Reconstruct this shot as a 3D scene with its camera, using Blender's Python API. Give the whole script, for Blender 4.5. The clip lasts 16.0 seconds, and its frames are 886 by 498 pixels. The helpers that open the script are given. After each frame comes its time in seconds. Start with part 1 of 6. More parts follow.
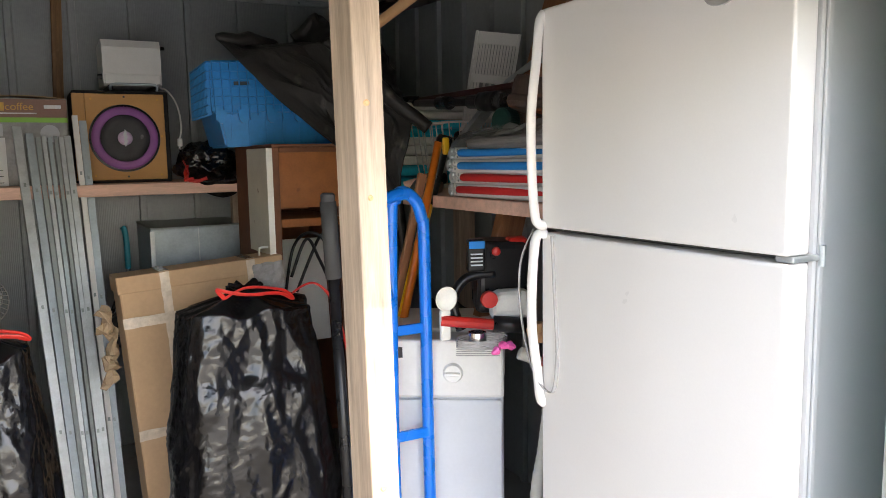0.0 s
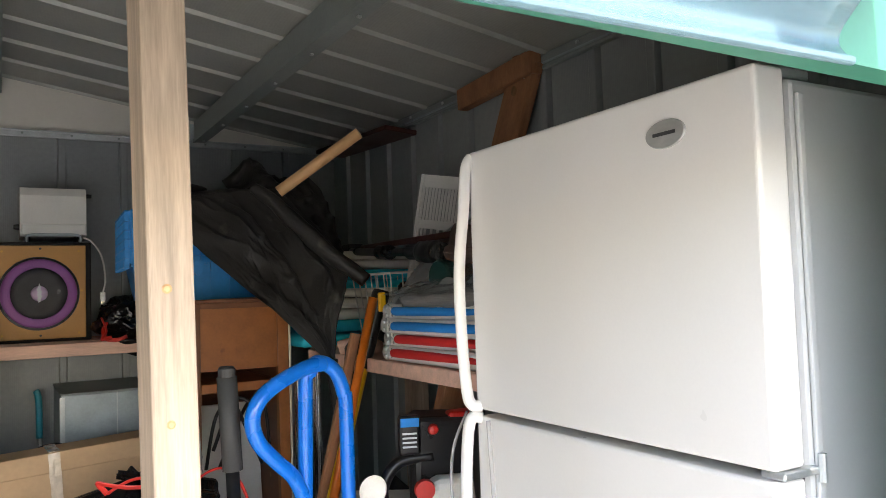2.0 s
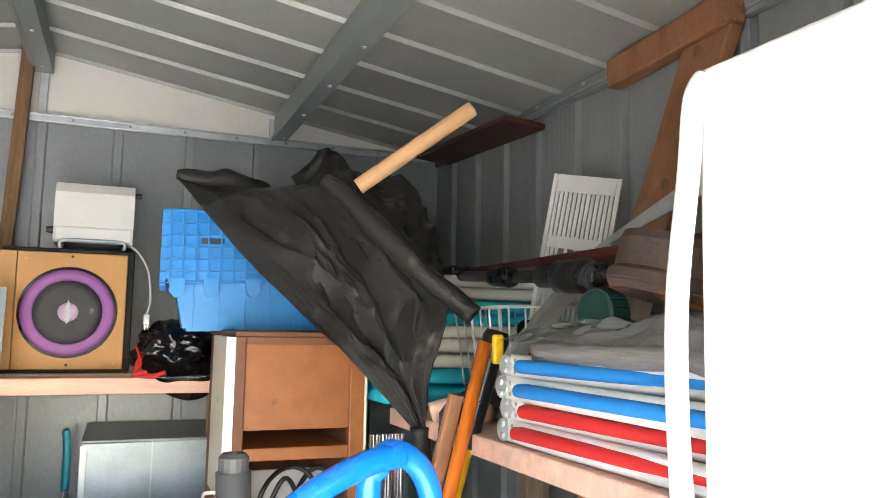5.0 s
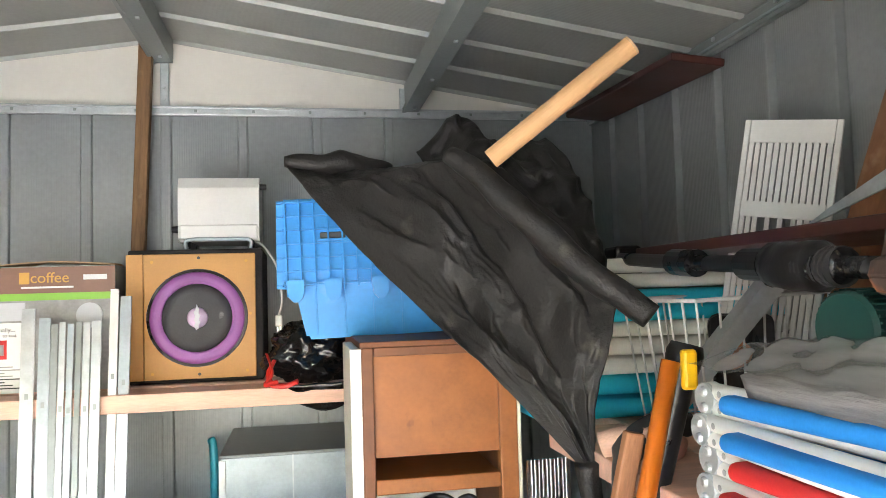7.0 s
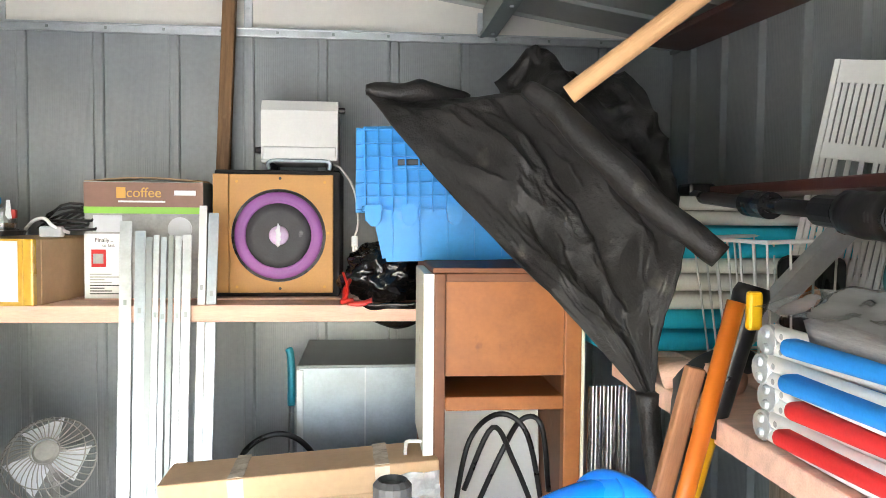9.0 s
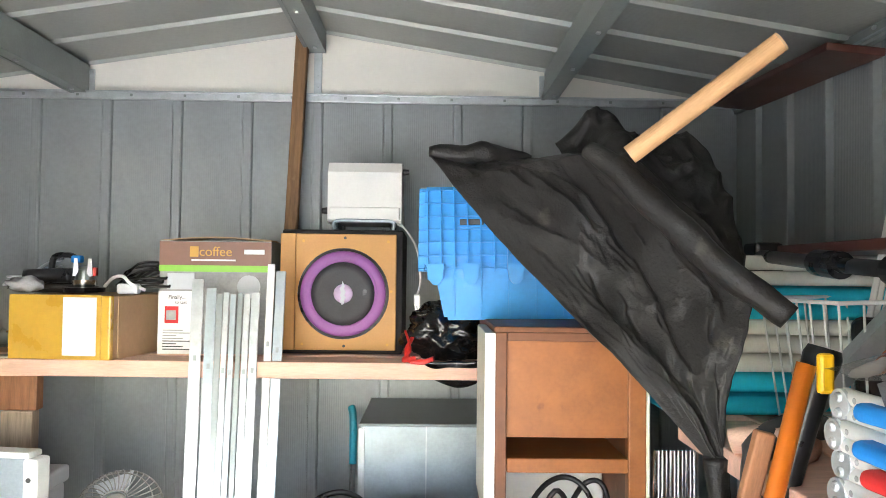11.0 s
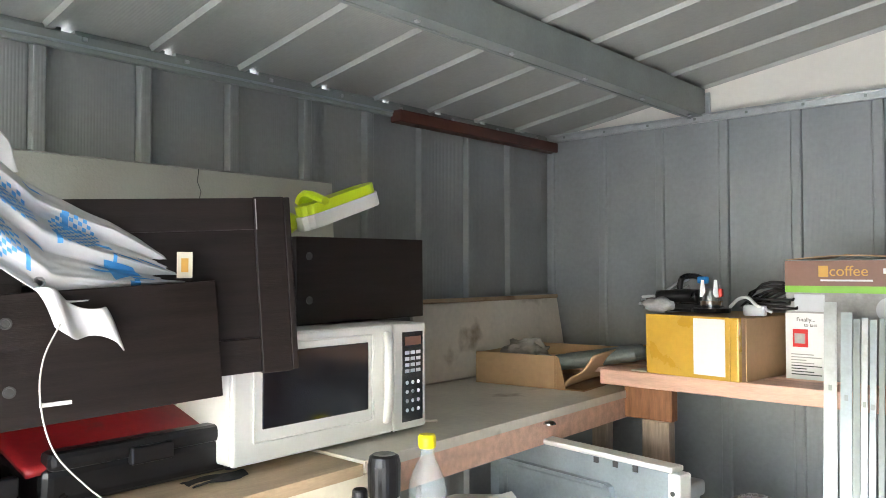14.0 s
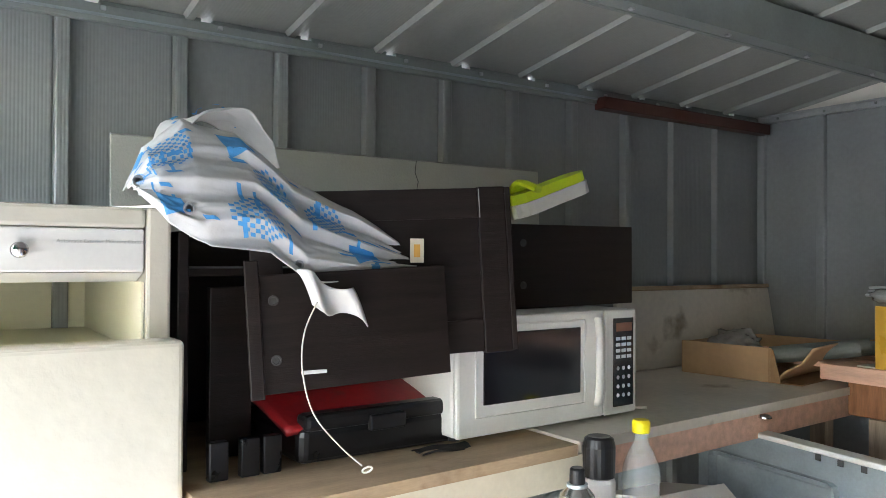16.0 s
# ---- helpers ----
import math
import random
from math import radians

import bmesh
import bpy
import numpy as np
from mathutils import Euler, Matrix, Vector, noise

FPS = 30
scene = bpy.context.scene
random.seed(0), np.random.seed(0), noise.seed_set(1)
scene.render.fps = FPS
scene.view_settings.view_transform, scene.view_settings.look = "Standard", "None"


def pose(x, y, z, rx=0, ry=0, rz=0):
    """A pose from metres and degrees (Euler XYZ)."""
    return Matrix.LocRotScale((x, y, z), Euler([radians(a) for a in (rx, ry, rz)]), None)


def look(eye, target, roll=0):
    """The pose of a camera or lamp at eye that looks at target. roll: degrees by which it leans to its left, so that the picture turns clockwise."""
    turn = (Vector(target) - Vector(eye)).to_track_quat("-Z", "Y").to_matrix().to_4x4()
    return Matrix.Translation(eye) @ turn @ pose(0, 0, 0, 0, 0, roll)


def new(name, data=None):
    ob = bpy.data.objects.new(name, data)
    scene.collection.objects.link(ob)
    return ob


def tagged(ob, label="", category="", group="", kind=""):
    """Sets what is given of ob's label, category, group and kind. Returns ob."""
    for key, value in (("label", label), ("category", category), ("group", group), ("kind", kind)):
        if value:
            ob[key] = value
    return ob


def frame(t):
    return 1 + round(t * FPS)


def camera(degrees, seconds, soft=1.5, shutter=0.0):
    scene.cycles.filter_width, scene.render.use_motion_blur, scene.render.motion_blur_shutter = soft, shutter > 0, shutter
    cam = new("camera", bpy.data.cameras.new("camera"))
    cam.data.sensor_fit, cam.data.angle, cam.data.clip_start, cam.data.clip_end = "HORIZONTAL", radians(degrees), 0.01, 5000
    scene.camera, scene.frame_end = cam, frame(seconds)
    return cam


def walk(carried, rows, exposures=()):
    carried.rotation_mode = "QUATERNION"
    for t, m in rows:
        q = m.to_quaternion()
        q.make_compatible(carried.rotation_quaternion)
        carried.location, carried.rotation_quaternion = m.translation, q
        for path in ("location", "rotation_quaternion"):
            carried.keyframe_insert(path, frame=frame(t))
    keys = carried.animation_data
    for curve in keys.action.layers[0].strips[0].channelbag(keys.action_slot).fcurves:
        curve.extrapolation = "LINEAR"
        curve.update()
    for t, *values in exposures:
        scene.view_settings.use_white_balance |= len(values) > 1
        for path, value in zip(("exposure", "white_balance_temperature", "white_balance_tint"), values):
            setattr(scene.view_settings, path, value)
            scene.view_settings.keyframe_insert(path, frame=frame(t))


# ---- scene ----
cam = camera(60.0, 16.0, soft=0.7)
PATH = [
    (0, (-0.245, 0.572, 1.342), (0.707, 2.314, 1.101), -1.0),
    (0.5, (-0.228, 0.599, 1.374), (0.771, 2.329, 1.272), -1.2),
    (1, (-0.194, 0.637, 1.407), (0.86, 2.337, 1.433), -1.3),
    (1.5, (-0.13, 0.674, 1.407), (0.94, 2.361, 1.503), -1.7),
    (2, (0.014, 0.764, 1.401), (1.017, 2.491, 1.507), -1.9),
    (2.5, (0.071, 0.848, 1.408), (1.005, 2.613, 1.519), -2.2),
    (3, (0.095, 1.043, 1.409), (1.025, 2.809, 1.533), -2.0),
    (3.2, (0.11, 1.111, 1.419), (1.075, 2.856, 1.568), -1.8),
    (5.3, (0.303, 1.491, 1.411), (1.005, 3.353, 1.609), 1.1),
    (5.5, (0.303, 1.541, 1.42), (0.956, 3.423, 1.601), 0.8),
    (6, (0.345, 1.655, 1.44), (0.904, 3.568, 1.602), 0.1),
    (6.5, (0.404, 1.716, 1.459), (0.861, 3.658, 1.591), -0.8),
    (7, (0.429, 1.75, 1.487), (0.798, 3.713, 1.6), -1.7),
    (7.5, (0.421, 1.727, 1.502), (0.709, 3.703, 1.616), -1.3),
    (8, (0.412, 1.711, 1.518), (0.624, 3.699, 1.52), -0.3),
    (8.2, (0.408, 1.71, 1.516), (0.616, 3.697, 1.42), 0.2),
    (10.3, (0.411, 1.682, 1.493), (0.552, 3.678, 1.482), 0.8),
    (10.5, (0.412, 1.684, 1.495), (0.524, 3.681, 1.514), 0.7),
    (11, (0.41, 1.684, 1.503), (0.44, 3.683, 1.565), 0.7),
    (11.5, (0.415, 1.678, 1.504), (0.288, 3.672, 1.594), 0.4),
    (12, (0.367, 1.671, 1.523), (-0.003, 3.635, 1.596), 0.8),
    (12.5, (0.339, 1.717, 1.532), (-0.3, 3.612, 1.586), 0.6),
    (13, (0.358, 1.709, 1.557), (-0.561, 3.485, 1.596), 0.6),
    (13.5, (0.35, 1.705, 1.554), (-0.799, 3.341, 1.599), 0.6),
    (14, (0.352, 1.688, 1.559), (-0.989, 3.17, 1.617), -0.1),
    (14.5, (0.35, 1.654, 1.559), (-1.118, 3.011, 1.624), -0.2),
    (15, (0.347, 1.626, 1.56), (-1.208, 2.882, 1.618), 0.3),
    (15.5, (0.347, 1.611, 1.563), (-1.272, 2.784, 1.612), 0.3),
    (16, (0.352, 1.603, 1.558), (-1.303, 2.726, 1.58), 0.4),
]
EXPOSURE = [(0, 2.55, 6950, 12), (2.0, 2.65, 6900, 11), (3.0, 2.8, 6800, 11), (5.5, 4.65, 6750, 10), (7.0, 4.65, 6750, 10), (8.0, 4.7, 6700, 10), (11.0, 4.75, 6500, 9), (11.7, 4.75, 6500, 9), (12.5, 4.42, 6450, 9), (13.2, 4.38, 6450, 9), (13.7, 4.48, 6450, 9), (14.5, 4.55, 6450, 9), (15.0, 4.3, 6400, 9), (16, 3.72, 6300, 9)]
walk(cam, [(t, look(eye, target, roll)) for t, eye, target, roll in PATH], EXPOSURE)

# ---- light ----
world = bpy.data.worlds.new("sky")
world.use_nodes = True
scene.world = world
_nt = world.node_tree
_sky = _nt.nodes.new("ShaderNodeTexSky")
_sky.sky_type = 'NISHITA'
_sky.sun_disc = False
_sky.sun_elevation = radians(48)
_sky.sun_rotation = radians(171)
_sky.air_density, _sky.dust_density = 1.0, 2.0
_nt.links.new(_sky.outputs[0], _nt.nodes["Background"].inputs[0])
_nt.nodes["Background"].inputs[1].default_value = 0.15
sun = new("sun", bpy.data.lights.new("sun", 'SUN'))
sun.data.energy, sun.data.angle, sun.data.color = 1.5, radians(0.8), (1.0, 0.95, 0.88)
sun.matrix_world = look((0.75, -2.5, 5.75), (0.1, 1.5, 1.2))


# ---- materials ----
def mat(name, base, rough=0.6, metal=0.0, var=0.12, scale=6.0, bump=0.15, fine=90.0, coat=0.0, spec=0.5,
        lines=None, stain=None, alpha=1.0, trans=0.0, streak=None, rand=0.0):
    """Procedural surface: colour varied at two scales, fine relief, optional lines (axis, pitch), stains, stretched grain."""
    m = bpy.data.materials.new(name)
    m.use_nodes = True
    t = m.node_tree
    n, l = t.nodes, t.links
    b = n["Principled BSDF"]
    b.inputs["Roughness"].default_value = rough
    b.inputs["Metallic"].default_value = metal
    b.inputs["Specular IOR Level"].default_value = spec
    b.inputs["Coat Weight"].default_value = coat
    b.inputs["Coat Roughness"].default_value = 0.12
    b.inputs["Alpha"].default_value = alpha
    b.inputs["Transmission Weight"].default_value = trans
    tc = n.new("ShaderNodeTexCoord")
    mp = n.new("ShaderNodeMapping")
    l.new(tc.outputs["Object"], mp.inputs[0])
    if streak:
        mp.inputs["Scale"].default_value = streak
    big = n.new("ShaderNodeTexNoise")
    big.inputs["Scale"].default_value, big.inputs["Detail"].default_value = scale, 5
    l.new(mp.outputs[0], big.inputs["Vector"])
    sm = n.new("ShaderNodeTexNoise")
    sm.inputs["Scale"].default_value, sm.inputs["Detail"].default_value = fine, 4
    l.new(mp.outputs[0], sm.inputs["Vector"])
    mixn = n.new("ShaderNodeMath")
    mixn.operation = 'MULTIPLY_ADD'
    mixn.inputs[1].default_value = 0.4
    l.new(sm.outputs[0], mixn.inputs[0])
    l.new(big.outputs[0], mixn.inputs[2])
    ramp = n.new("ShaderNodeValToRGB")
    ramp.color_ramp.elements[0].position, ramp.color_ramp.elements[1].position = 0.45, 0.95
    dark = [c * (1 - var) for c in base]
    lite = [min(1, c * (1 + var)) for c in base]
    ramp.color_ramp.elements[0].color = (*dark, 1)
    ramp.color_ramp.elements[1].color = (*lite, 1)
    l.new(mixn.outputs[0], ramp.inputs[0])
    col = ramp.outputs[0]
    if stain:
        sn = n.new("ShaderNodeTexNoise")
        sn.inputs["Scale"].default_value, sn.inputs["Detail"].default_value = stain[1], 8
        l.new(tc.outputs["Object"], sn.inputs["Vector"])
        sr = n.new("ShaderNodeValToRGB")
        sr.color_ramp.elements[0].position, sr.color_ramp.elements[1].position = stain[2], stain[2] + 0.1
        l.new(sn.outputs[0], sr.inputs[0])
        mx = n.new("ShaderNodeMix")
        mx.data_type = 'RGBA'
        l.new(sr.outputs[0], mx.inputs["Factor"])
        l.new(col, mx.inputs[6])
        mx.inputs[7].default_value = (*stain[0], 1)
        col = mx.outputs[2]
    if rand:
        oi = n.new("ShaderNodeObjectInfo")
        hs = n.new("ShaderNodeHueSaturation")
        ma = n.new("ShaderNodeMapRange")
        ma.inputs[3].default_value, ma.inputs[4].default_value = 1 - rand, 1 + rand
        l.new(oi.outputs["Random"], ma.inputs[0])
        l.new(ma.outputs[0], hs.inputs["Value"])
        l.new(col, hs.inputs["Color"])
        col = hs.outputs[0]
    l.new(col, b.inputs["Base Color"])
    rr = n.new("ShaderNodeMapRange")
    rr.inputs[3].default_value, rr.inputs[4].default_value = max(0.02, rough - 0.12), min(1, rough + 0.12)
    l.new(big.outputs[0], rr.inputs[0])
    l.new(rr.outputs[0], b.inputs["Roughness"])
    bp = n.new("ShaderNodeBump")
    bp.inputs["Strength"].default_value = bump
    bp.inputs["Distance"].default_value = 0.004
    h = mixn.outputs[0]
    if lines:
        wv = n.new("ShaderNodeTexWave")
        wv.bands_direction = lines[0]
        wv.inputs["Scale"].default_value = 0.314 / lines[1]
        wv.inputs["Distortion"].default_value = 0.0
        l.new(tc.outputs["Object"], wv.inputs["Vector"])
        ad = n.new("ShaderNodeMath")
        ad.operation = 'MULTIPLY_ADD'
        ad.inputs[1].default_value = lines[2]
        l.new(wv.outputs[1], ad.inputs[0])
        l.new(h, ad.inputs[2])
        h = ad.outputs[0]
    l.new(h, bp.inputs["Height"])
    l.new(bp.outputs[0], b.inputs["Normal"])
    return m


# the second colour makes broad, soft, darker patches on the back wall
WALL = mat("painted_steel_grey", (0.282, 0.302, 0.308), 0.36, 0.1, 0.16, 3.0, 0.12, 60, lines=('X', 0.0075, 1.2), stain=((0.13, 0.145, 0.16), 2.2, 0.62))
WALLY = mat("painted_steel_grey_side", (0.280, 0.295, 0.292), 0.38, 0.1, 0.14, 3.0, 0.12, 60, lines=('Y', 0.0075, 1.2), stain=((0.30, 0.30, 0.30), 5.0, 0.70))
ROOF = mat("roof_steel_grey_green", (0.36, 0.37, 0.345), 0.45, 0.1, 0.12, 3.0, 0.1, 70, lines=('Y', 0.009, 0.8))
BEAM = mat("beam_steel_green_grey", (0.26, 0.29, 0.28), 0.45, 0.2, 0.12, 8, 0.1, 120)
GALV = mat("galvanised_steel", (0.50, 0.53, 0.54), 0.38, 0.65, 0.14, 25, 0.03, 160)
GALVD = mat("dull_zinc_sheet", (0.36, 0.41, 0.44), 0.45, 0.5, 0.16, 14, 0.1, 120)
GABLE = mat("white_steel_gable", (0.74, 0.71, 0.65), 0.5, 0.0, 0.05, 4, 0.08, 60)
CONC = mat("concrete_floor", (0.25, 0.24, 0.22), 0.85, 0, 0.2, 4, 0.4, 60, stain=((0.12, 0.11, 0.1), 3.0, 0.6))
PINE = mat("pine_board", (0.70, 0.44, 0.33), 0.65, 0, 0.18, 5, 0.2, 40, streak=(1.0, 9, 9))
PINEZ = mat("pine_post", (0.41, 0.31, 0.225), 0.68, 0, 0.32, 6, 0.3, 40, streak=(14, 14, 0.9), stain=((0.45, 0.25, 0.10), 7.0, 0.72))
OLDWOODZ = mat("weathered_wood_upright", (0.20, 0.11, 0.05), 0.75, 0, 0.35, 6, 0.4, 40, streak=(12, 12, 0.9), stain=((0.36, 0.23, 0.12), 9.0, 0.62))
REDWOOD = mat("reddish_wood_board", (0.30, 0.135, 0.065), 0.65, 0, 0.3, 6, 0.3, 40, streak=(10, 3, 1.2), stain=((0.48, 0.30, 0.18), 8.0, 0.66))
DKBROWN = mat("dark_brown_paint", (0.085, 0.028, 0.02), 0.4, 0, 0.2, 6, 0.15, 60)
PLY = mat("worn_plywood", (0.40, 0.29, 0.18), 0.75, 0, 0.25, 4, 0.3, 50, streak=(6, 1, 6), stain=((0.22, 0.13, 0.07), 6, 0.6))
TOPW = mat("worn_white_worktop", (0.66, 0.61, 0.53), 0.6, 0, 0.15, 3, 0.2, 50, stain=((0.30, 0.24, 0.17), 5, 0.62))
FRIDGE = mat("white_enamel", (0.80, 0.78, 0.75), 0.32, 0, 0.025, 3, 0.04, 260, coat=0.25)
# side enamel has a darker base colour than the door enamel
FRIDGES = mat("darker_enamel_side", (0.56, 0.565, 0.56), 0.4, 0, 0.04, 3, 0.08, 260)
WHITEP = mat("white_plastic", (0.70, 0.69, 0.66), 0.4, 0, 0.06, 8, 0.05, 120)
CREAM = mat("cream_textured_enamel", (0.55, 0.52, 0.44), 0.38, 0, 0.05, 14, 0.5, 45)
CREAMI = mat("cream_plastic_liner", (0.82, 0.79, 0.62), 0.4, 0, 0.05, 3, 0.05, 80)
BADGE = mat("brushed_grey_badge", (0.42, 0.42, 0.40), 0.4, 0.3, 0.1, 30, 0.1, 120)
RUBBER = mat("dark_gap_rubber", (0.12, 0.12, 0.12), 0.7, 0)
MDF = mat("orange_mdf", (0.52, 0.27, 0.085), 0.6, 0, 0.1, 8, 0.1, 160)
CARPET = mat("black_carpet", (0.018, 0.016, 0.016), 0.95, 0, 0.4, 30, 0.7, 260)
PURPLE = mat("purple_rubber", (0.26, 0.075, 0.29), 0.5, 0, 0.12, 12, 0.1, 150)
CONE = mat("dusty_black_cone", (0.03, 0.03, 0.033), 0.6, 0, 0.4, 20, 0.2, 200, stain=((0.20, 0.20, 0.20), 24, 0.66))
LILAC = mat("lilac_dust_cap", (0.55, 0.42, 0.58), 0.4, 0, 0.2, 14, 0.1)
CHROME = mat("chrome", (0.72, 0.72, 0.72), 0.18, 1.0, 0.05, 20, 0.05)
BLUEP = mat("blue_crate_plastic", (0.02, 0.26, 0.62), 0.42, 0, 0.15, 7, 0.06, 90, stain=((0.10, 0.32, 0.66), 9, 0.66))
BLUEM = mat("blue_enamelled_tube", (0.0, 0.17, 0.72), 0.28, 0, 0.06, 8, 0.04, 90, coat=0.4)
BLACKF = mat("black_weed_fabric", (0.0165, 0.0150, 0.0140), 0.5, 0, 0.45, 6, 1.0, 170, spec=0.38, stain=((0.070, 0.062, 0.053), 9, 0.64))
BAG = mat("black_polythene", (0.006, 0.006, 0.007), 0.2, 0, 0.2, 9, 1.0, 60, coat=0.0, spec=0.6)
REDP = mat("red_plastic", (0.50, 0.018, 0.012), 0.4, 0, 0.15, 10, 0.05)
CARD = mat("brown_cardboard", (0.48, 0.315, 0.18), 0.8, 0, 0.12, 6, 0.12, 70)
CARDD = mat("cardboard_inside", (0.36, 0.22, 0.12), 0.85, 0, 0.15, 6, 0.12, 70)
TAPE = mat("clear_packing_tape", (0.66, 0.55, 0.43), 0.15, 0, 0.15, 30, 0.5, 60, coat=0.8)
YELBOX = mat("yellow_taped_card", (0.60, 0.36, 0.05), 0.3, 0, 0.12, 9, 0.15, 60, coat=0.4)
PAPER = mat("white_paper", (0.76, 0.76, 0.76), 0.7, 0, 0.04, 9, 0.05)
COFFB = mat("brown_print", (0.22, 0.11, 0.075), 0.5, 0, 0.1, 6, 0.04)
GREENP = mat("green_print", (0.25, 0.55, 0.06), 0.5, 0, 0.05)
GREYP = mat("grey_print", (0.33, 0.33, 0.32), 0.5, 0, 0.3, 14, 0.05)
INK = mat("dark_ink", (0.05, 0.05, 0.05), 0.6, 0, 0.05)
GOLD = mat("gold_print", (0.62, 0.33, 0.06), 0.5, 0, 0.05)
DARKWOOD = mat("espresso_laminate", (0.014, 0.010, 0.009), 0.42, 0, 0.4, 5, 0.2, 60, spec=0.25, streak=(4, 1, 14))
BLACKP = mat("black_plastic", (0.011, 0.011, 0.012), 0.3, 0, 0.25, 12, 0.10, 160, spec=0.35)
DKGREY = mat("grey_rubber_grip", (0.045, 0.045, 0.045), 0.6, 0, 0.15, 12, 0.15, 200)
BROWNCAB = mat("orange_brown_veneer", (0.30, 0.100, 0.024), 0.48, 0, 0.2, 14, 0.15, 110, stain=((0.17, 0.055, 0.018), 16, 0.66))
CABFR = mat("brown_wood_frame", (0.17, 0.062, 0.025), 0.6, 0, 0.25, 6, 0.2, 50, stain=((0.42, 0.24, 0.12), 14, 0.68))
CABDOOR = mat("yellowed_white_door", (0.64, 0.59, 0.47), 0.45, 0, 0.1, 9, 0.1, stain=((0.24, 0.14, 0.07), 18, 0.66))
TEAL = mat("teal_plastic", (0.01, 0.27, 0.36), 0.35, 0, 0.1)
CYAN = mat("cyan_cushion", (0.015, 0.60, 0.78), 0.6, 0, 0.1, 9, 0.15, 180)
OFFW = mat("off_white_cushion", (0.84, 0.82, 0.75), 0.7, 0, 0.08, 9, 0.15, 180)
CHBLUE = mat("blue_chair_fabric", (0.01, 0.22, 0.62), 0.7, 0, 0.12, 12, 0.2, 240)
CHRED = mat("red_chair_fabric", (0.58, 0.02, 0.02), 0.7, 0, 0.12, 12, 0.2, 240)
ORANGE = mat("orange_varnished_wood", (0.56, 0.135, 0.012), 0.35, 0, 0.12, 8, 0.08, 60)
YELLOW = mat("yellow_plastic", (0.80, 0.45, 0.01), 0.4, 0, 0.08)
YELCAP = mat("bright_yellow_cap", (0.85, 0.72, 0.01), 0.4, 0, 0.05)
RUST = mat("rusty_iron", (0.075, 0.048, 0.038), 0.7, 0.1, 0.4, 14, 0.6, 80, stain=((0.52, 0.15, 0.035), 8, 0.53))
PIPEG = mat("dull_grey_pipe", (0.13, 0.15, 0.14), 0.45, 0, 0.2, 8, 0.08, 90)
REDLID = mat("dusty_red_enamel", (0.30, 0.014, 0.018), 0.45, 0, 0.3, 8, 0.1, 70, stain=((0.16, 0.07, 0.06), 10, 0.62))
DKGREEN = mat("dark_green_plastic", (0.008, 0.045, 0.038), 0.4, 0, 0.15)
GREYWOOL = mat("grey_woven_rug", (0.20, 0.19, 0.18), 0.6, 0, 0.3, 14, 0.8, 120, streak=(14, 1, 14), coat=0.35)
FANG = mat("dusty_grey_coated_wire", (0.30, 0.29, 0.27), 0.5, 0.1, 0.2, 12, 0.1, 120)
HOSE = mat("dirty_white_hose", (0.55, 0.53, 0.47), 0.55, 0, 0.12, 9, 0.2)
CARDTUBE = mat("kraft_tube", (0.62, 0.36, 0.17), 0.6, 0, 0.06, 6, 0.05)
LIME = mat("lime_plastic", (0.55, 0.68, 0.02), 0.4, 0, 0.06)
MICG = mat("dark_oven_glass", (0.012, 0.012, 0.016), 0.08, 0, 0.2, 12, 0.02, 200, coat=1.0)
BTN = mat("pale_buttons", (0.55, 0.57, 0.60), 0.5, 0, 0.05)
GREENW = mat("green_painted_board", (0.035, 0.20, 0.13), 0.5, 0, 0.1, 6, 0.1)
PINKRED = mat("faded_red_board", (0.42, 0.085, 0.085), 0.7, 0, 0.15, 8, 0.25, 60, stain=((0.60, 0.42, 0.36), 12, 0.66))
SCREEN = mat("grey_perforated_panel", (0.50, 0.50, 0.45), 0.6, 0, 0.06, 5, 0.5, 150)
CLOTHW = mat("white_curtain_cloth", (0.54, 0.54, 0.54), 0.5, 0, 0.07, 7, 0.3, 90)
CLOTHB = mat("blue_cloth_print", (0.06, 0.28, 0.60), 0.55, 0, 0.12)
PINK = mat("pink_plastic", (0.85, 0.12, 0.40), 0.4, 0, 0.06)
GRASSG = mat("yard_ground", (0.42, 0.40, 0.36), 0.9, 0, 0.3, 2, 0.5, 30)


def glassy(name, color, rough, trans):
    m = bpy.data.materials.new(name)
    m.use_nodes = True
    n, l = m.node_tree.nodes, m.node_tree.links
    g = n.new("ShaderNodeBsdfPrincipled")
    g.inputs["Base Color"].default_value = (*color, 1)
    g.inputs["Roughness"].default_value = rough
    g.inputs["Coat Weight"].default_value = 0.3
    tr = n.new("ShaderNodeBsdfTransparent")
    tr.inputs[0].default_value = (*[0.5 + 0.5 * c for c in color], 1)
    nz = n.new("ShaderNodeTexNoise")
    nz.inputs["Scale"].default_value, nz.inputs["Detail"].default_value = 9, 6
    mr = n.new("ShaderNodeMapRange")
    mr.inputs[3].default_value, mr.inputs[4].default_value = trans - 0.12, trans + 0.12
    l.new(nz.outputs[0], mr.inputs[0])
    mx = n.new("ShaderNodeMixShader")
    l.new(mr.outputs[0], mx.inputs[0])
    l.new(g.outputs[0], mx.inputs[1])
    l.new(tr.outputs[0], mx.inputs[2])
    l.new(mx.outputs[0], n["Material Output"].inputs[0])
    return m


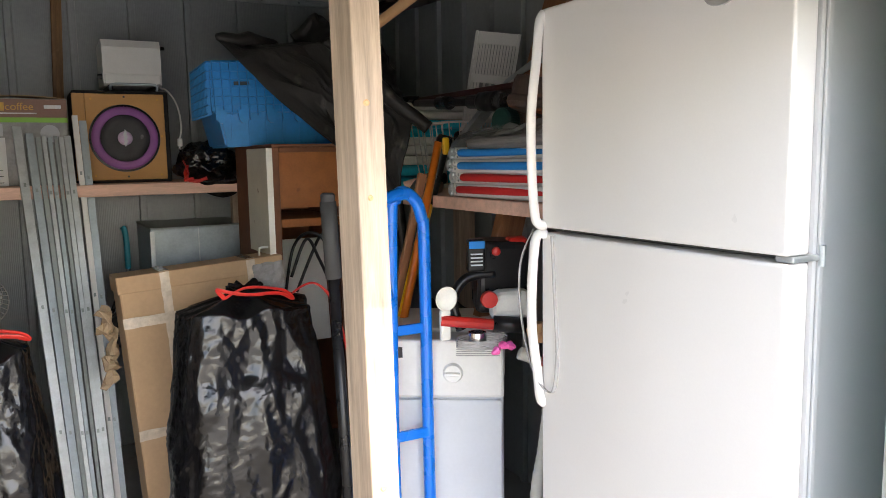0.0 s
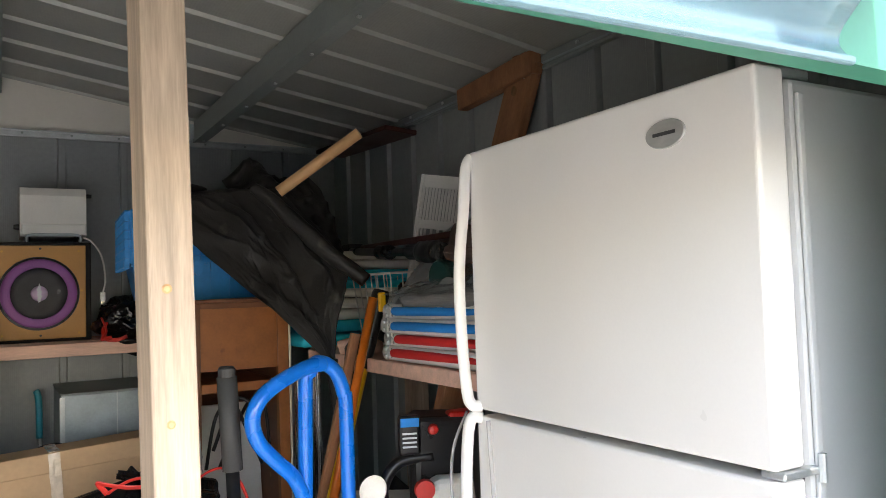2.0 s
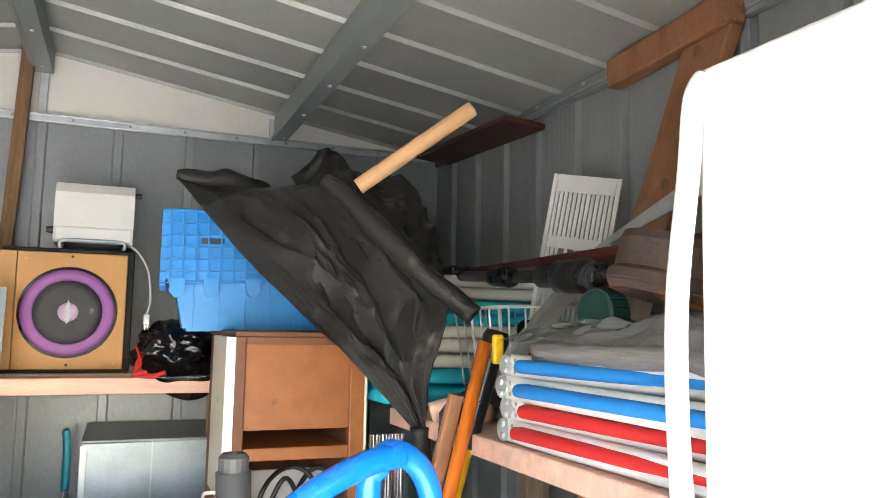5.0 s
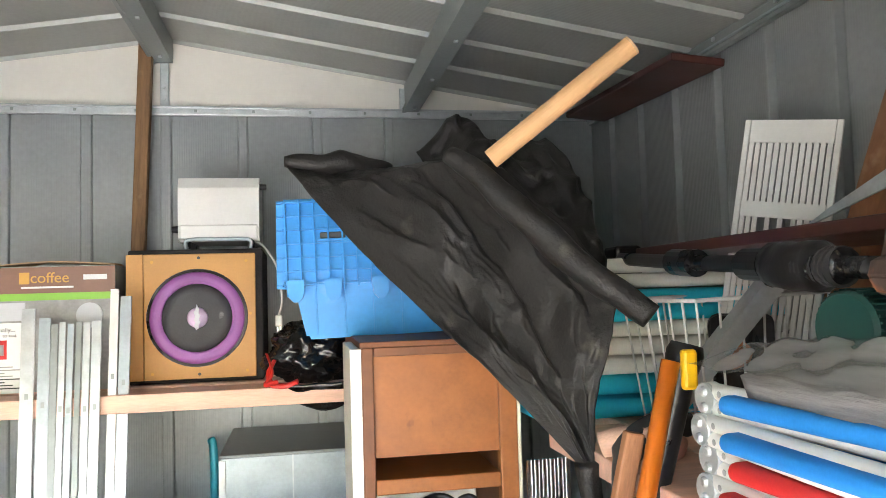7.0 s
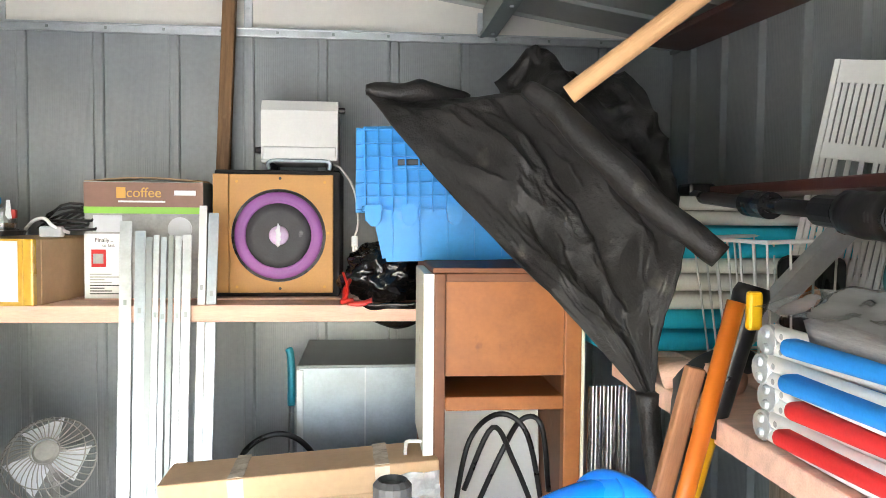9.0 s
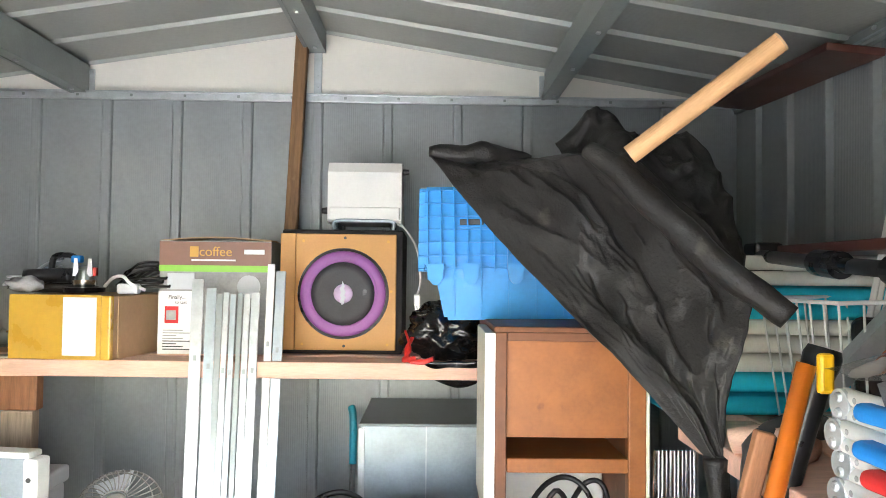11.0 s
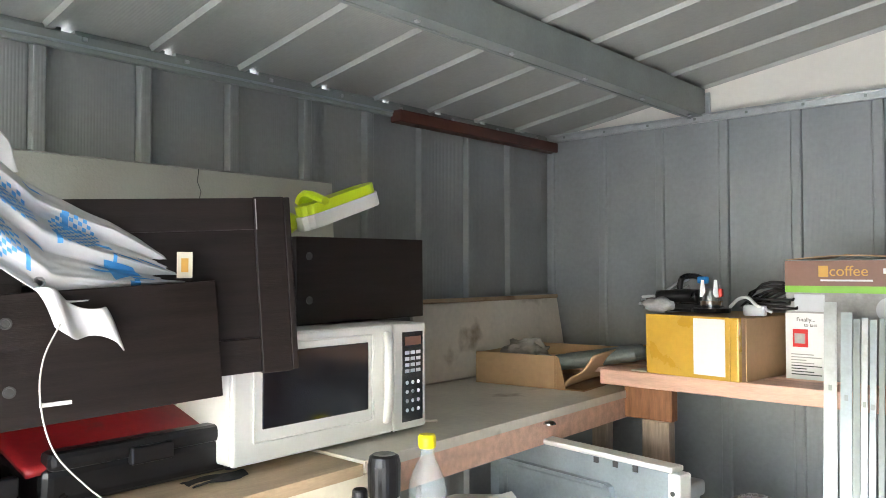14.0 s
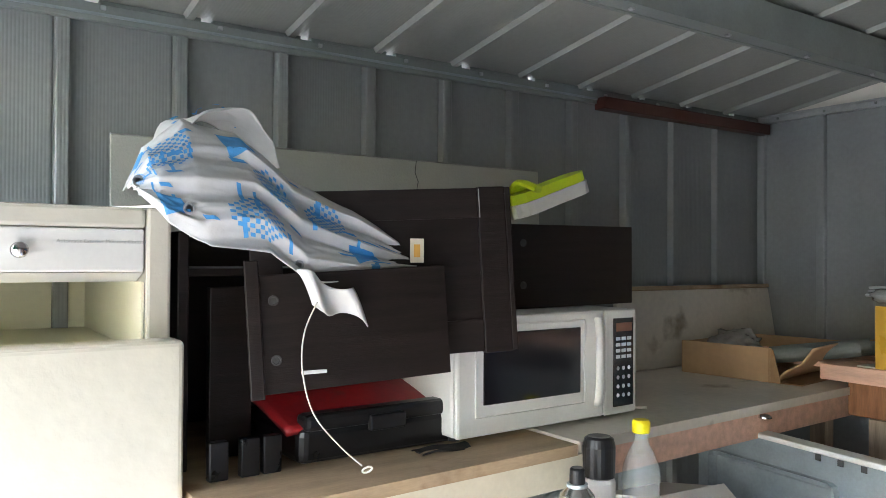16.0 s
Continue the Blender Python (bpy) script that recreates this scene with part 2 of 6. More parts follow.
POLY = glassy("clear_corrugated_plastic", (0.24, 0.37, 0.44), 0.12, 0.62)
BOTTLE = glassy("clear_bottle_plastic", (0.85, 0.88, 0.88), 0.08, 0.78)
FILM = glassy("clear_plastic_film", (0.62, 0.61, 0.60), 0.18, 0.55)


# ---- geometry helpers ----
def finish(bm, name, material, smooth=False):
    me = bpy.data.meshes.new(name)
    bmesh.ops.recalc_face_normals(bm, faces=bm.faces)
    if smooth:
        for f in bm.faces:
            f.smooth = True
    bm.to_mesh(me)
    bm.free()
    me.materials.append(material)
    return me


def part(name, bm, material, parent, label="", smooth=False):
    ob = new(name, finish(bm, name, material, smooth))
    if parent:
        ob.parent = parent
    return tagged(ob, label)


def thing(name, label, category, at=(0, 0, 0), rz=0, rx=0, ry=0, group="", kind=""):
    ob = new(name)
    ob.empty_display_size = 0.05
    ob.matrix_basis = pose(*at, rx, ry, rz)
    return tagged(ob, label, category, group, kind)


def solo(name, bm, material, label, category, m=None, smooth=False, group="", kind=""):
    ob = new(name, finish(bm, name, material, smooth))
    if m is not None:
        ob.matrix_basis = m
    return tagged(ob, label, category, group, kind)


def bx(a, b, bev=0.0, seg=2, bm=None):
    """A box between two corners with rounded edges."""
    bm = bm or bmesh.new()
    r = bmesh.ops.create_cube(bm, size=1)
    vs = r["verts"]
    for v in vs:
        v.co = Vector([(a[i] + b[i]) / 2 + v.co[i] * (b[i] - a[i]) for i in range(3)])
    if bev:
        es = list({e for v in vs for e in v.link_edges})
        bmesh.ops.bevel(bm, geom=es, offset=bev, segments=seg, affect='EDGES', profile=0.5)
    return bm


def ring(c, t, up, r, k, n, sq=(1, 1)):
    x = t.cross(up).normalized()
    y = x.cross(t).normalized()
    return [c + x * (math.cos(2 * math.pi * (i + k) / n) * r * sq[0]) + y * (math.sin(2 * math.pi * (i + k) / n) * r * sq[1]) for i in range(n)]


def tube(pts, r, n=10, bm=None, closed=False, caps=True, sq=(1, 1)):
    """A round bar swept along points; r is one radius or one for each point."""
    bm = bm or bmesh.new()
    pts = [Vector(p) for p in pts]
    rs = r if isinstance(r, (list, tuple)) else [r] * len(pts)
    rings, N = [], len(pts)
    up = Vector((0.13, 0.29, 1)).normalized()
    for i, p in enumerate(pts):
        if closed:
            t = (pts[(i + 1) % N] - pts[i - 1]).normalized()
        else:
            t = (pts[min(i + 1, N - 1)] - pts[max(i - 1, 0)]).normalized()
        if abs(t.dot(up)) > 0.97:
            up = Vector((1, 0.2, 0.1)).normalized()
        rings.append([bm.verts.new(q) for q in ring(p, t, up, rs[i], 0, n, sq)])
        x = t.cross(up).normalized()
        up = x.cross(t).normalized()
    for i in range(N if closed else N - 1):
        a, b = rings[i], rings[(i + 1) % N]
        for j in range(n):
            bm.faces.new((a[j], a[(j + 1) % n], b[(j + 1) % n], b[j]))
    if caps and not closed:
        bm.faces.new(rings[0][::-1])
        bm.faces.new(rings[-1])
    return bm


def curve(pts, k=6):
    """Points of a smooth curve through the given ones."""
    P = [Vector(p) for p in pts]
    out = []
    for i in range(len(P) - 1):
        p0, p1, p2, p3 = P[max(i - 1, 0)], P[i], P[i + 1], P[min(i + 2, len(P) - 1)]
        for j in range(k):
            t = j / k
            out.append(0.5 * ((2 * p1) + (p2 - p0) * t + (2 * p0 - 5 * p1 + 4 * p2 - p3) * t * t + (3 * p1 - p0 - 3 * p2 + p3) * t ** 3))
    out.append(P[-1])
    return out


def lathe(profile, n=24, axis='Z', bm=None):
    """Turned shape; profile is (radius, height)."""
    bm = bm or bmesh.new()
    rings = []
    for r, h in profile:
        row = []
        for i in range(n):
            a = 2 * math.pi * i / n
            c, s = math.cos(a) * max(r, 1e-4), math.sin(a) * max(r, 1e-4)
            row.append(bm.verts.new({'Z': (c, s, h), 'Y': (c, h, s), 'X': (h, c, s)}[axis]))
        rings.append(row)
    for a, b in zip(rings, rings[1:]):
        for j in range(n):
            bm.faces.new((a[j], a[(j + 1) % n], b[(j + 1) % n], b[j]))
    bm.faces.new(rings[0][::-1])
    bm.faces.new(rings[-1])
    return bm


def prism(poly, a, b, axis='Z', bm=None):
    """A flat outline pushed from a to b along an axis."""
    bm = bm or bmesh.new()

    def put(u, v, w):
        return {'Z': (u, v, w), 'Y': (u, w, v), 'X': (w, u, v)}[axis]
    lo = [bm.verts.new(put(u, v, a)) for u, v in poly]
    hi = [bm.verts.new(put(u, v, b)) for u, v in poly]
    k = len(poly)
    for i in range(k):
        bm.faces.new((lo[i], lo[(i + 1) % k], hi[(i + 1) % k], hi[i]))
    bm.faces.new(lo[::-1])
    bm.faces.new(hi)
    return bm


def sheet(f, nu, nv, thick=0.0, bm=None):
    """A grid surface f(u, v) with optional thickness."""
    bm = bm or bmesh.new()
    g = [[bm.verts.new(f(i / nu, j / nv)) for j in range(nv + 1)] for i in range(nu + 1)]
    for i in range(nu):
        for j in range(nv):
            bm.faces.new((g[i][j], g[i + 1][j], g[i + 1][j + 1], g[i][j + 1]))
    if thick:
        bmesh.ops.recalc_face_normals(bm, faces=bm.faces)
        bmesh.ops.solidify(bm, geom=bm.faces[:], thickness=thick)
    return bm


def shake(bm, amp, scale, seed=0.0):
    """Pushes the vertices about with smooth noise."""
    for v in bm.verts:
        v.co += noise.noise_vector(v.co * scale + Vector((seed, seed * 1.7, seed * 0.3))) * amp
    return bm


def words(name, text, size, m, material, parent, label=""):
    cu = bpy.data.curves.new(name, 'FONT')
    cu.body, cu.size, cu.extrude = text, size, 0.0006
    ob = new(name, cu)
    dg = bpy.context.evaluated_depsgraph_get()
    me = bpy.data.meshes.new_from_object(ob.evaluated_get(dg))
    bpy.data.objects.remove(ob)
    me.materials.clear()
    me.materials.append(material)
    ob = new(name, me)
    ob.parent = parent
    ob.matrix_basis = m
    return tagged(ob, label)


# ---- shed shell ----
XL, XR, YB, YF = -1.5, 1.5, 4.4, 1.17
EAVE, APEX = 2.125, 2.365


def roof_z(x):
    return APEX - (APEX - EAVE) * abs(x) / 1.5


solo("ground", bx((-60, -60, -0.3), (60, 60, -0.02)), GRASSG, "bare brown yard ground outside the shed", "ground", kind="structure")
solo("floor", bx((-1.6, 1.1, -0.02), (1.6, 4.5, 0.0)), CONC, "stained grey concrete shed floor", "floor", kind="structure")

wall_n = solo("wall_north", bx((-1.52, YB + 0.006, 0), (1.52, YB + 0.03, EAVE)), WALL, "grey ribbed steel back wall of the shed", "wall", kind="structure")
wall_w = solo("wall_west", bx((XL - 0.03, YF, 0), (XL - 0.006, YB + 0.03, EAVE - 0.03)), WALLY, "grey ribbed steel side wall of the shed", "wall", kind="structure")
wall_e = solo("wall_east", bx((XR + 0.006, YF, 0), (XR + 0.03, YB + 0.03, EAVE - 0.03)), WALLY, "grey ribbed steel side wall of the shed", "wall", kind="structure")


def panel_profile(w, d=0.012):
    """One wall panel's section: a shallow flat, a raised channel at its edge with a sharp fold."""
    return [(0, 0), (0.002, -d * 0.9), (0.006, -d), (0.028, -d), (0.032, -d * 0.85), (0.034, 0), (w, 0), (w, 0.005), (0, 0.005)]


PITCH = 0.2473
_pm = finish(prism(panel_profile(PITCH - 0.005, 0.015), 0.0, EAVE - 0.02), "panel", WALL)
for i in range(12):
    p = new("panel", _pm)
    p.location = (-1.4973 + i * PITCH, YB, 0)
    p.parent = wall_n
_pw = finish(prism([(-y, x) for x, y in panel_profile(0.2475, 0.022)], 0.0, EAVE - 0.03), "panel", WALLY)
for i in range(13):
    p = new("panel", _pw)
    p.location = (XL, 1.078 + i * 0.252, 0)
    p.parent = wall_w
_pe = finish(prism([(y, x) for x, y in panel_profile(0.2215, 0.020)], 0.0, EAVE - 0.03), "panel", WALLY)
for i in range(14):
    p = new("panel", _pe)
    p.location = (XR, 1.268 + i * 0.2255, 0)
    p.parent = wall_e

# front wall with a wide door opening and a low header
front = solo("wall_south", bx((0.888, YF, 0), (1.53, YF + 0.03, EAVE + 0.02)), GREENW, "green painted steel front wall beside the open doorway", "wall", kind="structure")
# assumed wall piece west of the opening, out of view
solo("wall_front_west", bx((-1.53, YF, 0), (-1.30, YF + 0.03, EAVE + 0.02)), GREENW, "green painted steel front wall beside the open doorway", "wall", kind="structure")
# unseen west end stops short so more sky light reaches the east side
solo("header", prism([(-0.80, 1.594), (0.826, 1.578), (0.826, 1.70), (-0.80, 1.712)], YF - 0.030, YF + 0.0, 'Y'), GREENW, "green painted wooden fascia above the doorway", "wall", kind="structure")
# unseen panel added to keep sun off the old refrigerator; west gap admits light
solo("unseen_sun_block", prism([(-0.80, 1.69), (0.887, 1.69), (0.887, roof_z(0.887) - 0.013), (0.0, roof_z(0.0) - 0.013), (-1.53, roof_z(1.53) - 0.013), (-1.53, 2.0), (-0.80, 2.0)], YF + 0.001, YF + 0.02, 'Y'), GREENW, "unseen green panel added above the doorway to block the sun", "wall", kind="structure")
solo("door_jamb", bx((0.830, YF - 0.03, 0), (0.870, YF + 0.04, 1.93), 0.003), GALV, "galvanised steel door jamb of the shed", "trim", kind="structure")
solo("jamb_lining", bx((0.852, YF - 0.04, 0), (0.883, YF - 0.031, 1.93), 0.002), PINEZ, "pale wooden strip on the door jamb", "trim", kind="structure")

# roof: two ribbed slopes
def roof_slope(side):
    bm = bmesh.new()
    sec = []
    y = 1.086
    k = 0
    while y < 4.6:
        sec += [(y, 0), (y + 0.007, -0.013), (y + 0.025, -0.013), (y + 0.032, 0)]
        y += 0.2545
        k += 1
    x0, x1 = 0.0, side * 1.62
    rows = []
    for x in (x0, x1):
        rows.append([(x, yy, roof_z(x) + d) for yy, d in sec])
    lo = [[bm.verts.new(p) for p in r] for r in rows]
    hi = [[bm.verts.new((p[0], p[1], roof_z(p[0]) + 0.02)) for p in r] for r in rows]
    n = len(sec)
    for i in range(n - 1):
        bm.faces.new((lo[0][i], lo[0][i + 1], lo[1][i + 1], lo[1][i]))
        bm.faces.new((hi[0][i], hi[1][i], hi[1][i + 1], hi[0][i + 1]))
    for r in (0, 1):
        for i in range(n - 1):
            bm.faces.new((lo[r][i], lo[r][i + 1], hi[r][i + 1], hi[r][i]))
    for i in (0, n - 1):
        bm.faces.new((lo[0][i], lo[1][i], hi[1][i], hi[0][i]))
    return bm


solo("ceiling_west", roof_slope(-1), ROOF, "grey-green ribbed steel roof sheets seen from below", "ceiling", kind="structure")
solo("ceiling_east", roof_slope(1), ROOF, "grey-green ribbed steel roof sheets seen from below", "ceiling", kind="structure")
solo("gable", prism([(-1.5, 2.118), (1.5, 2.118), (1.5, EAVE + 0.008), (0, APEX + 0.008), (-1.5, EAVE + 0.008)], YB + 0.002, YB + 0.028, 'Y'), GABLE, "white painted steel gable panel above the back wall", "gable", kind="structure")


def channel_beam(x, w, h, name, label):
    zt = roof_z(x) - 0.014
    bm = prism([(x - w / 2, zt - h), (x + w / 2, zt - h), (x + w / 2, zt), (x - w / 2, zt)], 1.2, YB - 0.012, 'Y')
    b = solo(name, bm, BEAM, label, "roof beam", kind="structure")
    part("lip", bx((x - w / 2 - 0.012, 1.2, zt - h - 0.003), (x - w / 2, YB - 0.014, zt - h + 0.012)), BEAM, b)
    for i in range(9):
        yy = 1.5 + i * 0.35
        part("bolt", bx((x - 0.006 + 0.0, yy, zt - h - 0.006), (x + 0.006, yy + 0.012, zt - h), 0.002), GALV, b)
    return b


channel_beam(0.0, 0.055, 0.075, "ridge_beam", "grey-green folded steel ridge beam")
channel_beam(-0.826, 0.045, 0.10, "purlin", "grey-green folded steel roof purlin")
channel_beam(0.826, 0.045, 0.10, "purlin", "grey-green folded steel roof purlin")
for x in (-0.80, 0.0, 0.80):
    b = solo("gable_bracket", bx((x - 0.014, YB - 0.012, 2.125), (x + 0.014, YB - 0.003, roof_z(x) - 0.03), 0.002), GALV, "galvanised strap between wall rail and roof beam", "bracket", kind="structure")
    for dz in (0.02, 0.06):
        part("screw", bx((x - 0.004, YB - 0.015, 2.13 + dz), (x + 0.004, YB - 0.012, 2.138 + dz), 0.001), GALV, b)

rail = solo("wall_rail", bx((XL, YB - 0.030, 2.098), (XR, YB - 0.014, 2.124), 0.003), GALV, "bright galvanised rail along the back wall", "rail", kind="structure")
part("flange", bx((XL, YB - 0.042, 2.120), (XR, YB - 0.0305, 2.126), 0.001), GALV, rail)
for i in range(16):
    xx = -1.4 + i * 0.187
    part("screw", bx((xx, YB - 0.034, 2.107), (xx + 0.009, YB - 0.031, 2.116), 0.001), BEAM, rail)
for sx, nm in ((XL, "west"), (XR, "east")):
    s = 1 if sx < 0 else -1
    r = solo("eave_rail", bx((min(sx + s * 0.014, sx + s * 0.034), 1.2, 2.072), (max(sx + s * 0.014, sx + s * 0.034), YB - 0.05, 2.112), 0.003), BEAM, "green-grey steel eave rail along the side wall", "rail", kind="structure")
    part("groove", bx((min(sx + s * 0.034, sx + s * 0.038), 1.2, 2.084), (max(sx + s * 0.034, sx + s * 0.038), YB - 0.05, 2.09)), GALVD, r)
    for i in range(12):
        yy = 1.4 + i * 0.26
        part("bolt", bx((min(sx + s * 0.035, sx + s * 0.042), yy, 2.097), (max(sx + s * 0.035, sx + s * 0.042), yy + 0.012, 2.107), 0.002), GALV, r)

solo("trim_strip_west", bx((-1.478, 3.45, 2.052), (-1.430, 4.375, 2.092), 0.004), DKBROWN, "dark red-brown painted wooden strip under the eave", "trim", kind="structure")
solo("eave_board", bx((-0.072, -0.385, -0.010), (0.072, 0.385, 0.010), 0.004), DKBROWN, "dark red-brown board wedged under the roof corner", "board", m=pose(1.412, 3.855, 2.062, 2.5, 5, 0))

# slender old upright at the back, and the raw pine post in the doorway
solo("upright_stick", bx((-0.021, -0.02, -0.60), (0.021, 0.02, 0.56), 0.004), OLDWOODZ, "rough dark wooden upright behind the speaker box", "post", m=pose(-0.066, 4.33, 1.83, 0, 2.4, 0), kind="structure")
post = solo("timber_post", bx((-0.0203, 1.478, -1.33), (0.0203, 1.552, 0.97), 0.003, 2), PINEZ, "raw pale pine post standing in the doorway", "post", m=pose(0.1485, 0, 1.36, 0, -1.0, 0), kind="structure")
for z, w in ((1.41, 0.0045), (1.29, 0.004), (0.9, 0.005)):
    part("knot", lathe([(w, 0), (w * 0.6, 0.0012), (w * 0.2, 0.0008)], 10, 'Y'), CARDTUBE, post).matrix_basis = pose(-0.004, 1.4775, z - 1.36, 180, 0, 0)

# unseen panel added to cap the sunlight entering above the doorway
solo("unseen_front_panel", prism([(-1.5, 2.11), (1.5, 2.11), (1.5, EAVE - 0.014), (0, APEX - 0.014), (-1.5, EAVE - 0.014)], YF, YF + 0.025, 'Y'), GABLE, "unseen white panel added under the front roof edge to limit sunlight", "gable", kind="structure")
for i in range(13):
    y0 = 1.128 + i * 0.2545
    solo("closure_west", bx((-1.50, y0 + (0.03 if i > 2 else -0.001), 2.096), (-1.482, min(y0 + 0.2545, 4.39), 2.124)), BEAM, "folded steel closure strip above the wall", "trim", kind="structure")
    solo("closure_east", bx((1.482, y0, 2.096), (1.50, min(y0 + 0.253, 4.39), 2.124)), BEAM, "folded steel closure strip above the wall", "trim", kind="structure")

# clear corrugated strip hung in front of the header
def corr(u, v):
    z = 1.55 + 0.02 * u + v * 0.56
    return Vector((-0.80 + u * 1.395, YF - 0.055 + 0.012 * math.sin(v * 2 * math.pi * 7.3) - 0.03 * v, z))


strip = solo("corrugated_sheet", sheet(corr, 40, 110, 0.0015), POLY, "clear corrugated plastic strip with dirty lower edge", "roof sheet", smooth=True)
part("edge", tube([(-0.80, YF - 0.055, 1.55), (0.595, YF - 0.055, 1.57)], 0.004, 8), POLY, strip)
rb = solo("red_board", bx((-0.075, -0.011, -0.045), (0.085, 0.011, 0.12), 0.006), PINKRED, "faded red painted board end above the doorway", "board", m=pose(0.60, YF - 0.10, 1.682, 0, -2, 0))
part("nail", bx((0.06, -0.014, 0.03), (0.068, -0.011, 0.038)), GALV, rb)

# ---- back shelf and side worktop ----
bs = solo("shelf_beam", bx((-0.90, 3.80, 1.208), (0.62, 3.838, 1.254), 0.003), PINE, "pinkish new pine beam along the front of the back shelf", "shelf", kind="structure")
for i, y in enumerate((3.845, 3.99, 4.13, 4.27)):
    part("plank", bx((-1.45, y, 1.236), (0.66, y + (0.10 if i else 0.09), 1.253), 0.003), PINE, bs)
part("bracket", bx((-0.86, 3.88, 1.10), (-0.70, 3.92, 1.207), 0.003), REDWOOD, bs)
part("leg", bx((-0.80, 3.88, 0.0), (-0.71, 3.92, 1.098), 0.003), PINEZ, bs)
part("leg", bx((0.56, 3.96, 0.0), (0.60, 4.0, 1.207), 0.003), PINEZ, bs)

wt = thing("worktop", "long worn white worktop with plywood strip on timber", "worktop", kind="structure")
part("top", prism([(-1.49, 2.72), (-0.792, 2.72), (-0.865, 4.10), (-1.49, 4.10)], 1.16, 1.183), TOPW, wt, "stained off-white worktop board")
part("plywood", prism([(-1.49, 1.96), (-0.752, 1.96), (-0.792, 2.715), (-1.49, 2.715)], 1.155, 1.178), PLY, wt, "bare worn plywood end of the worktop")
part("edge_beam", prism([(-0.83, 1.96), (-0.79, 1.96), (-0.895, 4.08), (-0.935, 4.08)], 1.085, 1.152), PINE, wt)
part("skirt", prism([(-0.786, 1.96), (-0.768, 1.96), (-0.808, 2.80), (-0.826, 2.80)], 1.09, 1.152), CABDOOR, wt, "cream painted skirt board")
for y in (2.05, 3.9):
    part("leg", bx((-0.99, y, 0), (-0.94, y + 0.05, 1.152), 0.003), PINEZ, wt)
part("cross_beam", bx((-1.49, 2.05, 1.09), (-0.935, 2.09, 1.152), 0.003), PINE, wt)
part("bracket", lathe([(0.018, 0), (0.018, 0.004), (0.012, 0.008)], 14), CHROME, wt).matrix_basis = pose(-0.85, 3.45, 1.14)

# right-hand shelf
rs = thing("side_shelf", "pine board shelf loaded with folded chairs", "shelf", kind="structure")
part("plank", bx((0.90, 2.03, 1.18), (1.05, 3.20, 1.218), 0.003), PINE, rs)
part("plank", bx((1.055, 2.03, 1.18), (1.27, 3.60, 1.218), 0.003), PINE, rs)
part("plank", bx((1.275, 2.03, 1.18), (1.48, 3.60, 1.218), 0.003), PINE, rs)
part("brace", bx((-0.045, -0.02, -0.32), (0.045, 0.02, 0.22), 0.003), REDWOOD, rs, "reddish diagonal brace").matrix_basis = pose(1.06, 2.60, 0.97, 0, 16, 0)
part("leg", bx((1.38, 2.2, 0), (1.46, 2.25, 1.178), 0.003), PINEZ, rs)
part("leg", bx((1.38, 3.4, 0), (1.46, 3.45, 1.178), 0.003), PINEZ, rs)
us = thing("upper_shelf", "dark stained narrow shelf board on the side wall", "shelf", kind="structure")
part("plank", bx((1.13, 2.30, 1.548), (1.48, 3.40, 1.568), 0.003), DKBROWN, us)
part("cleat", bx((1.455, 2.30, 1.51), (1.487, 3.40, 1.547), 0.003), REDWOOD, us)
lb = solo("leaning_brace", bx((-0.018, -0.066, -0.44), (0.018, 0.066, 0.36), 0.005), REDWOOD, "rough reddish plank leaning against the steel side wall", "plank", m=pose(1.455, 2.84, 1.80, 28, 0, 0))
for z, y in ((0.25, 0.01), (-0.05, -0.02), (-0.30, 0.02)):
    part("knot", lathe([(0.016, 0.0), (0.010, -0.0015), (0.003, -0.001)], 12, 'X'), OLDWOODZ, lb).matrix_basis = pose(-0.0185, y, z)
for z in (0.30, 0.33):
    part("nail", bx((-0.021, -0.03, z), (-0.0185, -0.022, z + 0.008)), GALV, lb)
solo("eave_block", bx((-0.022, -0.24, -0.045), (0.022, 0.20, 0.03), 0.006), REDWOOD, "short reddish timber block under the eave", "block", m=pose(1.445, 2.86, 2.088, -3, 0, 0))

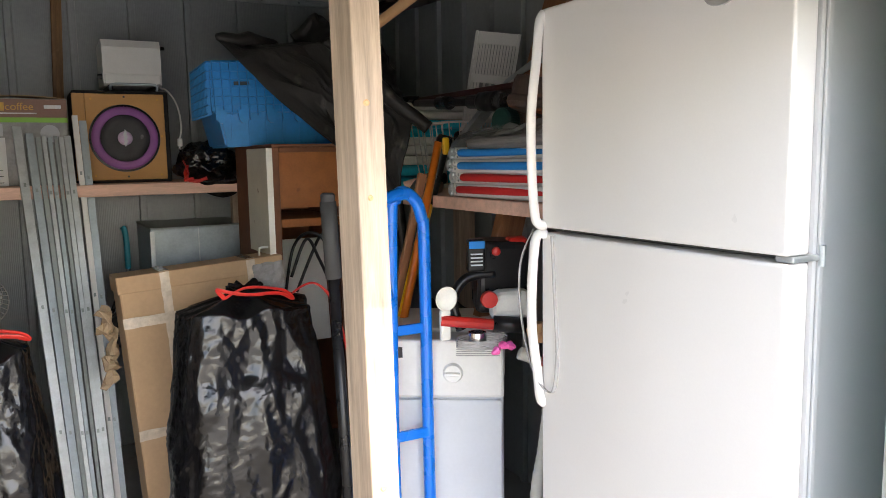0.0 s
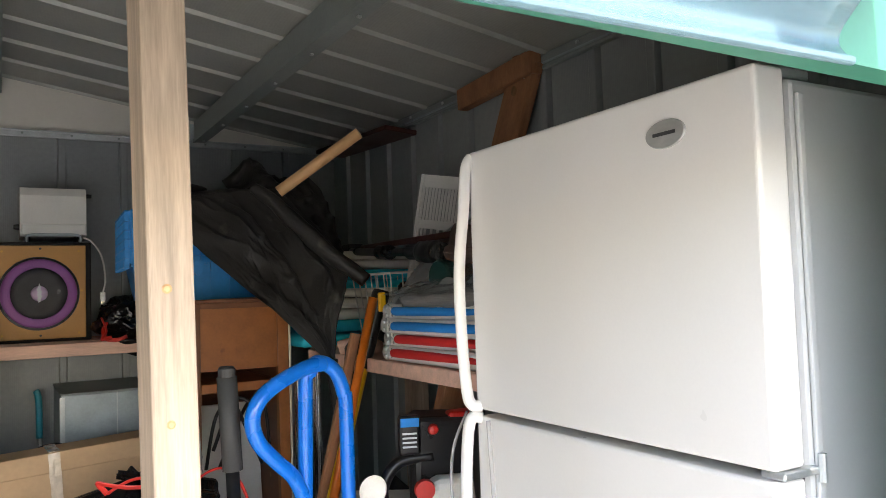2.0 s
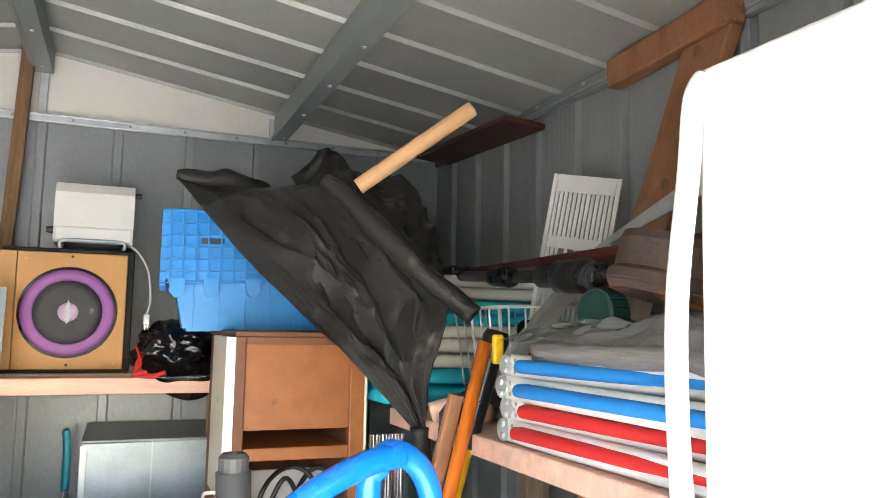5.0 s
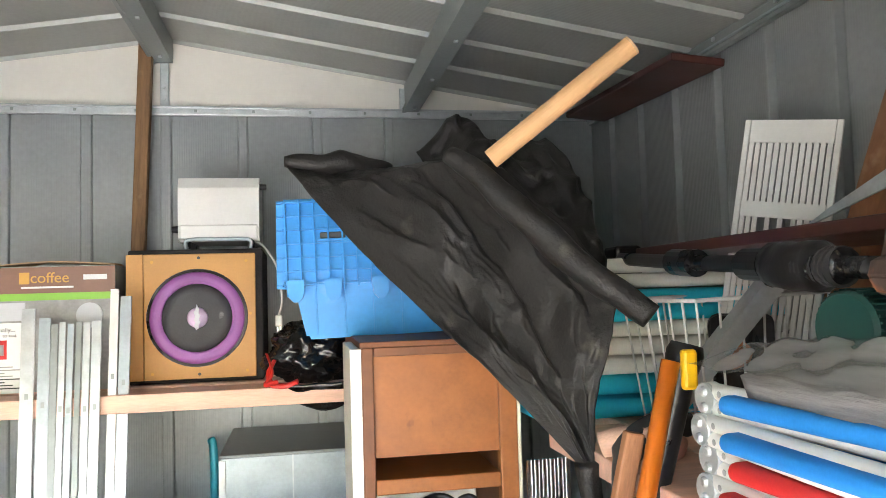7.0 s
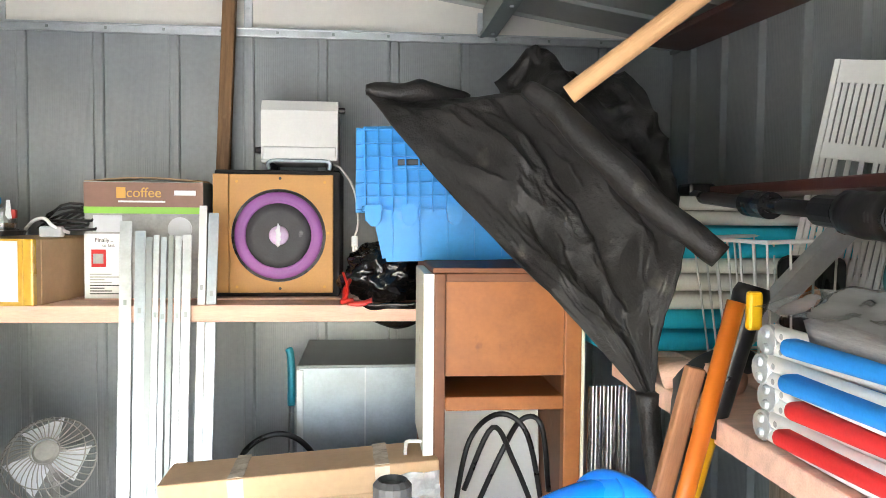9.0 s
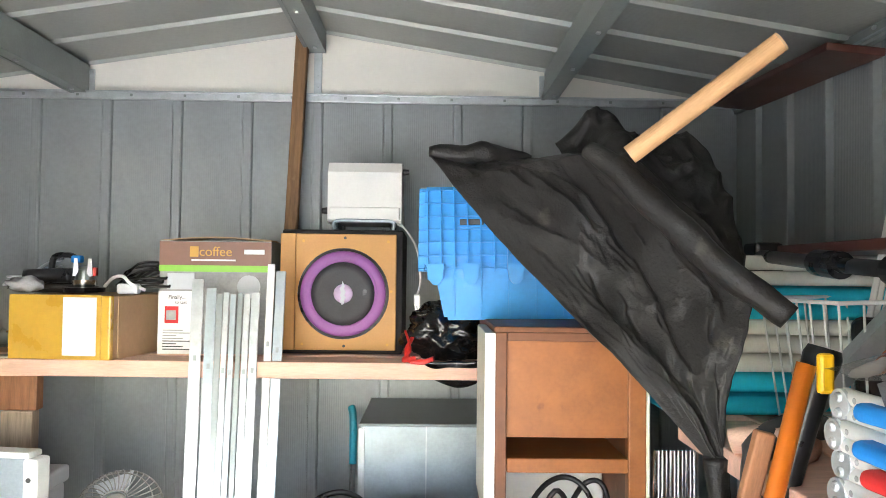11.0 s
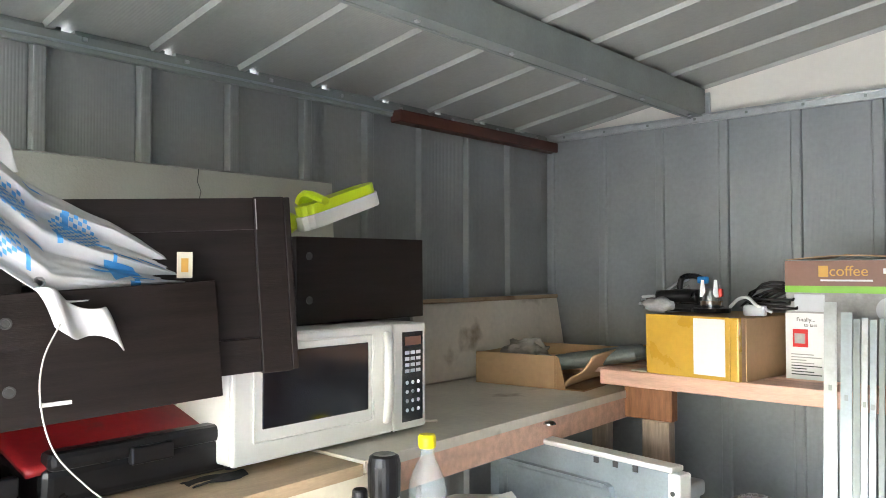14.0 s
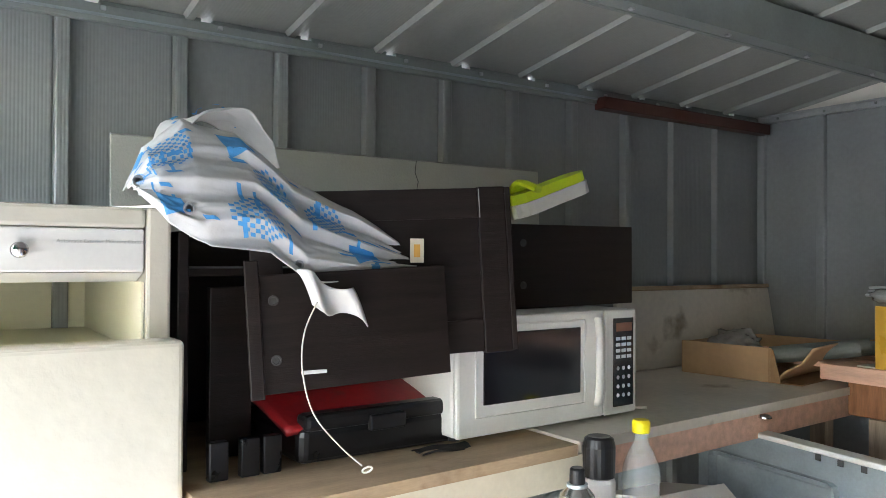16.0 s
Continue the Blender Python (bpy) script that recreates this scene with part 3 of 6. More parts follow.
# ---- large refrigerator ----
def fridge():
    X0, Y0, Y1 = 0.79, 1.352, 1.995
    f = thing("refrigerator", "white top-freezer refrigerator with two curved handles", "refrigerator", (0, 0, 0))
    part("body", bx((X0 + 0.068, Y0 + 0.004, 0.03), (X0 + 0.69, Y1 - 0.004, 1.65), 0.008), FRIDGES, f, "enamelled side panels, darker than the doors")
    part("gasket", bx((X0 + 0.055, Y0 + 0.012, 0.06), (X0 + 0.068, Y1 - 0.012, 1.63)), RUBBER, f)
    up = part("freezer_door", bx((X0, Y0, 1.176), (X0 + 0.055, Y1, 1.66), 0.006, 3), FRIDGE, f)
    lo = part("fridge_door", bx((X0, Y0, 0.10), (X0 + 0.055, Y1, 1.164), 0.006, 3), FRIDGE, f)
    part("toe_grille", bx((X0 + 0.03, Y0 + 0.02, 0.0), (X0 + 0.06, Y1 - 0.02, 0.09), 0.004), WHITEP, f)

    def handle(z0, z1, flip):
        pts = [(X0 + 0.004, Y1 - 0.012, z0), (X0 - 0.012, Y1 - 0.006, z0 + 0.002), (X0 - 0.020, Y1 - 0.001, z0 + (z1 - z0) * 0.06), (X0 - 0.026, Y1 + 0.002, z0 + (z1 - z0) * 0.3),
               (X0 - 0.027, Y1 + 0.0, z0 + (z1 - z0) * 0.55), (X0 - 0.016, Y1 - 0.005, z0 + (z1 - z0) * 0.8), (X0 - 0.010, Y1 - 0.007, z0 + (z1 - z0) * 0.95), (X0 + 0.004, Y1 - 0.006, z1)]
        return tube(curve(pts, 6), 0.0092, 12, sq=(0.9, 1.25))
    part("handle", handle(1.183, 1.650, 0), FRIDGE, up, smooth=True)
    part("handle", handle(1.160, 0.76, 0), FRIDGE, lo, smooth=True)
    badge = part("badge", lathe([(0.0, -0.003), (0.034, -0.003), (0.036, 0.0)], 28, 'X'), BADGE, up, "oval grey maker's badge")
    badge.matrix_basis = Matrix.Translation((X0, 1.495, 1.60)) @ Matrix.Diagonal((1, 1, 0.55, 1))
    part("script_mark", bx((-0.0012, -0.02, -0.004), (0, 0.02, 0.005), 0.0005), INK, badge).matrix_basis = Matrix.Translation((-0.0031, 0, 0))
    h = part("hinge", bx((X0 + 0.01, Y0 - 0.004, 1.165), (X0 + 0.085, Y0 + 0.03, 1.175), 0.003), GALV, f)
    part("pin", lathe([(0.006, -0.014), (0.006, 0.02)], 10), GALV, h).matrix_basis = pose(X0 + 0.08, Y0 - 0.004, 1.17)
    part("top_hinge", bx((X0 + 0.02, Y0 + 0.01, 1.6505), (X0 + 0.12, Y0 + 0.05, 1.666), 0.004), GALV, f)
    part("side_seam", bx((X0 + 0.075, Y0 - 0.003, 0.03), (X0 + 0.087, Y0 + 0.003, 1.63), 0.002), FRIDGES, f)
    return f


fridge()
cord = curve([(0.785, 2.02, 1.17), (0.755, 2.03, 1.09), (0.75, 2.02, 0.97), (0.77, 2.0, 0.84), (0.785, 1.95, 0.80), (0.787, 1.93, 0.88), (0.788, 1.94, 1.02), (0.788, 1.95, 1.16)], 8)
solo("plastic_strap", tube(cord, 0.006, 8, sq=(1, 0.3)), FILM, "clear plastic strap tied round the refrigerator handle", "strap", smooth=True)

# ---- things on the back shelf ----
def speaker():
    s = thing("subwoofer_box", "square speaker box with orange front and purple woofer", "speaker", (0.13, 4.0, 1.2545))
    part("cabinet", bx((-0.172, 0.014, 0.0), (0.195, 0.33, 0.375), 0.006), CARPET, s, "black carpeted cabinet")
    part("baffle", bx((-0.128, 0.0, 0.012), (0.175, 0.0138, 0.362), 0.003), MDF, s, "orange-brown mdf front board")
    part("side_board", bx((-0.174, -0.001, 0.012), (-0.129, 0.0138, 0.362), 0.002), MDF, s)
    w = part("surround", lathe([(0.09, 0.004), (0.096, -0.010), (0.102, -0.013), (0.107, -0.009), (0.113, -0.016), (0.119, -0.010), (0.125, -0.012), (0.130, 0.0), (0.132, 0.003)], 48, 'Y'), PURPLE, s, "purple rubber surround", smooth=True)
    w.matrix_basis = Matrix.Translation((0.016, 0.0, 0.182))
    part("rim", lathe([(0.127, 0.002), (0.129, -0.006), (0.136, -0.005), (0.138, 0.002)], 48, 'Y'), BLACKP, w)
    c = part("cone", lathe([(0.0, -0.002), (0.03, -0.001), (0.07, -0.007), (0.096, -0.008), (0.098, 0.002)], 40, 'Y'), CONE, w, "dusty black cone", smooth=True)
    part("emblem", prism([(-0.003, -0.034), (0.004, -0.030), (0.005, -0.018), (0.010, -0.012), (0.005, -0.004), (0.009, 0.006), (0.004, 0.014), (0.006, 0.024), (-0.001, 0.038), (-0.004, 0.022), (-0.009, 0.016), (-0.005, 0.004), (-0.008, -0.006), (-0.004, -0.014), (-0.008, -0.022)], -0.0145, -0.0125, 'Y'), BTN, w, "torn pale emblem on the cone")
    part("dust_cap", lathe([(0.0, -0.012), (0.015, -0.010), (0.026, -0.004), (0.03, 0.0)], 24, 'Y'), LILAC, w, smooth=True)
    for x, z in ((-0.105, 0.34), (0.02, 0.35), (0.15, 0.34), (-0.105, 0.03), (0.02, 0.025), (0.15, 0.03), (0.16, 0.19), (-0.115, 0.19)):
        part("screw", lathe([(0.0045, -0.002), (0.004, 0.001)], 8, 'Y'), INK if abs(x) < 0.05 else GOLD, s).matrix_basis = Matrix.Translation((x, 0, z))
    return s


speaker()


def heater():
    h = thing("countertop_oven", "rounded white countertop oven on grey feet", "oven", (0.20, 4.07, 1.634))
    prof = [(-0.0, 0.03), (0.012, 0.022), (0.22, 0.022), (0.22, 0.20), (0.05, 0.215), (0.02, 0.21), (0.002, 0.18)]
    part("shell", prism([(x, z) for x, z in prof], -0.115, 0.115, 'X'), WHITEP, h).matrix_basis = Matrix.Identity(4)
    part("front_lip", bx((-0.11, -0.006, 0.028), (0.11, 0.004, 0.07), 0.004), WHITEP, h)
    fr = part("foot_frame", tube(curve([(-0.09, -0.01, 0.0), (-0.085, -0.012, 0.025), (0.0, -0.012, 0.027), (0.085, -0.012, 0.025), (0.09, -0.01, 0.0)], 5), 0.006, 8), GALVD, h)
    for x in (-0.09, 0.09):
        part("foot", bx((x - 0.01, 0.0, 0.0), (x + 0.01, 0.2, 0.024), 0.004), BLACKP, h)
    part("knob", lathe([(0.009, 0), (0.008, 0.02)], 12, 'X'), BLACKP, h).matrix_basis = Matrix.Translation((0.116, 0.03, 0.185))
    part("side_knob", lathe([(0.009, -0.02), (0.012, 0)], 12, 'X'), BLACKP, h).matrix_basis = Matrix.Translation((-0.116, 0.03, 0.06))
    c = part("power_cord", tube(curve([(0.10, 0.02, 0.02), (0.13, -0.03, 0.0), (0.165, -0.035, -0.06), (0.178, -0.03, -0.15), (0.168, -0.032, -0.20)], 7), 0.0035, 8), WHITEP, h, smooth=True)
    part("plug", bx((0.158, -0.042, -0.232), (0.178, -0.024, -0.198), 0.004), WHITEP, c)
    for x in (0.163, 0.171):
        part("prong", bx((x, -0.036, -0.25), (x + 0.002, -0.03, -0.231)), CHROME, c)
    return h


heater()


def coffee_box():
    c = thing("coffee_maker_box", "brown and green printed coffee maker carton", "carton", (-0.23, 3.97, 1.2545))
    part("carton", bx((-0.165, 0, 0), (0.165, 0.22, 0.335), 0.003), GREYP, c)
    part("header_print", bx((-0.165, -0.002, 0.262), (0.165, -0.0005, 0.332)), COFFB, c)
    part("green_band", bx((-0.165, -0.003, 0.243), (0.165, -0.0005, 0.262)), GREENP, c)
    sh = part("info_panel", bx((-0.165, -0.003, 0.0), (-0.055, -0.0005, 0.185)), PAPER, c, "white panel with small print")
    part("picture", bx((-0.145, -0.0045, 0.09), (-0.105, -0.003, 0.14)), CHRED, sh)
    part("picture", bx((-0.14, -0.006, 0.1), (-0.112, -0.0045, 0.128)), GREYP, sh)
    for i in range(8):
        part("print_line", bx((-0.15, -0.004, 0.012 + i * 0.008), (-0.07 - 0.02 * (i % 3), -0.003, 0.015 + i * 0.008)), INK if i < 4 else GREYP, sh)
    rot = Euler((radians(90), 0, 0)).to_matrix().to_4x4()
    words("lettering", "Finally...", 0.016, Matrix.Translation((-0.135, -0.004, 0.162)) @ rot, INK, c)
    words("lettering", "to tast", 0.013, Matrix.Translation((-0.115, -0.004, 0.148)) @ rot, INK, c)
    words("lettering", "coffee", 0.040, Matrix.Translation((-0.048, -0.004, 0.290)) @ rot, GOLD, c)
    part("logo_block", bx((-0.075, -0.004, 0.287), (-0.05, -0.002, 0.318)), GOLD, c)
    part("subtitle_bar", bx((-0.07, -0.004, 0.275), (0.06, -0.002, 0.280)), PAPER, c)
    part("maker_mark", bx((0.085, -0.004, 0.296), (0.145, -0.002, 0.310)), PAPER, c)
    part("machine_print", bx((-0.14, -0.0035, 0.19), (-0.06, -0.0005, 0.238), 0.001), BTN, c)
    part("machine_print", lathe([(0.034, -0.003), (0.034, 0)], 20, 'Y'), BTN, c).matrix_basis = Matrix.Translation((0.10, 0, 0.20))
    part("flap", sheet(lambda u, v: Vector((-0.165 + 0.33 * u, 0.004 + 0.1 * v, 0.336 + 0.012 * math.sin(u * 3.1) + 0.01 * v * noise.noise(Vector((u * 6, v, 0))))), 12, 4, 0.003), CARD, c)
    return c


coffee_box()


def yellow_box():
    b = thing("taped_carton", "brown carton with yellow tape front and white label", "carton", (-0.60, 3.79, 1.2545), -7)
    part("carton", bx((-0.145, 0.004, 0), (0.145, 0.36, 0.175), 0.004), CARD, b)
    part("front", bx((-0.146, 0.0, 0.001), (0.12, 0.0038, 0.176), 0.001), YELBOX, b, "glossy yellow taped front")
    part("front_edge", bx((0.12, -0.001, 0.001), (0.1475, 0.02, 0.176), 0.004), YELBOX, b)
    part("label_sheet", bx((0.012, -0.002, 0.012), (0.108, -0.0004, 0.170)), PAPER, b, "blank white paper label")
    part("side_flap", bx((0.1455, 0.04, 0.0), (0.149, 0.33, 0.172), 0.001), CARD, b)
    return b


yellow_box()


# ---- leaning steel channels in front of the shelf ----
def channels():
    g = "bundle of leaning metal channels"
    rnd = random.Random(4)
    specs = [(-0.245, 3.855, 1.475, 0.030, GALV, "u"), (-0.205, 3.85, 1.45, 0.026, GALVD, "u"), (-0.178, 3.835, 1.435, 0.016, BEAM, "u"), (-0.158, 3.83, 1.44, 0.014, GALV, "u"),
             (-0.138, 3.828, 1.435, 0.014, GALVD, "u"), (-0.118, 3.826, 1.44, 0.012, BEAM, "u"), (-0.100, 3.828, 1.437, 0.016, GALV, "u"), (-0.078, 3.835, 1.44, 0.022, GALV, "u"),
             (-0.045, 3.88, 1.52, 0.020, WHITEP, "u"), (-0.018, 3.885, 1.50, 0.026, GALVD, "u")]
    for x, y, z, w, m, _ in specs:
        foot = Vector((x * 0.75 + 0.04 + rnd.uniform(-0.004, 0.004) - 0.02, y - 0.36, 0.0))
        top = Vector((x, y, z))
        d = (top - foot)
        L = d.length
        q = d.to_track_quat('Z', 'Y').to_matrix().to_4x4()
        t = 0.0022
        h = w * 0.55
        poly = [(-w / 2, -h / 2), (w / 2, -h / 2), (w / 2, h / 2), (w / 2 - t, h / 2), (w / 2 - t, -h / 2 + t), (-w / 2 + t, -h / 2 + t), (-w / 2 + t, h / 2), (-w / 2, h / 2)]
        bm = prism([(a, -b) for a, b in poly][::-1], 0, L)
        lab = "white plastic channel leaning against the shelf" if m is WHITEP else "long galvanised steel channel leaning against the shelf"
        o = solo("metal_channel", bm, m, lab, "channel", m=Matrix.Translation(foot) @ q, group=g)
        for k in range(3):
            part("hole_rim", bx((-0.004, h / 2 + 0.0002, L * (0.25 + 0.3 * k)), (0.004, h / 2 + 0.0012, L * (0.25 + 0.3 * k) + 0.014), 0.0003), BEAM, o)


channels()

# ---- brown cabinet with open door ----
def cabinet():
    c = thing("bedside_cabinet", "brown wooden cabinet with its white door swung open", "cabinet", (0, 0, 0))
    x0, x1, y0, y1, zt = 0.545, 0.866, 3.27, 3.80, 1.382
    part("back_panel", bx((x0 + 0.02, y0 + 0.012, 1.165), (x1 - 0.035, y0 + 0.024, zt - 0.018)), BROWNCAB, c, "orange-brown veneer panel")
    part("stile", bx((x0, y0, 0.3), (x0 + 0.024, y0 + 0.03, zt), 0.003), CABFR, c)
    part("stile", bx((x1 - 0.045, y0, 0.3), (x1 - 0.008, y0 + 0.03, zt), 0.003), BROWNCAB, c)
    part("white_edge", bx((x1 - 0.0075, y0 + 0.002, 0.3), (x1, y0 + 0.03, zt), 0.002), CABDOOR, c)
    part("top_rail", bx((x0 + 0.0245, y0, zt - 0.018), (x1 - 0.0455, y0 + 0.03, zt), 0.002), CABFR, c)
    part("lower_rail", bx((x0 + 0.0245, y0, 1.094), (x1 - 0.0455, y0 + 0.028, 1.124), 0.003), BROWNCAB, c)
    part("shelf", bx((x0 + 0.0245, y0 + 0.029, 1.11), (x1 - 0.0455, y1 - 0.02, 1.122)), BROWNCAB, c)
    part("divider", bx((x0 + 0.0245, y0 + 0.025, 1.162), (x1 - 0.0455, y1 - 0.02, 1.172)), BROWNCAB, c)
    part("side_panel", bx((x0, y0 + 0.0305, 0.3), (x0 + 0.016, y1, zt)), CABFR, c)
    part("side_panel", bx((x1 - 0.02, y0 + 0.0305, 0.3), (x1, y1, zt)), CABFR, c)
    part("rear_panel", bx((x0 + 0.017, y1 - 0.015, 0.3), (x1 - 0.021, y1, zt)), CABFR, c)
    part("top_panel", bx((x0 - 0.004, y0 - 0.006, zt + 0.0005), (x1 + 0.004, y1, zt + 0.012), 0.003), CABFR, c)
    for x in (x0 + 0.01, x1 - 0.03):
        for y in (y0 + 0.01, y1 - 0.04):
            part("leg", bx((x, y, 0.0), (x + 0.025, y + 0.025, 0.299), 0.003), CABFR, c)
    part("bottom_panel", bx((x0 + 0.017, y0 + 0.031, 0.3), (x1 - 0.021, y1 - 0.016, 0.315)), CABFR, c)
    d = part("door", bx((-0.010, -0.27, 0.0), (0.010, 0.0, 0.385), 0.003), CABDOOR, c, "yellowed white door with chipped edge")
    d.matrix_basis = pose(0.534, 3.545, 0.995, 0, 0, 0)
    part("edge_strip", bx((-0.011, -0.274, 0.0), (0.011, -0.2705, 0.385), 0.001), OFFW, d)
    h = part("latch", tube(curve([(-0.012, -0.25, 0.03), (-0.04, -0.25, 0.03), (-0.045, -0.25, 0.02), (-0.045, -0.25, -0.005), (-0.04, -0.25, -0.012), (-0.012, -0.25, -0.012)], 3), 0.004, 8), WHITEP, d)
    return c


cabinet()
solo("flat_board", bx((-0.14, -0.006, 0), (0.14, 0.006, 0.42), 0.004), WHITEP, "white flat board leaning inside the cabinet", "board", m=pose(0.70, 3.54, 0.60, -8, 0, 0))
for k, pts in enumerate(([(0.60, 3.36, 0.84), (0.63, 3.34, 1.01), (0.70, 3.37, 1.06), (0.76, 3.35, 1.02), (0.80, 3.36, 0.84)],
                         [(0.64, 3.35, 0.84), (0.70, 3.34, 0.98), (0.75, 3.36, 1.05), (0.79, 3.34, 1.04), (0.81, 3.35, 0.89)],
                         [(0.62, 3.345, 0.90), (0.68, 3.335, 1.04), (0.73, 3.34, 0.96), (0.78, 3.34, 0.84)])):
    solo("black_cable", tube(curve(pts, 7), 0.006, 8), BLACKP, "looped black rubber cable hanging in the cabinet", "cable", smooth=True, group="black cables")

# ---- blue lidded crate ----
def crate():
    c = thing("plastic_crate", "blue plastic lidded tote crate on the cabinet", "crate", (0.668, 3.70, 1.3945), -3, 0, -1.5)

    def shell(w0, d0, w1, d1, z0, z1, bev=0.008):
        bm = bmesh.new()
        lo = [bm.verts.new((sx * w0, sy * d0, z0)) for sx, sy in ((-1, -1), (1, -1), (1, 1), (-1, 1))]
        hi = [bm.verts.new((sx * w1, sy * d1, z1)) for sx, sy in ((-1, -1), (1, -1), (1, 1), (-1, 1))]
        for i in range(4):
            bm.faces.new((lo[i], lo[(i + 1) % 4], hi[(i + 1) % 4], hi[i]))
        bm.faces.new(lo[::-1])
        bm.faces.new(hi)
        bmesh.ops.bevel(bm, geom=bm.edges[:], offset=bev, segments=2, affect='EDGES')
        return bm
    part("tub", shell(0.215, 0.185, 0.245, 0.212, 0.0, 0.16), BLUEP, c)
    lid = part("lid", shell(0.262, 0.226, 0.256, 0.214, 0.128, 0.318, 0.006), BLUEP, c)

    def front(z):
        return -0.2265 + (z - 0.128) * 0.063

    def side(z):
        return -0.2625 + (z - 0.128) * 0.032
    for i in range(17):
        x = -0.25 + i * 0.0312
        b = bx((x - 0.0018, 0, 0.116 if i % 4 else 0.098), (x + 0.0018, 0.016, 0.316), 0.0007)
        for v in b.verts:
            v.co.y += front(v.co.z) - 0.0135
        part("rib", b, BLUEP, lid)
    for k in range(7):
        z = 0.122 + k * 0.031
        part("rib", bx((-0.258, front(z) - 0.0125, z), (0.258, front(z) + 0.002, z + 0.0035), 0.0007), BLUEP, lid)
        part("rib", bx((side(z) - 0.0125, -0.215, z), (side(z) + 0.002, 0.215, z + 0.0035), 0.0007), BLUEP, lid)
    for i in range(13):
        y = -0.20 + i * 0.0335
        b = bx((0, y - 0.0018, 0.118), (0.016, y + 0.0018, 0.316), 0.0007)
        for v in b.verts:
            v.co.x += side(v.co.z) - 0.0135
        part("rib", b, BLUEP, lid)
    for x in (-0.232, -0.15, -0.045, 0.06, 0.17):
        t = prism([(x - 0.02, 0.135), (x + 0.02, 0.135), (x + 0.016, 0.098), (x + 0.006, 0.086), (x - 0.006, 0.086), (x - 0.016, 0.098)], -0.2425, -0.2225, 'Y')
        part("tab", t, BLUEP, lid)
    part("handle_slot", bx((-0.175, -0.2225, 0.226), (-0.118, -0.212, 0.240), 0.002), INK, lid)
    part("handle_rim", bx((-0.182, -0.2325, 0.2195), (-0.111, -0.218, 0.2245), 0.001), BLUEP, lid)
    for x in (-0.19, -0.125, -0.06, 0.005, 0.07, 0.135):
        b = bx((x - 0.002, 0, 0.008), (x + 0.002, 0.006, 0.125), 0.0008)
        for v in b.verts:
            v.co.y += -0.188 - v.co.z * 0.168
        part("tub_rib", b, BLUEP, c)
    return c


crate()

# ---- black fabric draped over the crate, with its rolled edge and the kraft tube ----
def lerp(p, t):
    n = len(p) - 1
    i = min(int(t * n), n - 1)
    f = t * n - i
    f = f * f * (3 - 2 * f) * 0.35 + f * 0.65
    return Vector(p[i]).lerp(Vector(p[i + 1]), f)


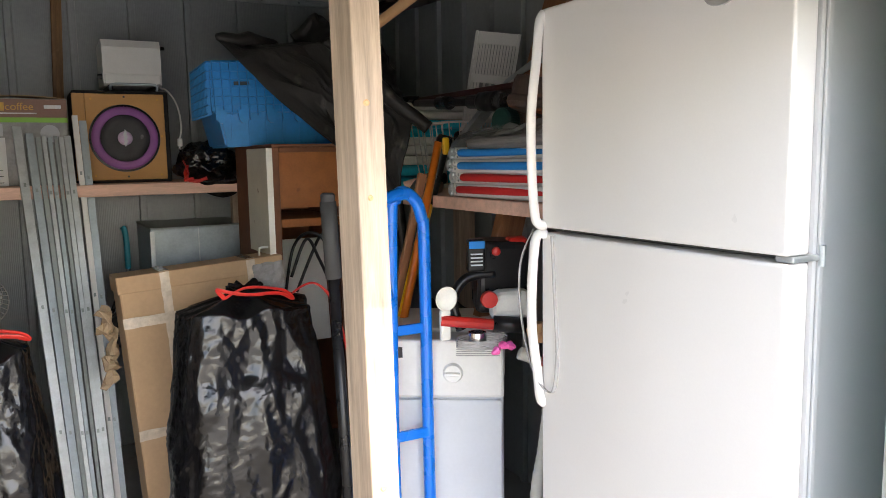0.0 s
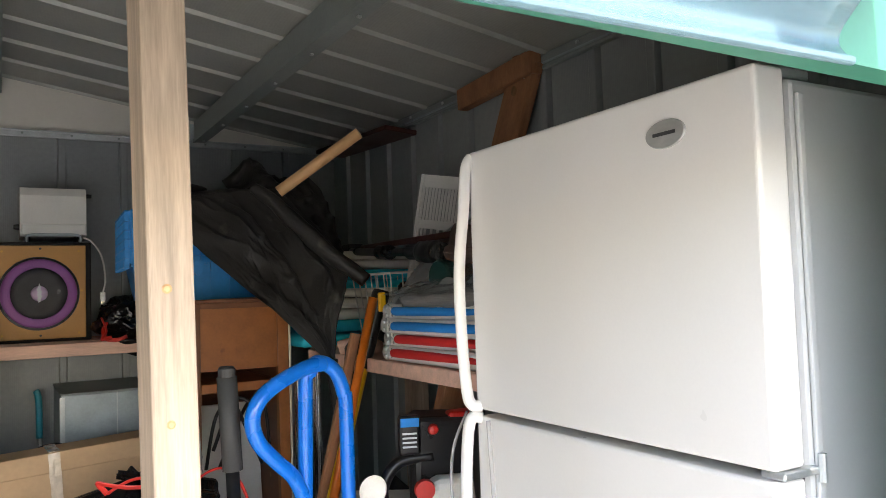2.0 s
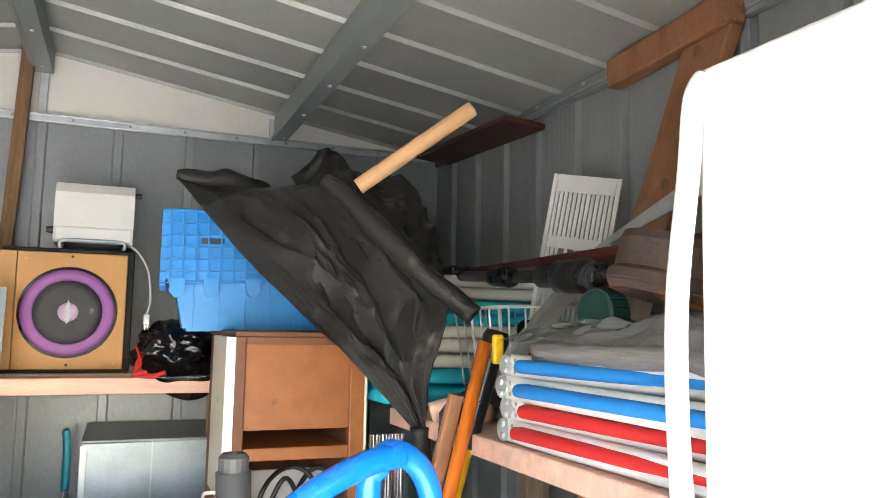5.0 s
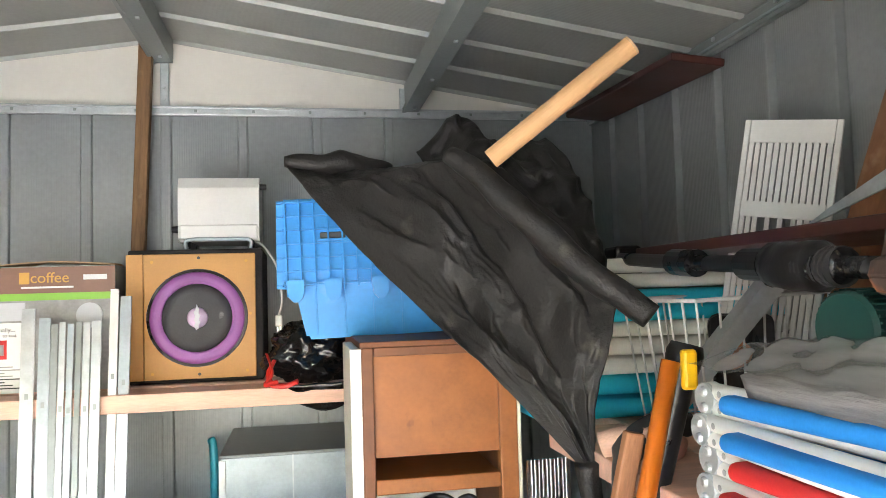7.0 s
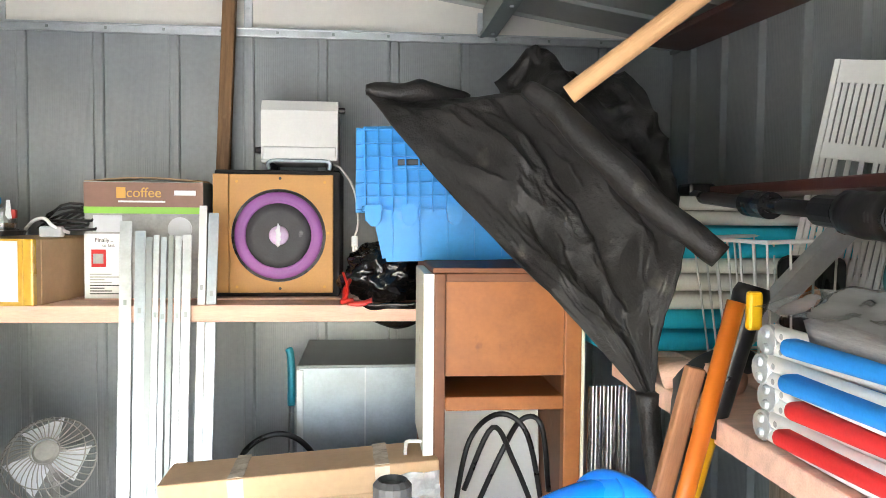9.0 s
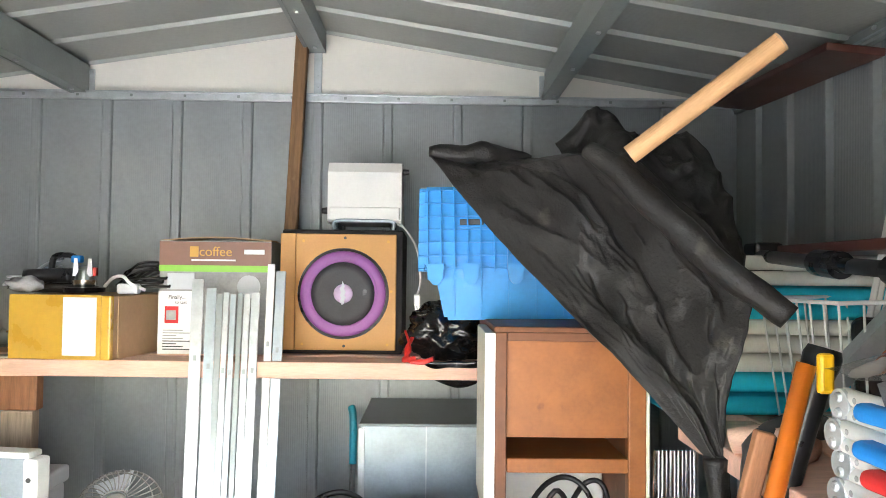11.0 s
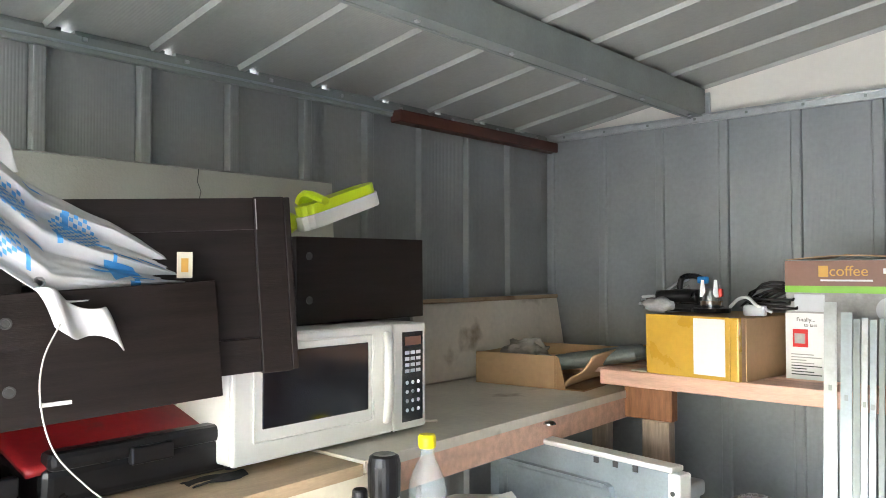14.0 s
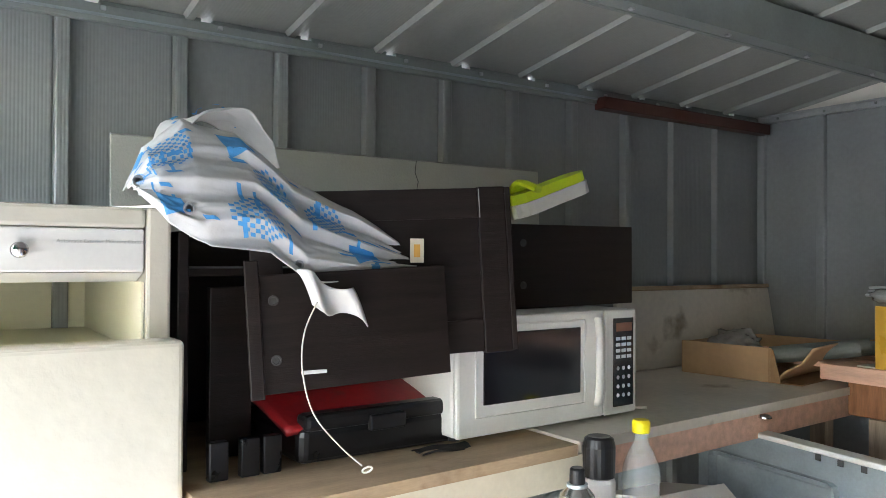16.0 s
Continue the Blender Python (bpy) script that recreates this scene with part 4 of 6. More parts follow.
def drape():
    left = [(0.40, 3.42, 1.775), (0.452, 3.35, 1.69), (0.572, 3.26, 1.545), (0.69, 3.12, 1.41), (0.775, 3.04, 1.315), (0.885, 2.965, 1.185)]
    mid = [(0.60, 3.58, 1.79), (0.655, 3.30, 1.745), (0.742, 3.15, 1.60), (0.80, 3.085, 1.455), (0.835, 3.03, 1.33), (0.892, 2.96, 1.19)]
    right = [(0.80, 3.62, 1.80), (0.80, 3.14, 1.715), (0.90, 3.05, 1.60), (0.958, 2.985, 1.48), (0.915, 2.975, 1.335), (0.90, 2.965, 1.19)]

    def crease(u, v, a, b, c, d, w, h):
        """A sharp fold along the line from (a, b) to (c, d), fading at its ends."""
        du, dv = c - a, d - b
        k = ((u - a) * du + (v - b) * dv) / (du * du + dv * dv)
        q = abs((u - a) * dv - (v - b) * du) / math.sqrt(du * du + dv * dv)
        return h * math.exp(-q / w) * max(0.0, 1 - (2 * k - 1) ** 4 if 0 <= k <= 1 else 0.0)

    def f(u, v):
        a, b, c = lerp(left, v), lerp(mid, v), lerp(right, v)
        p = a * (1 - u) * (1 - 2 * u) + b * 4 * u * (1 - u) + c * u * (2 * u - 1)
        n = noise.noise(Vector((u * 2.4 + v, v * 3.2, 3.1))) * 0.044
        n += (0.35 - abs(noise.noise(Vector((u * 4.5 - v * 1.5, v * 6 + u * 2, 7.7))))) * 0.034
        n += (0.3 - abs(noise.noise(Vector((u * 9 + v * 3, v * 10 - u * 5, 2.2))))) * 0.018
        n += (0.3 - abs(noise.noise(Vector((u * 21 - v * 8, v * 24 + u * 9, 5.2))))) * 0.006
        n += crease(u, v, 0.10, 0.12, 0.45, 0.40, 0.035, 0.020) + crease(u, v, 0.05, 0.30, 0.42, 0.52, 0.03, 0.018)
        n += crease(u, v, 0.30, 0.20, 0.62, 0.30, 0.03, -0.018) + crease(u, v, 0.12, 0.55, 0.40, 0.95, 0.05, 0.022)
        n -= crease(u, v, 0.55, 0.15, 0.66, 0.78, 0.05, 0.040) + crease(u, v, 0.80, 0.42, 0.92, 0.68, 0.03, 0.026)
        n *= (0.35 + 0.65 * min(1.0, u * 6)) * (1 - 0.75 * v ** 6)
        return p + Vector((0.25, -0.85, 0.3)) * n
    t = thing("black_fabric", "crumpled black weed-barrier fabric draped over the crate", "fabric", (0, 0, 0))
    part("drape", sheet(f, 110, 140, 0.0025), BLACKF, t, smooth=True)

    def back(u, v):
        top = Vector((0.70 + 0.275 * u, 3.50 - 0.11 * u, 1.80 + 0.085 * math.exp(-((u - 0.36) / 0.25) ** 2) + 0.018 * u))
        low = Vector((0.80 + 0.205 * u, 3.20 - 0.06 * u, 1.68 - 0.19 * u))
        p = top.lerp(low, v) + Vector((0.035, 0, 0.02)) * math.sin(v * math.pi) * u
        k = noise.noise(Vector((u * 4, v * 4, 1.3))) * 0.045 + (0.3 - abs(noise.noise(Vector((u * 8 + v * 4, v * 7, 4.3))))) * 0.03
        return p + Vector((0, -1, 0.3)) * k
    part("rear_fold", sheet(back, 50, 50, 0.0025), BLACKF, t, smooth=True)

    def horn(u, v):
        a = u * 2 * math.pi * 0.8
        c = Vector((0.40, 3.42, 1.775)).lerp(Vector((0.64, 3.46, 1.77)), v)
        r = 0.010 + 0.020 * math.sin(v * math.pi)
        return c + Vector((0.1 * math.sin(a) * r, math.cos(a) * r * 1.4, math.sin(a) * r))
    part("corner_fold", shake(sheet(horn, 16, 18, 0.002), 0.008, 20), BLACKF, t, smooth=True)
    roll = curve([(0.70, 3.11, 1.738), (0.765, 3.06, 1.675), (0.845, 3.0, 1.575), (0.925, 2.95, 1.492), (0.99, 2.91, 1.436)], 8)
    part("rolled_edge", shake(tube(roll, [0.017 + 0.009 * math.sin(i / 32 * 2.6) for i in range(33)], 16), 0.010, 13), BLACKF, t, smooth=True)
    part("tail", shake(tube(curve([(0.888, 2.962, 1.20), (0.90, 2.965, 1.09), (0.915, 2.97, 0.94)], 8), [0.024 - 0.012 * i / 16 for i in range(17)], 10), 0.005, 18), BLACKF, t, smooth=True)
    return t


drape()
kt = thing("cardboard_tube", "long brown cardboard tube poking out of the fabric", "tube", (0, 0, 0))
_a, _b = Vector((0.768, 3.068, 1.721)), Vector((1.0, 2.972, 1.903))
part("end_ring", lathe([(0.0155, -0.001), (0.0183, -0.001), (0.0183, 0.003), (0.0155, 0.003)], 24), CARD, kt).matrix_basis = Matrix.Translation(_b) @ (_b - _a).to_track_quat("Z", "Y").to_matrix().to_4x4()
part("tube_wall", lathe([(0.018, 0), (0.018, (_b - _a).length), (0.015, (_b - _a).length), (0.015, 0.01)], 24), CARDTUBE, kt, smooth=False).matrix_basis = Matrix.Translation(_a) @ (_b - _a).to_track_quat('Z', 'Y').to_matrix().to_4x4()

# ---- small black bag on the shelf ----
def blob(rx, ry, rz, amp, scale, seed, sub=4, crease=0.0):
    bm = bmesh.new()
    bmesh.ops.create_icosphere(bm, subdivisions=sub, radius=1)
    for v in bm.verts:
        n = v.co.normalized()
        d = 1 + amp * noise.noise(n * scale + Vector((seed, 0, 0))) + crease * abs(noise.noise(n * scale * 3.1 + Vector((0, seed, 0))))
        v.co = Vector((n.x * rx * d, n.y * ry * d, max(n.z, -0.75) * rz * d))
    return bm


sb = thing("plastic_bag", "small black plastic bag tied with red drawstring", "plastic bag", (0.46, 3.96, 1.32))
part("sack", blob(0.13, 0.13, 0.10, 0.3, 2.2, 3.0, 5, -0.22), BAG, sb, smooth=True)
part("hanging_fold", shake(sheet(lambda u, v: Vector((-0.10 + 0.24 * u, -0.165 + 0.02 * v, -0.06 - 0.07 * v * math.sin(u * 3.0))), 20, 8, 0.002), 0.012, 14), BAG, sb, smooth=True)
part("drawstring", shake(tube(curve([(-0.10, -0.11, 0.0), (-0.115, -0.135, -0.03), (-0.11, -0.16, -0.055), (-0.07, -0.17, -0.062), (-0.04, -0.18, -0.05)], 6), 0.008, 8, sq=(1, 0.5)), 0.004, 30), REDP, sb)
part("drawstring", tube(curve([(-0.12, -0.13, 0.02), (-0.105, -0.15, -0.03), (-0.125, -0.165, -0.058), (-0.09, -0.17, -0.05)], 6), 0.007, 8, sq=(1, 0.5)), REDP, sb)

# ---- galvanised duct box, teal handle, cable under the shelf ----
db = thing("metal_duct_box", "galvanised sheet metal duct box with dark top", "metal box", (0, 0, 0))
part("body", bx((0.212, 3.92, 0.0), (0.62, 4.36, 1.058), 0.003), GALVD, db)
part("top_sheet", bx((0.208, 3.916, 1.0585), (0.624, 4.364, 1.066), 0.002), BEAM, db, "dark grey top sheet")
part("seam", bx((0.40, 3.917, 0.0), (0.404, 3.9195, 1.058)), GALV, db)
part("corner_flange", bx((0.206, 3.914, 0.0), (0.224, 3.9195, 1.052), 0.001), GALV, db)
th = thing("long_handled_tool", "long tool with teal grip and steel shaft", "tool", (0.155, 4.25, 0))
part("shaft", tube([(0, 0, 0), (0, 0.03, 0.88)], 0.010, 10), CHROME, th)
part("grip", tube(curve([(0, 0.03, 0.86), (0.0, 0.035, 0.97), (-0.004, 0.04, 1.03), (-0.012, 0.045, 1.05)], 5), [0.013] * 14 + [0.012, 0.009], 12), TEAL, th, smooth=True)
solo("cable_loop", tube(curve([(0.02, 3.80, 0.72), (0.08, 3.78, 0.86), (0.17, 3.77, 0.91), (0.25, 3.77, 0.87), (0.30, 3.78, 0.75), (0.31, 3.79, 0.5)], 8), 0.008, 10), BLACKP, "thick black cable looped in front of the duct box", "cable", smooth=True)
solo("dark_shovel", shake(prism([(-0.06, 0), (0.05, 0.0), (0.065, 0.10), (0.02, 0.19), (-0.03, 0.17), (-0.075, 0.08)], -0.012, 0.012, 'Y'), 0.008, 12), BLACKP, "black plastic scoop standing among the clutter", "scoop", m=pose(0.045, 3.78, 0.62, 12, 20, 0))

# ---- big taped carton and black bags in front ----
cb = thing("taped_cardboard_box", "tall flat cardboard box wrapped in clear tape", "cardboard box", (0.065, 3.19, 0.0), 2, -2, -3.5)
part("carton", bx((0.0, 0.0, 0.02), (0.545, 0.15, 0.965), 0.006), CARD, cb)
part("lid_flap", bx((-0.006, -0.004, 0.915), (0.551, 0.154, 0.972), 0.004), CARD, cb)
for x in (0.13, 0.42):
    part("tape_band", shake(sheet(lambda u, v: Vector((x + 0.03 * u, -0.006, 0.02 + 0.95 * v)), 3, 30, 0.001), 0.003, 30), TAPE, cb)
    part("tape_band", shake(sheet(lambda u, v: Vector((x + 0.03 * u, -0.004 + 0.16 * v, 0.9745)), 3, 10, 0.001), 0.002, 30), TAPE, cb)
for z in (0.80, 0.42):
    part("tape_band", shake(sheet(lambda u, v: Vector((0.545 * u, -0.007, z + 0.035 * v)), 20, 3, 0.001), 0.003, 30), TAPE, cb)
part("tape_wrap", shake(sheet(lambda u, v: Vector((0.44 + 0.11 * u, -0.008, 0.83 + 0.12 * v)), 10, 10, 0.001), 0.006, 40), FILM, cb)


def big_bag(name, label, x, y, w, d, h, seed, rz=0):
    t = thing(name, label, "garbage bag", (x, y, 0), rz)

    def f(u, v):
        a = u * 2 * math.pi
        k = 1.0 - 0.42 * max(0, v - 0.25) ** 1.2 - (0.9 * max(0, v - 0.93) / 0.07)
        cx, cy = math.cos(a), math.sin(a)
        m = (abs(cx) ** 3.2 + abs(cy) ** 3.2) ** (-1 / 3.2)
        lip = 0.030 / (1 + math.exp((v - 0.72 - 0.03 * noise.noise(Vector((cx * 3, cy * 3, seed)))) * 60)) * max(0.0, -cy)
        p = Vector((cx * m * w * k, cy * m * d * k - lip, h * v))
        n = noise.noise(Vector((cx * 2.2, cy * 2.2, v * 4 + seed))) * 0.024 - abs(noise.noise(Vector((cx * 4, cy * 4, v * 7 + seed)))) * 0.016
        fine = -abs(noise.noise(Vector((cx * 16, cy * 16, v * 38 + seed)))) * 0.007 - abs(noise.noise(Vector((cx * 34, cy * 34, v * 80 + seed)))) * 0.004
        return p * 1.0 + Vector((cx, cy, 0)) * (n + fine) * min(1, (1 - v) * 8 + 0.25) + Vector((0, 0, 0.03 * noise.noise(Vector((cx * 2, cy * 2, seed))) * v))
    part("sack", sheet(f, 190, 130), BAG, t, smooth=True)
    return t


g = big_bag("garbage_bag", "tall full black garbage bag with red drawstring", 0.322, 2.86, 0.268, 0.16, 0.965, 2.0, 4)
part("drawstring", shake(tube(curve([(-0.10, -0.13, 0.955), (-0.04, -0.16, 0.985), (0.06, -0.15, 0.965), (0.10, -0.13, 0.935), (0.05, -0.14, 0.955), (-0.06, -0.15, 0.965), (-0.12, -0.14, 0.985), (-0.10, -0.13, 0.955)], 6), 0.007, 8, sq=(1, 0.45)), 0.004, 20), REDP, g)
part("drawstring", shake(tube(curve([(0.10, -0.13, 0.95), (0.16, -0.14, 0.975), (0.21, -0.15, 0.93), (0.24, -0.17, 0.82), (0.26, -0.17, 0.70), (0.27, -0.18, 0.35)], 6), 0.007, 8, sq=(1, 0.45)), 0.004, 20), REDP, g)
part("drawstring_end", shake(tube(curve([(0.25, -0.2, 0.50), (0.27, -0.21, 0.38), (0.25, -0.21, 0.28)], 6), 0.014, 8, sq=(1, 0.4)), 0.006, 20), REDP, g)
g2 = big_bag("garbage_bag", "black garbage bag with loose red drawstring", -0.40, 2.84, 0.20, 0.16, 0.93, 9.0, -6)
part("drawstring", shake(tube(curve([(-0.06, -0.12, 0.90), (0.02, -0.15, 0.945), (0.12, -0.14, 0.935), (0.16, -0.12, 0.91), (0.08, -0.13, 0.925), (-0.02, -0.14, 0.905), (-0.06, -0.15, 0.885)], 6), 0.008, 8, sq=(1, 0.45)), 0.004, 20), REDP, g2)
solo("dried_plant", shake(tube(curve([(0.0, 0, 0), (0.01, 0.01, 0.12), (-0.01, 0.0, 0.25)], 8), [0.020 + 0.008 * math.sin(i * 1.7) for i in range(17)], 9), 0.03, 30), PLY, "tangled brown dried bundle behind the channels", "bundle", m=pose(-0.03, 3.30, 0.60))

pp = thing("extension_pole", "black extension pole with grey foam grip", "pole", (0, 0, 0))
part("shaft", tube([(0.482, 2.43, 0.0), (0.441, 2.416, 1.04)], 0.0145, 14), BLACKP, pp, smooth=True)
part("grip", tube([(0.442, 2.416, 1.035), (0.432, 2.413, 1.232)], 0.0212, 18), DKGREY, pp, "grey foam grip", smooth=True)
part("cap", lathe([(0.018, 0), (0.0185, 0.018), (0.014, 0.023), (0.010, 0.018)], 16), DKGREY, pp).matrix_basis = pose(0.432, 2.413, 1.231)

# ---- blue hand truck ----
def hand_truck():
    h = thing("hand_truck", "bright blue tubular steel hand truck with loop handle", "hand truck", (-0.032, 0, -0.022))
    part("frame_tube", tube(curve([(0.745, 2.42, 0.08), (0.735, 2.41, 0.6), (0.728, 2.40, 1.13), (0.722, 2.40, 1.20), (0.70, 2.395, 1.25), (0.66, 2.39, 1.272), (0.64, 2.39, 1.25), (0.630, 2.395, 1.19), (0.628, 2.41, 0.6), (0.64, 2.42, 0.08)], 8), 0.0165, 14), BLUEM, h, smooth=True)
    part("loop_handle", tube(curve([(0.67, 2.385, 1.268), (0.62, 2.37, 1.262), (0.55, 2.35, 1.235), (0.51, 2.34, 1.205), (0.496, 2.34, 1.165), (0.51, 2.345, 1.12), (0.55, 2.36, 1.075), (0.595, 2.38, 1.03), (0.625, 2.395, 0.97)], 8), 0.0165, 14), BLUEM, h, smooth=True)
    for z in (0.90, 0.605, 0.30):
        part("cross_bar", bx((0.632, 2.395, z - 0.014), (0.735, 2.407, z + 0.014), 0.003), BLUEM, h)
    part("toe_plate", bx((0.55, 2.18, 0.023), (0.83, 2.43, 0.034), 0.003), BLUEM, h)
    for x in (0.60, 0.79):
        w = part("wheel", lathe([(0.04, -0.018), (0.095, -0.022), (0.105, -0.01), (0.105, 0.01), (0.095, 0.022), (0.04, 0.018)], 28, 'X'), BLACKP, h, "black rubber wheel", smooth=True)
        w.matrix_basis = pose(x, 2.52, 0.128)
    part("axle", tube([(0.58, 2.52, 0.128), (0.81, 2.52, 0.128)], 0.009, 10), GALV, h)
    for x in (0.64, 0.745):
        part("axle_stay", tube([(x, 2.42, 0.16), (x, 2.52, 0.128)], 0.009, 8), BLUEM, h)
    return h


hand_truck()

# ---- portable dishwasher / white appliance and clutter on it ----
ap = thing("white_appliance", "dusty white appliance with round dial on its front", "appliance", (0.895, 2.32, 0), -33)
part("body", bx((-0.36, 0.012, 0.04), (0.0, 0.40, 0.70), 0.008), BTN, ap)
part("front_panel", bx((-0.355, 0.0, 0.04), (-0.004, 0.011, 0.66), 0.004), BTN, ap, "dirty white door with grey splashes")
part("control_panel", bx((-0.36, -0.012, 0.67), (0.002, 0.10, 0.835), 0.008), WHITEP, ap)
part("top", bx((-0.365, 0.10, 0.70), (0.005, 0.41, 0.842), 0.006), WHITEP, ap)
dl = part("dial", lathe([(0.0, -0.014), (0.024, -0.012), (0.028, 0.0), (0.030, 0.002)], 24, 'Y'), WHITEP, ap, "white round dial")
dl.matrix_basis = pose(-0.14, -0.0125, 0.742)
part("dial_grip", bx((-0.02, -0.022, -0.005), (0.02, -0.012, 0.005), 0.003), WHITEP, dl)
for i in range(6):
    part("vent_slit", bx((-0.13, -0.0135, 0.79 + i * 0.006), (-0.01, -0.0121, 0.792 + i * 0.006)), GREYP, ap)
part("vent_grille", bx((-0.34, -0.0138, 0.785), (-0.28, -0.0121, 0.815)), INK, ap)
for x in (-0.33, -0.03):
    part("foot", bx((x - 0.02, 0.05, 0.0), (x + 0.02, 0.35, 0.039), 0.004), BLACKP, ap)
solo("drain_hose", tube(curve([(0.86, 2.19, 0.83), (0.905, 2.17, 0.80), (0.93, 2.16, 0.70), (0.91, 2.15, 0.58), (0.87, 2.13, 0.45), (0.86, 2.10, 0.25), (0.88, 2.08, 0.02)], 12), [0.016 + 0.0018 * (i % 2) for i in range(73)], 12), HOSE, "ribbed off-white drain hose", "hose", smooth=True)

# engine tools piled on the appliance
def engine():
    e = thing("chainsaw", "black and red petrol tool with white tank", "chainsaw", (0.90, 2.38, 0.845), -20)
    part("body", shake(bx((-0.05, -0.04, 0.06), (0.10, 0.08, 0.26), 0.02, 3), 0.008, 20), BLACKP, e)
    part("shroud", shake(bx((0.04, -0.03, 0.24), (0.10, 0.03, 0.268), 0.012, 3), 0.004, 16), REDP, e, "orange-red shroud")
    part("battery", bx((-0.08, -0.06, 0.18), (-0.03, -0.02, 0.27), 0.008), BLACKP, e)
    part("battery_label", bx((-0.077, -0.0625, 0.245), (-0.034, -0.0605, 0.265), 0.001), CHBLUE, e)
    for i in range(4):
        part("label_bar", bx((-0.073, -0.0625, 0.198 + i * 0.010), (-0.040, -0.0605, 0.202 + i * 0.010)), BTN, e)
    part("tank", shake(bx((-0.02, -0.09, 0.05), (0.09, -0.02, 0.13), 0.025, 3), 0.008, 18), OFFW, e, "white fuel tank")
    part("tank_cap", lathe([(0.022, -0.014), (0.024, 0.0), (0.02, 0.012)], 16, 'Y'), REDP, e).matrix_basis = pose(-0.03, -0.09, 0.11)
    part("priming_bulb", lathe([(0.0, -0.012), (0.010, -0.009), (0.013, 0)], 14, 'Y'), REDP, e).matrix_basis = pose(0.0, -0.052, 0.235)
    part("handle", tube(curve([(-0.10, -0.05, 0.02), (-0.12, -0.04, 0.10), (-0.08, -0.03, 0.16), (0.0, -0.03, 0.17)], 6), 0.014, 10), BLACKP, e, smooth=True)
    part("red_bar", tube([(-0.16, -0.08, 0.055), (0.0, -0.10, 0.04)], 0.015, 10), REDP, e)
    part("rear_grip", tube([(-0.02, -0.10, 0.045), (0.08, -0.11, 0.035)], 0.022, 12), BLACKP, e, smooth=True)
    return e


engine()
mug = thing("cream_scoop", "small cream plastic scoop standing on its handle", "scoop", (0.735, 2.36, 0.845))
part("cup", lathe([(0.0, 0.012), (0.022, 0.010), (0.030, -0.008), (0.034, -0.010), (0.030, -0.004), (0.02, 0.004)], 20, 'Y'), OFFW, mug, smooth=True).matrix_basis = pose(0.0, 0, 0.115)
part("stem", bx((-0.015, -0.008, 0.0), (0.015, 0.010, 0.085), 0.006), OFFW, mug)
tin = thing("metal_tin", "small open brass-coloured tin", "tin", (0.77, 2.25, 0.845))
part("can", lathe([(0.0, 0.0), (0.024, 0.0), (0.024, 0.04), (0.022, 0.04), (0.022, 0.004), (0.0, 0.004)], 24), CHROME, tin)
wr = thing("cable_coil", "flat coil of clear cable under the tin", "cable", (0.79, 2.26, 0.843))
for k in range(4):
    part("loop", tube([(0.07 * math.cos(a * 0.35), 0.05 * math.sin(a * 0.35), 0.004 + 0.006 * k) for a in range(18)], 0.0035, 6, closed=True), FILM, wr)
solo("pink_tool", shake(tube(curve([(0.76, 2.16, 0.848), (0.80, 2.17, 0.862), (0.84, 2.19, 0.852)], 5), [0.005 + 0.004 * (i % 3) for i in range(11)], 8), 0.006, 30), PINK, "small bright pink plastic clip", "clip")
sn = thing("red_hand_tool", "red toothed plastic grip of a hand tool", "tool", (0.925, 2.13, 0.80), -20)
part("blade_guard", prism([(-0.03, 0), (0.02, -0.02), (0.045, 0.03), (0.03, 0.10), (0.045, 0.17), (0.02, 0.19), (-0.005, 0.12), (-0.02, 0.06)], -0.012, 0.012, 'Y'), REDP, sn)
for i in range(5):
    part("tooth", bx((0.02, -0.0135, 0.02 + i * 0.03), (0.05, -0.0125, 0.028 + i * 0.03)), BLACKP, sn)
part("pad", shake(lathe([(0.0, -0.03), (0.02, -0.028), (0.028, 0.0), (0.02, 0.02), (0, 0.022)], 16), 0.004, 30), CARDTUBE, sn).matrix_basis = pose(-0.05, -0.02, 0.10)

# dark bags and chrome legs under the side shelf
dkb = thing("dark_backpack", "dark grey bag with pale piping under the shelf", "bag", (1.02, 2.85, 0.55))
part("sack", blob(0.17, 0.15, 0.30, 0.25, 2.0, 7.0, 4, -0.1), CARPET, dkb, smooth=True)
for k in range(3):
    part("piping", tube(curve([(-0.10 + 0.05 * k, -0.16, 0.25), (-0.06 + 0.05 * k, -0.19, 0.12), (-0.07 + 0.05 * k, -0.19, -0.1)], 6), 0.004, 6), GALVD, dkb)
for k in range(6):
    solo("chrome_leg", tube([(0.86 + 0.018 * k, 3.22 + 0.01 * (k % 2), 0.0), (0.87 + 0.016 * k, 3.24, 1.15)], 0.006, 8), CHROME, "thin chrome stand leg under the shelf", "leg", group="chrome legs")

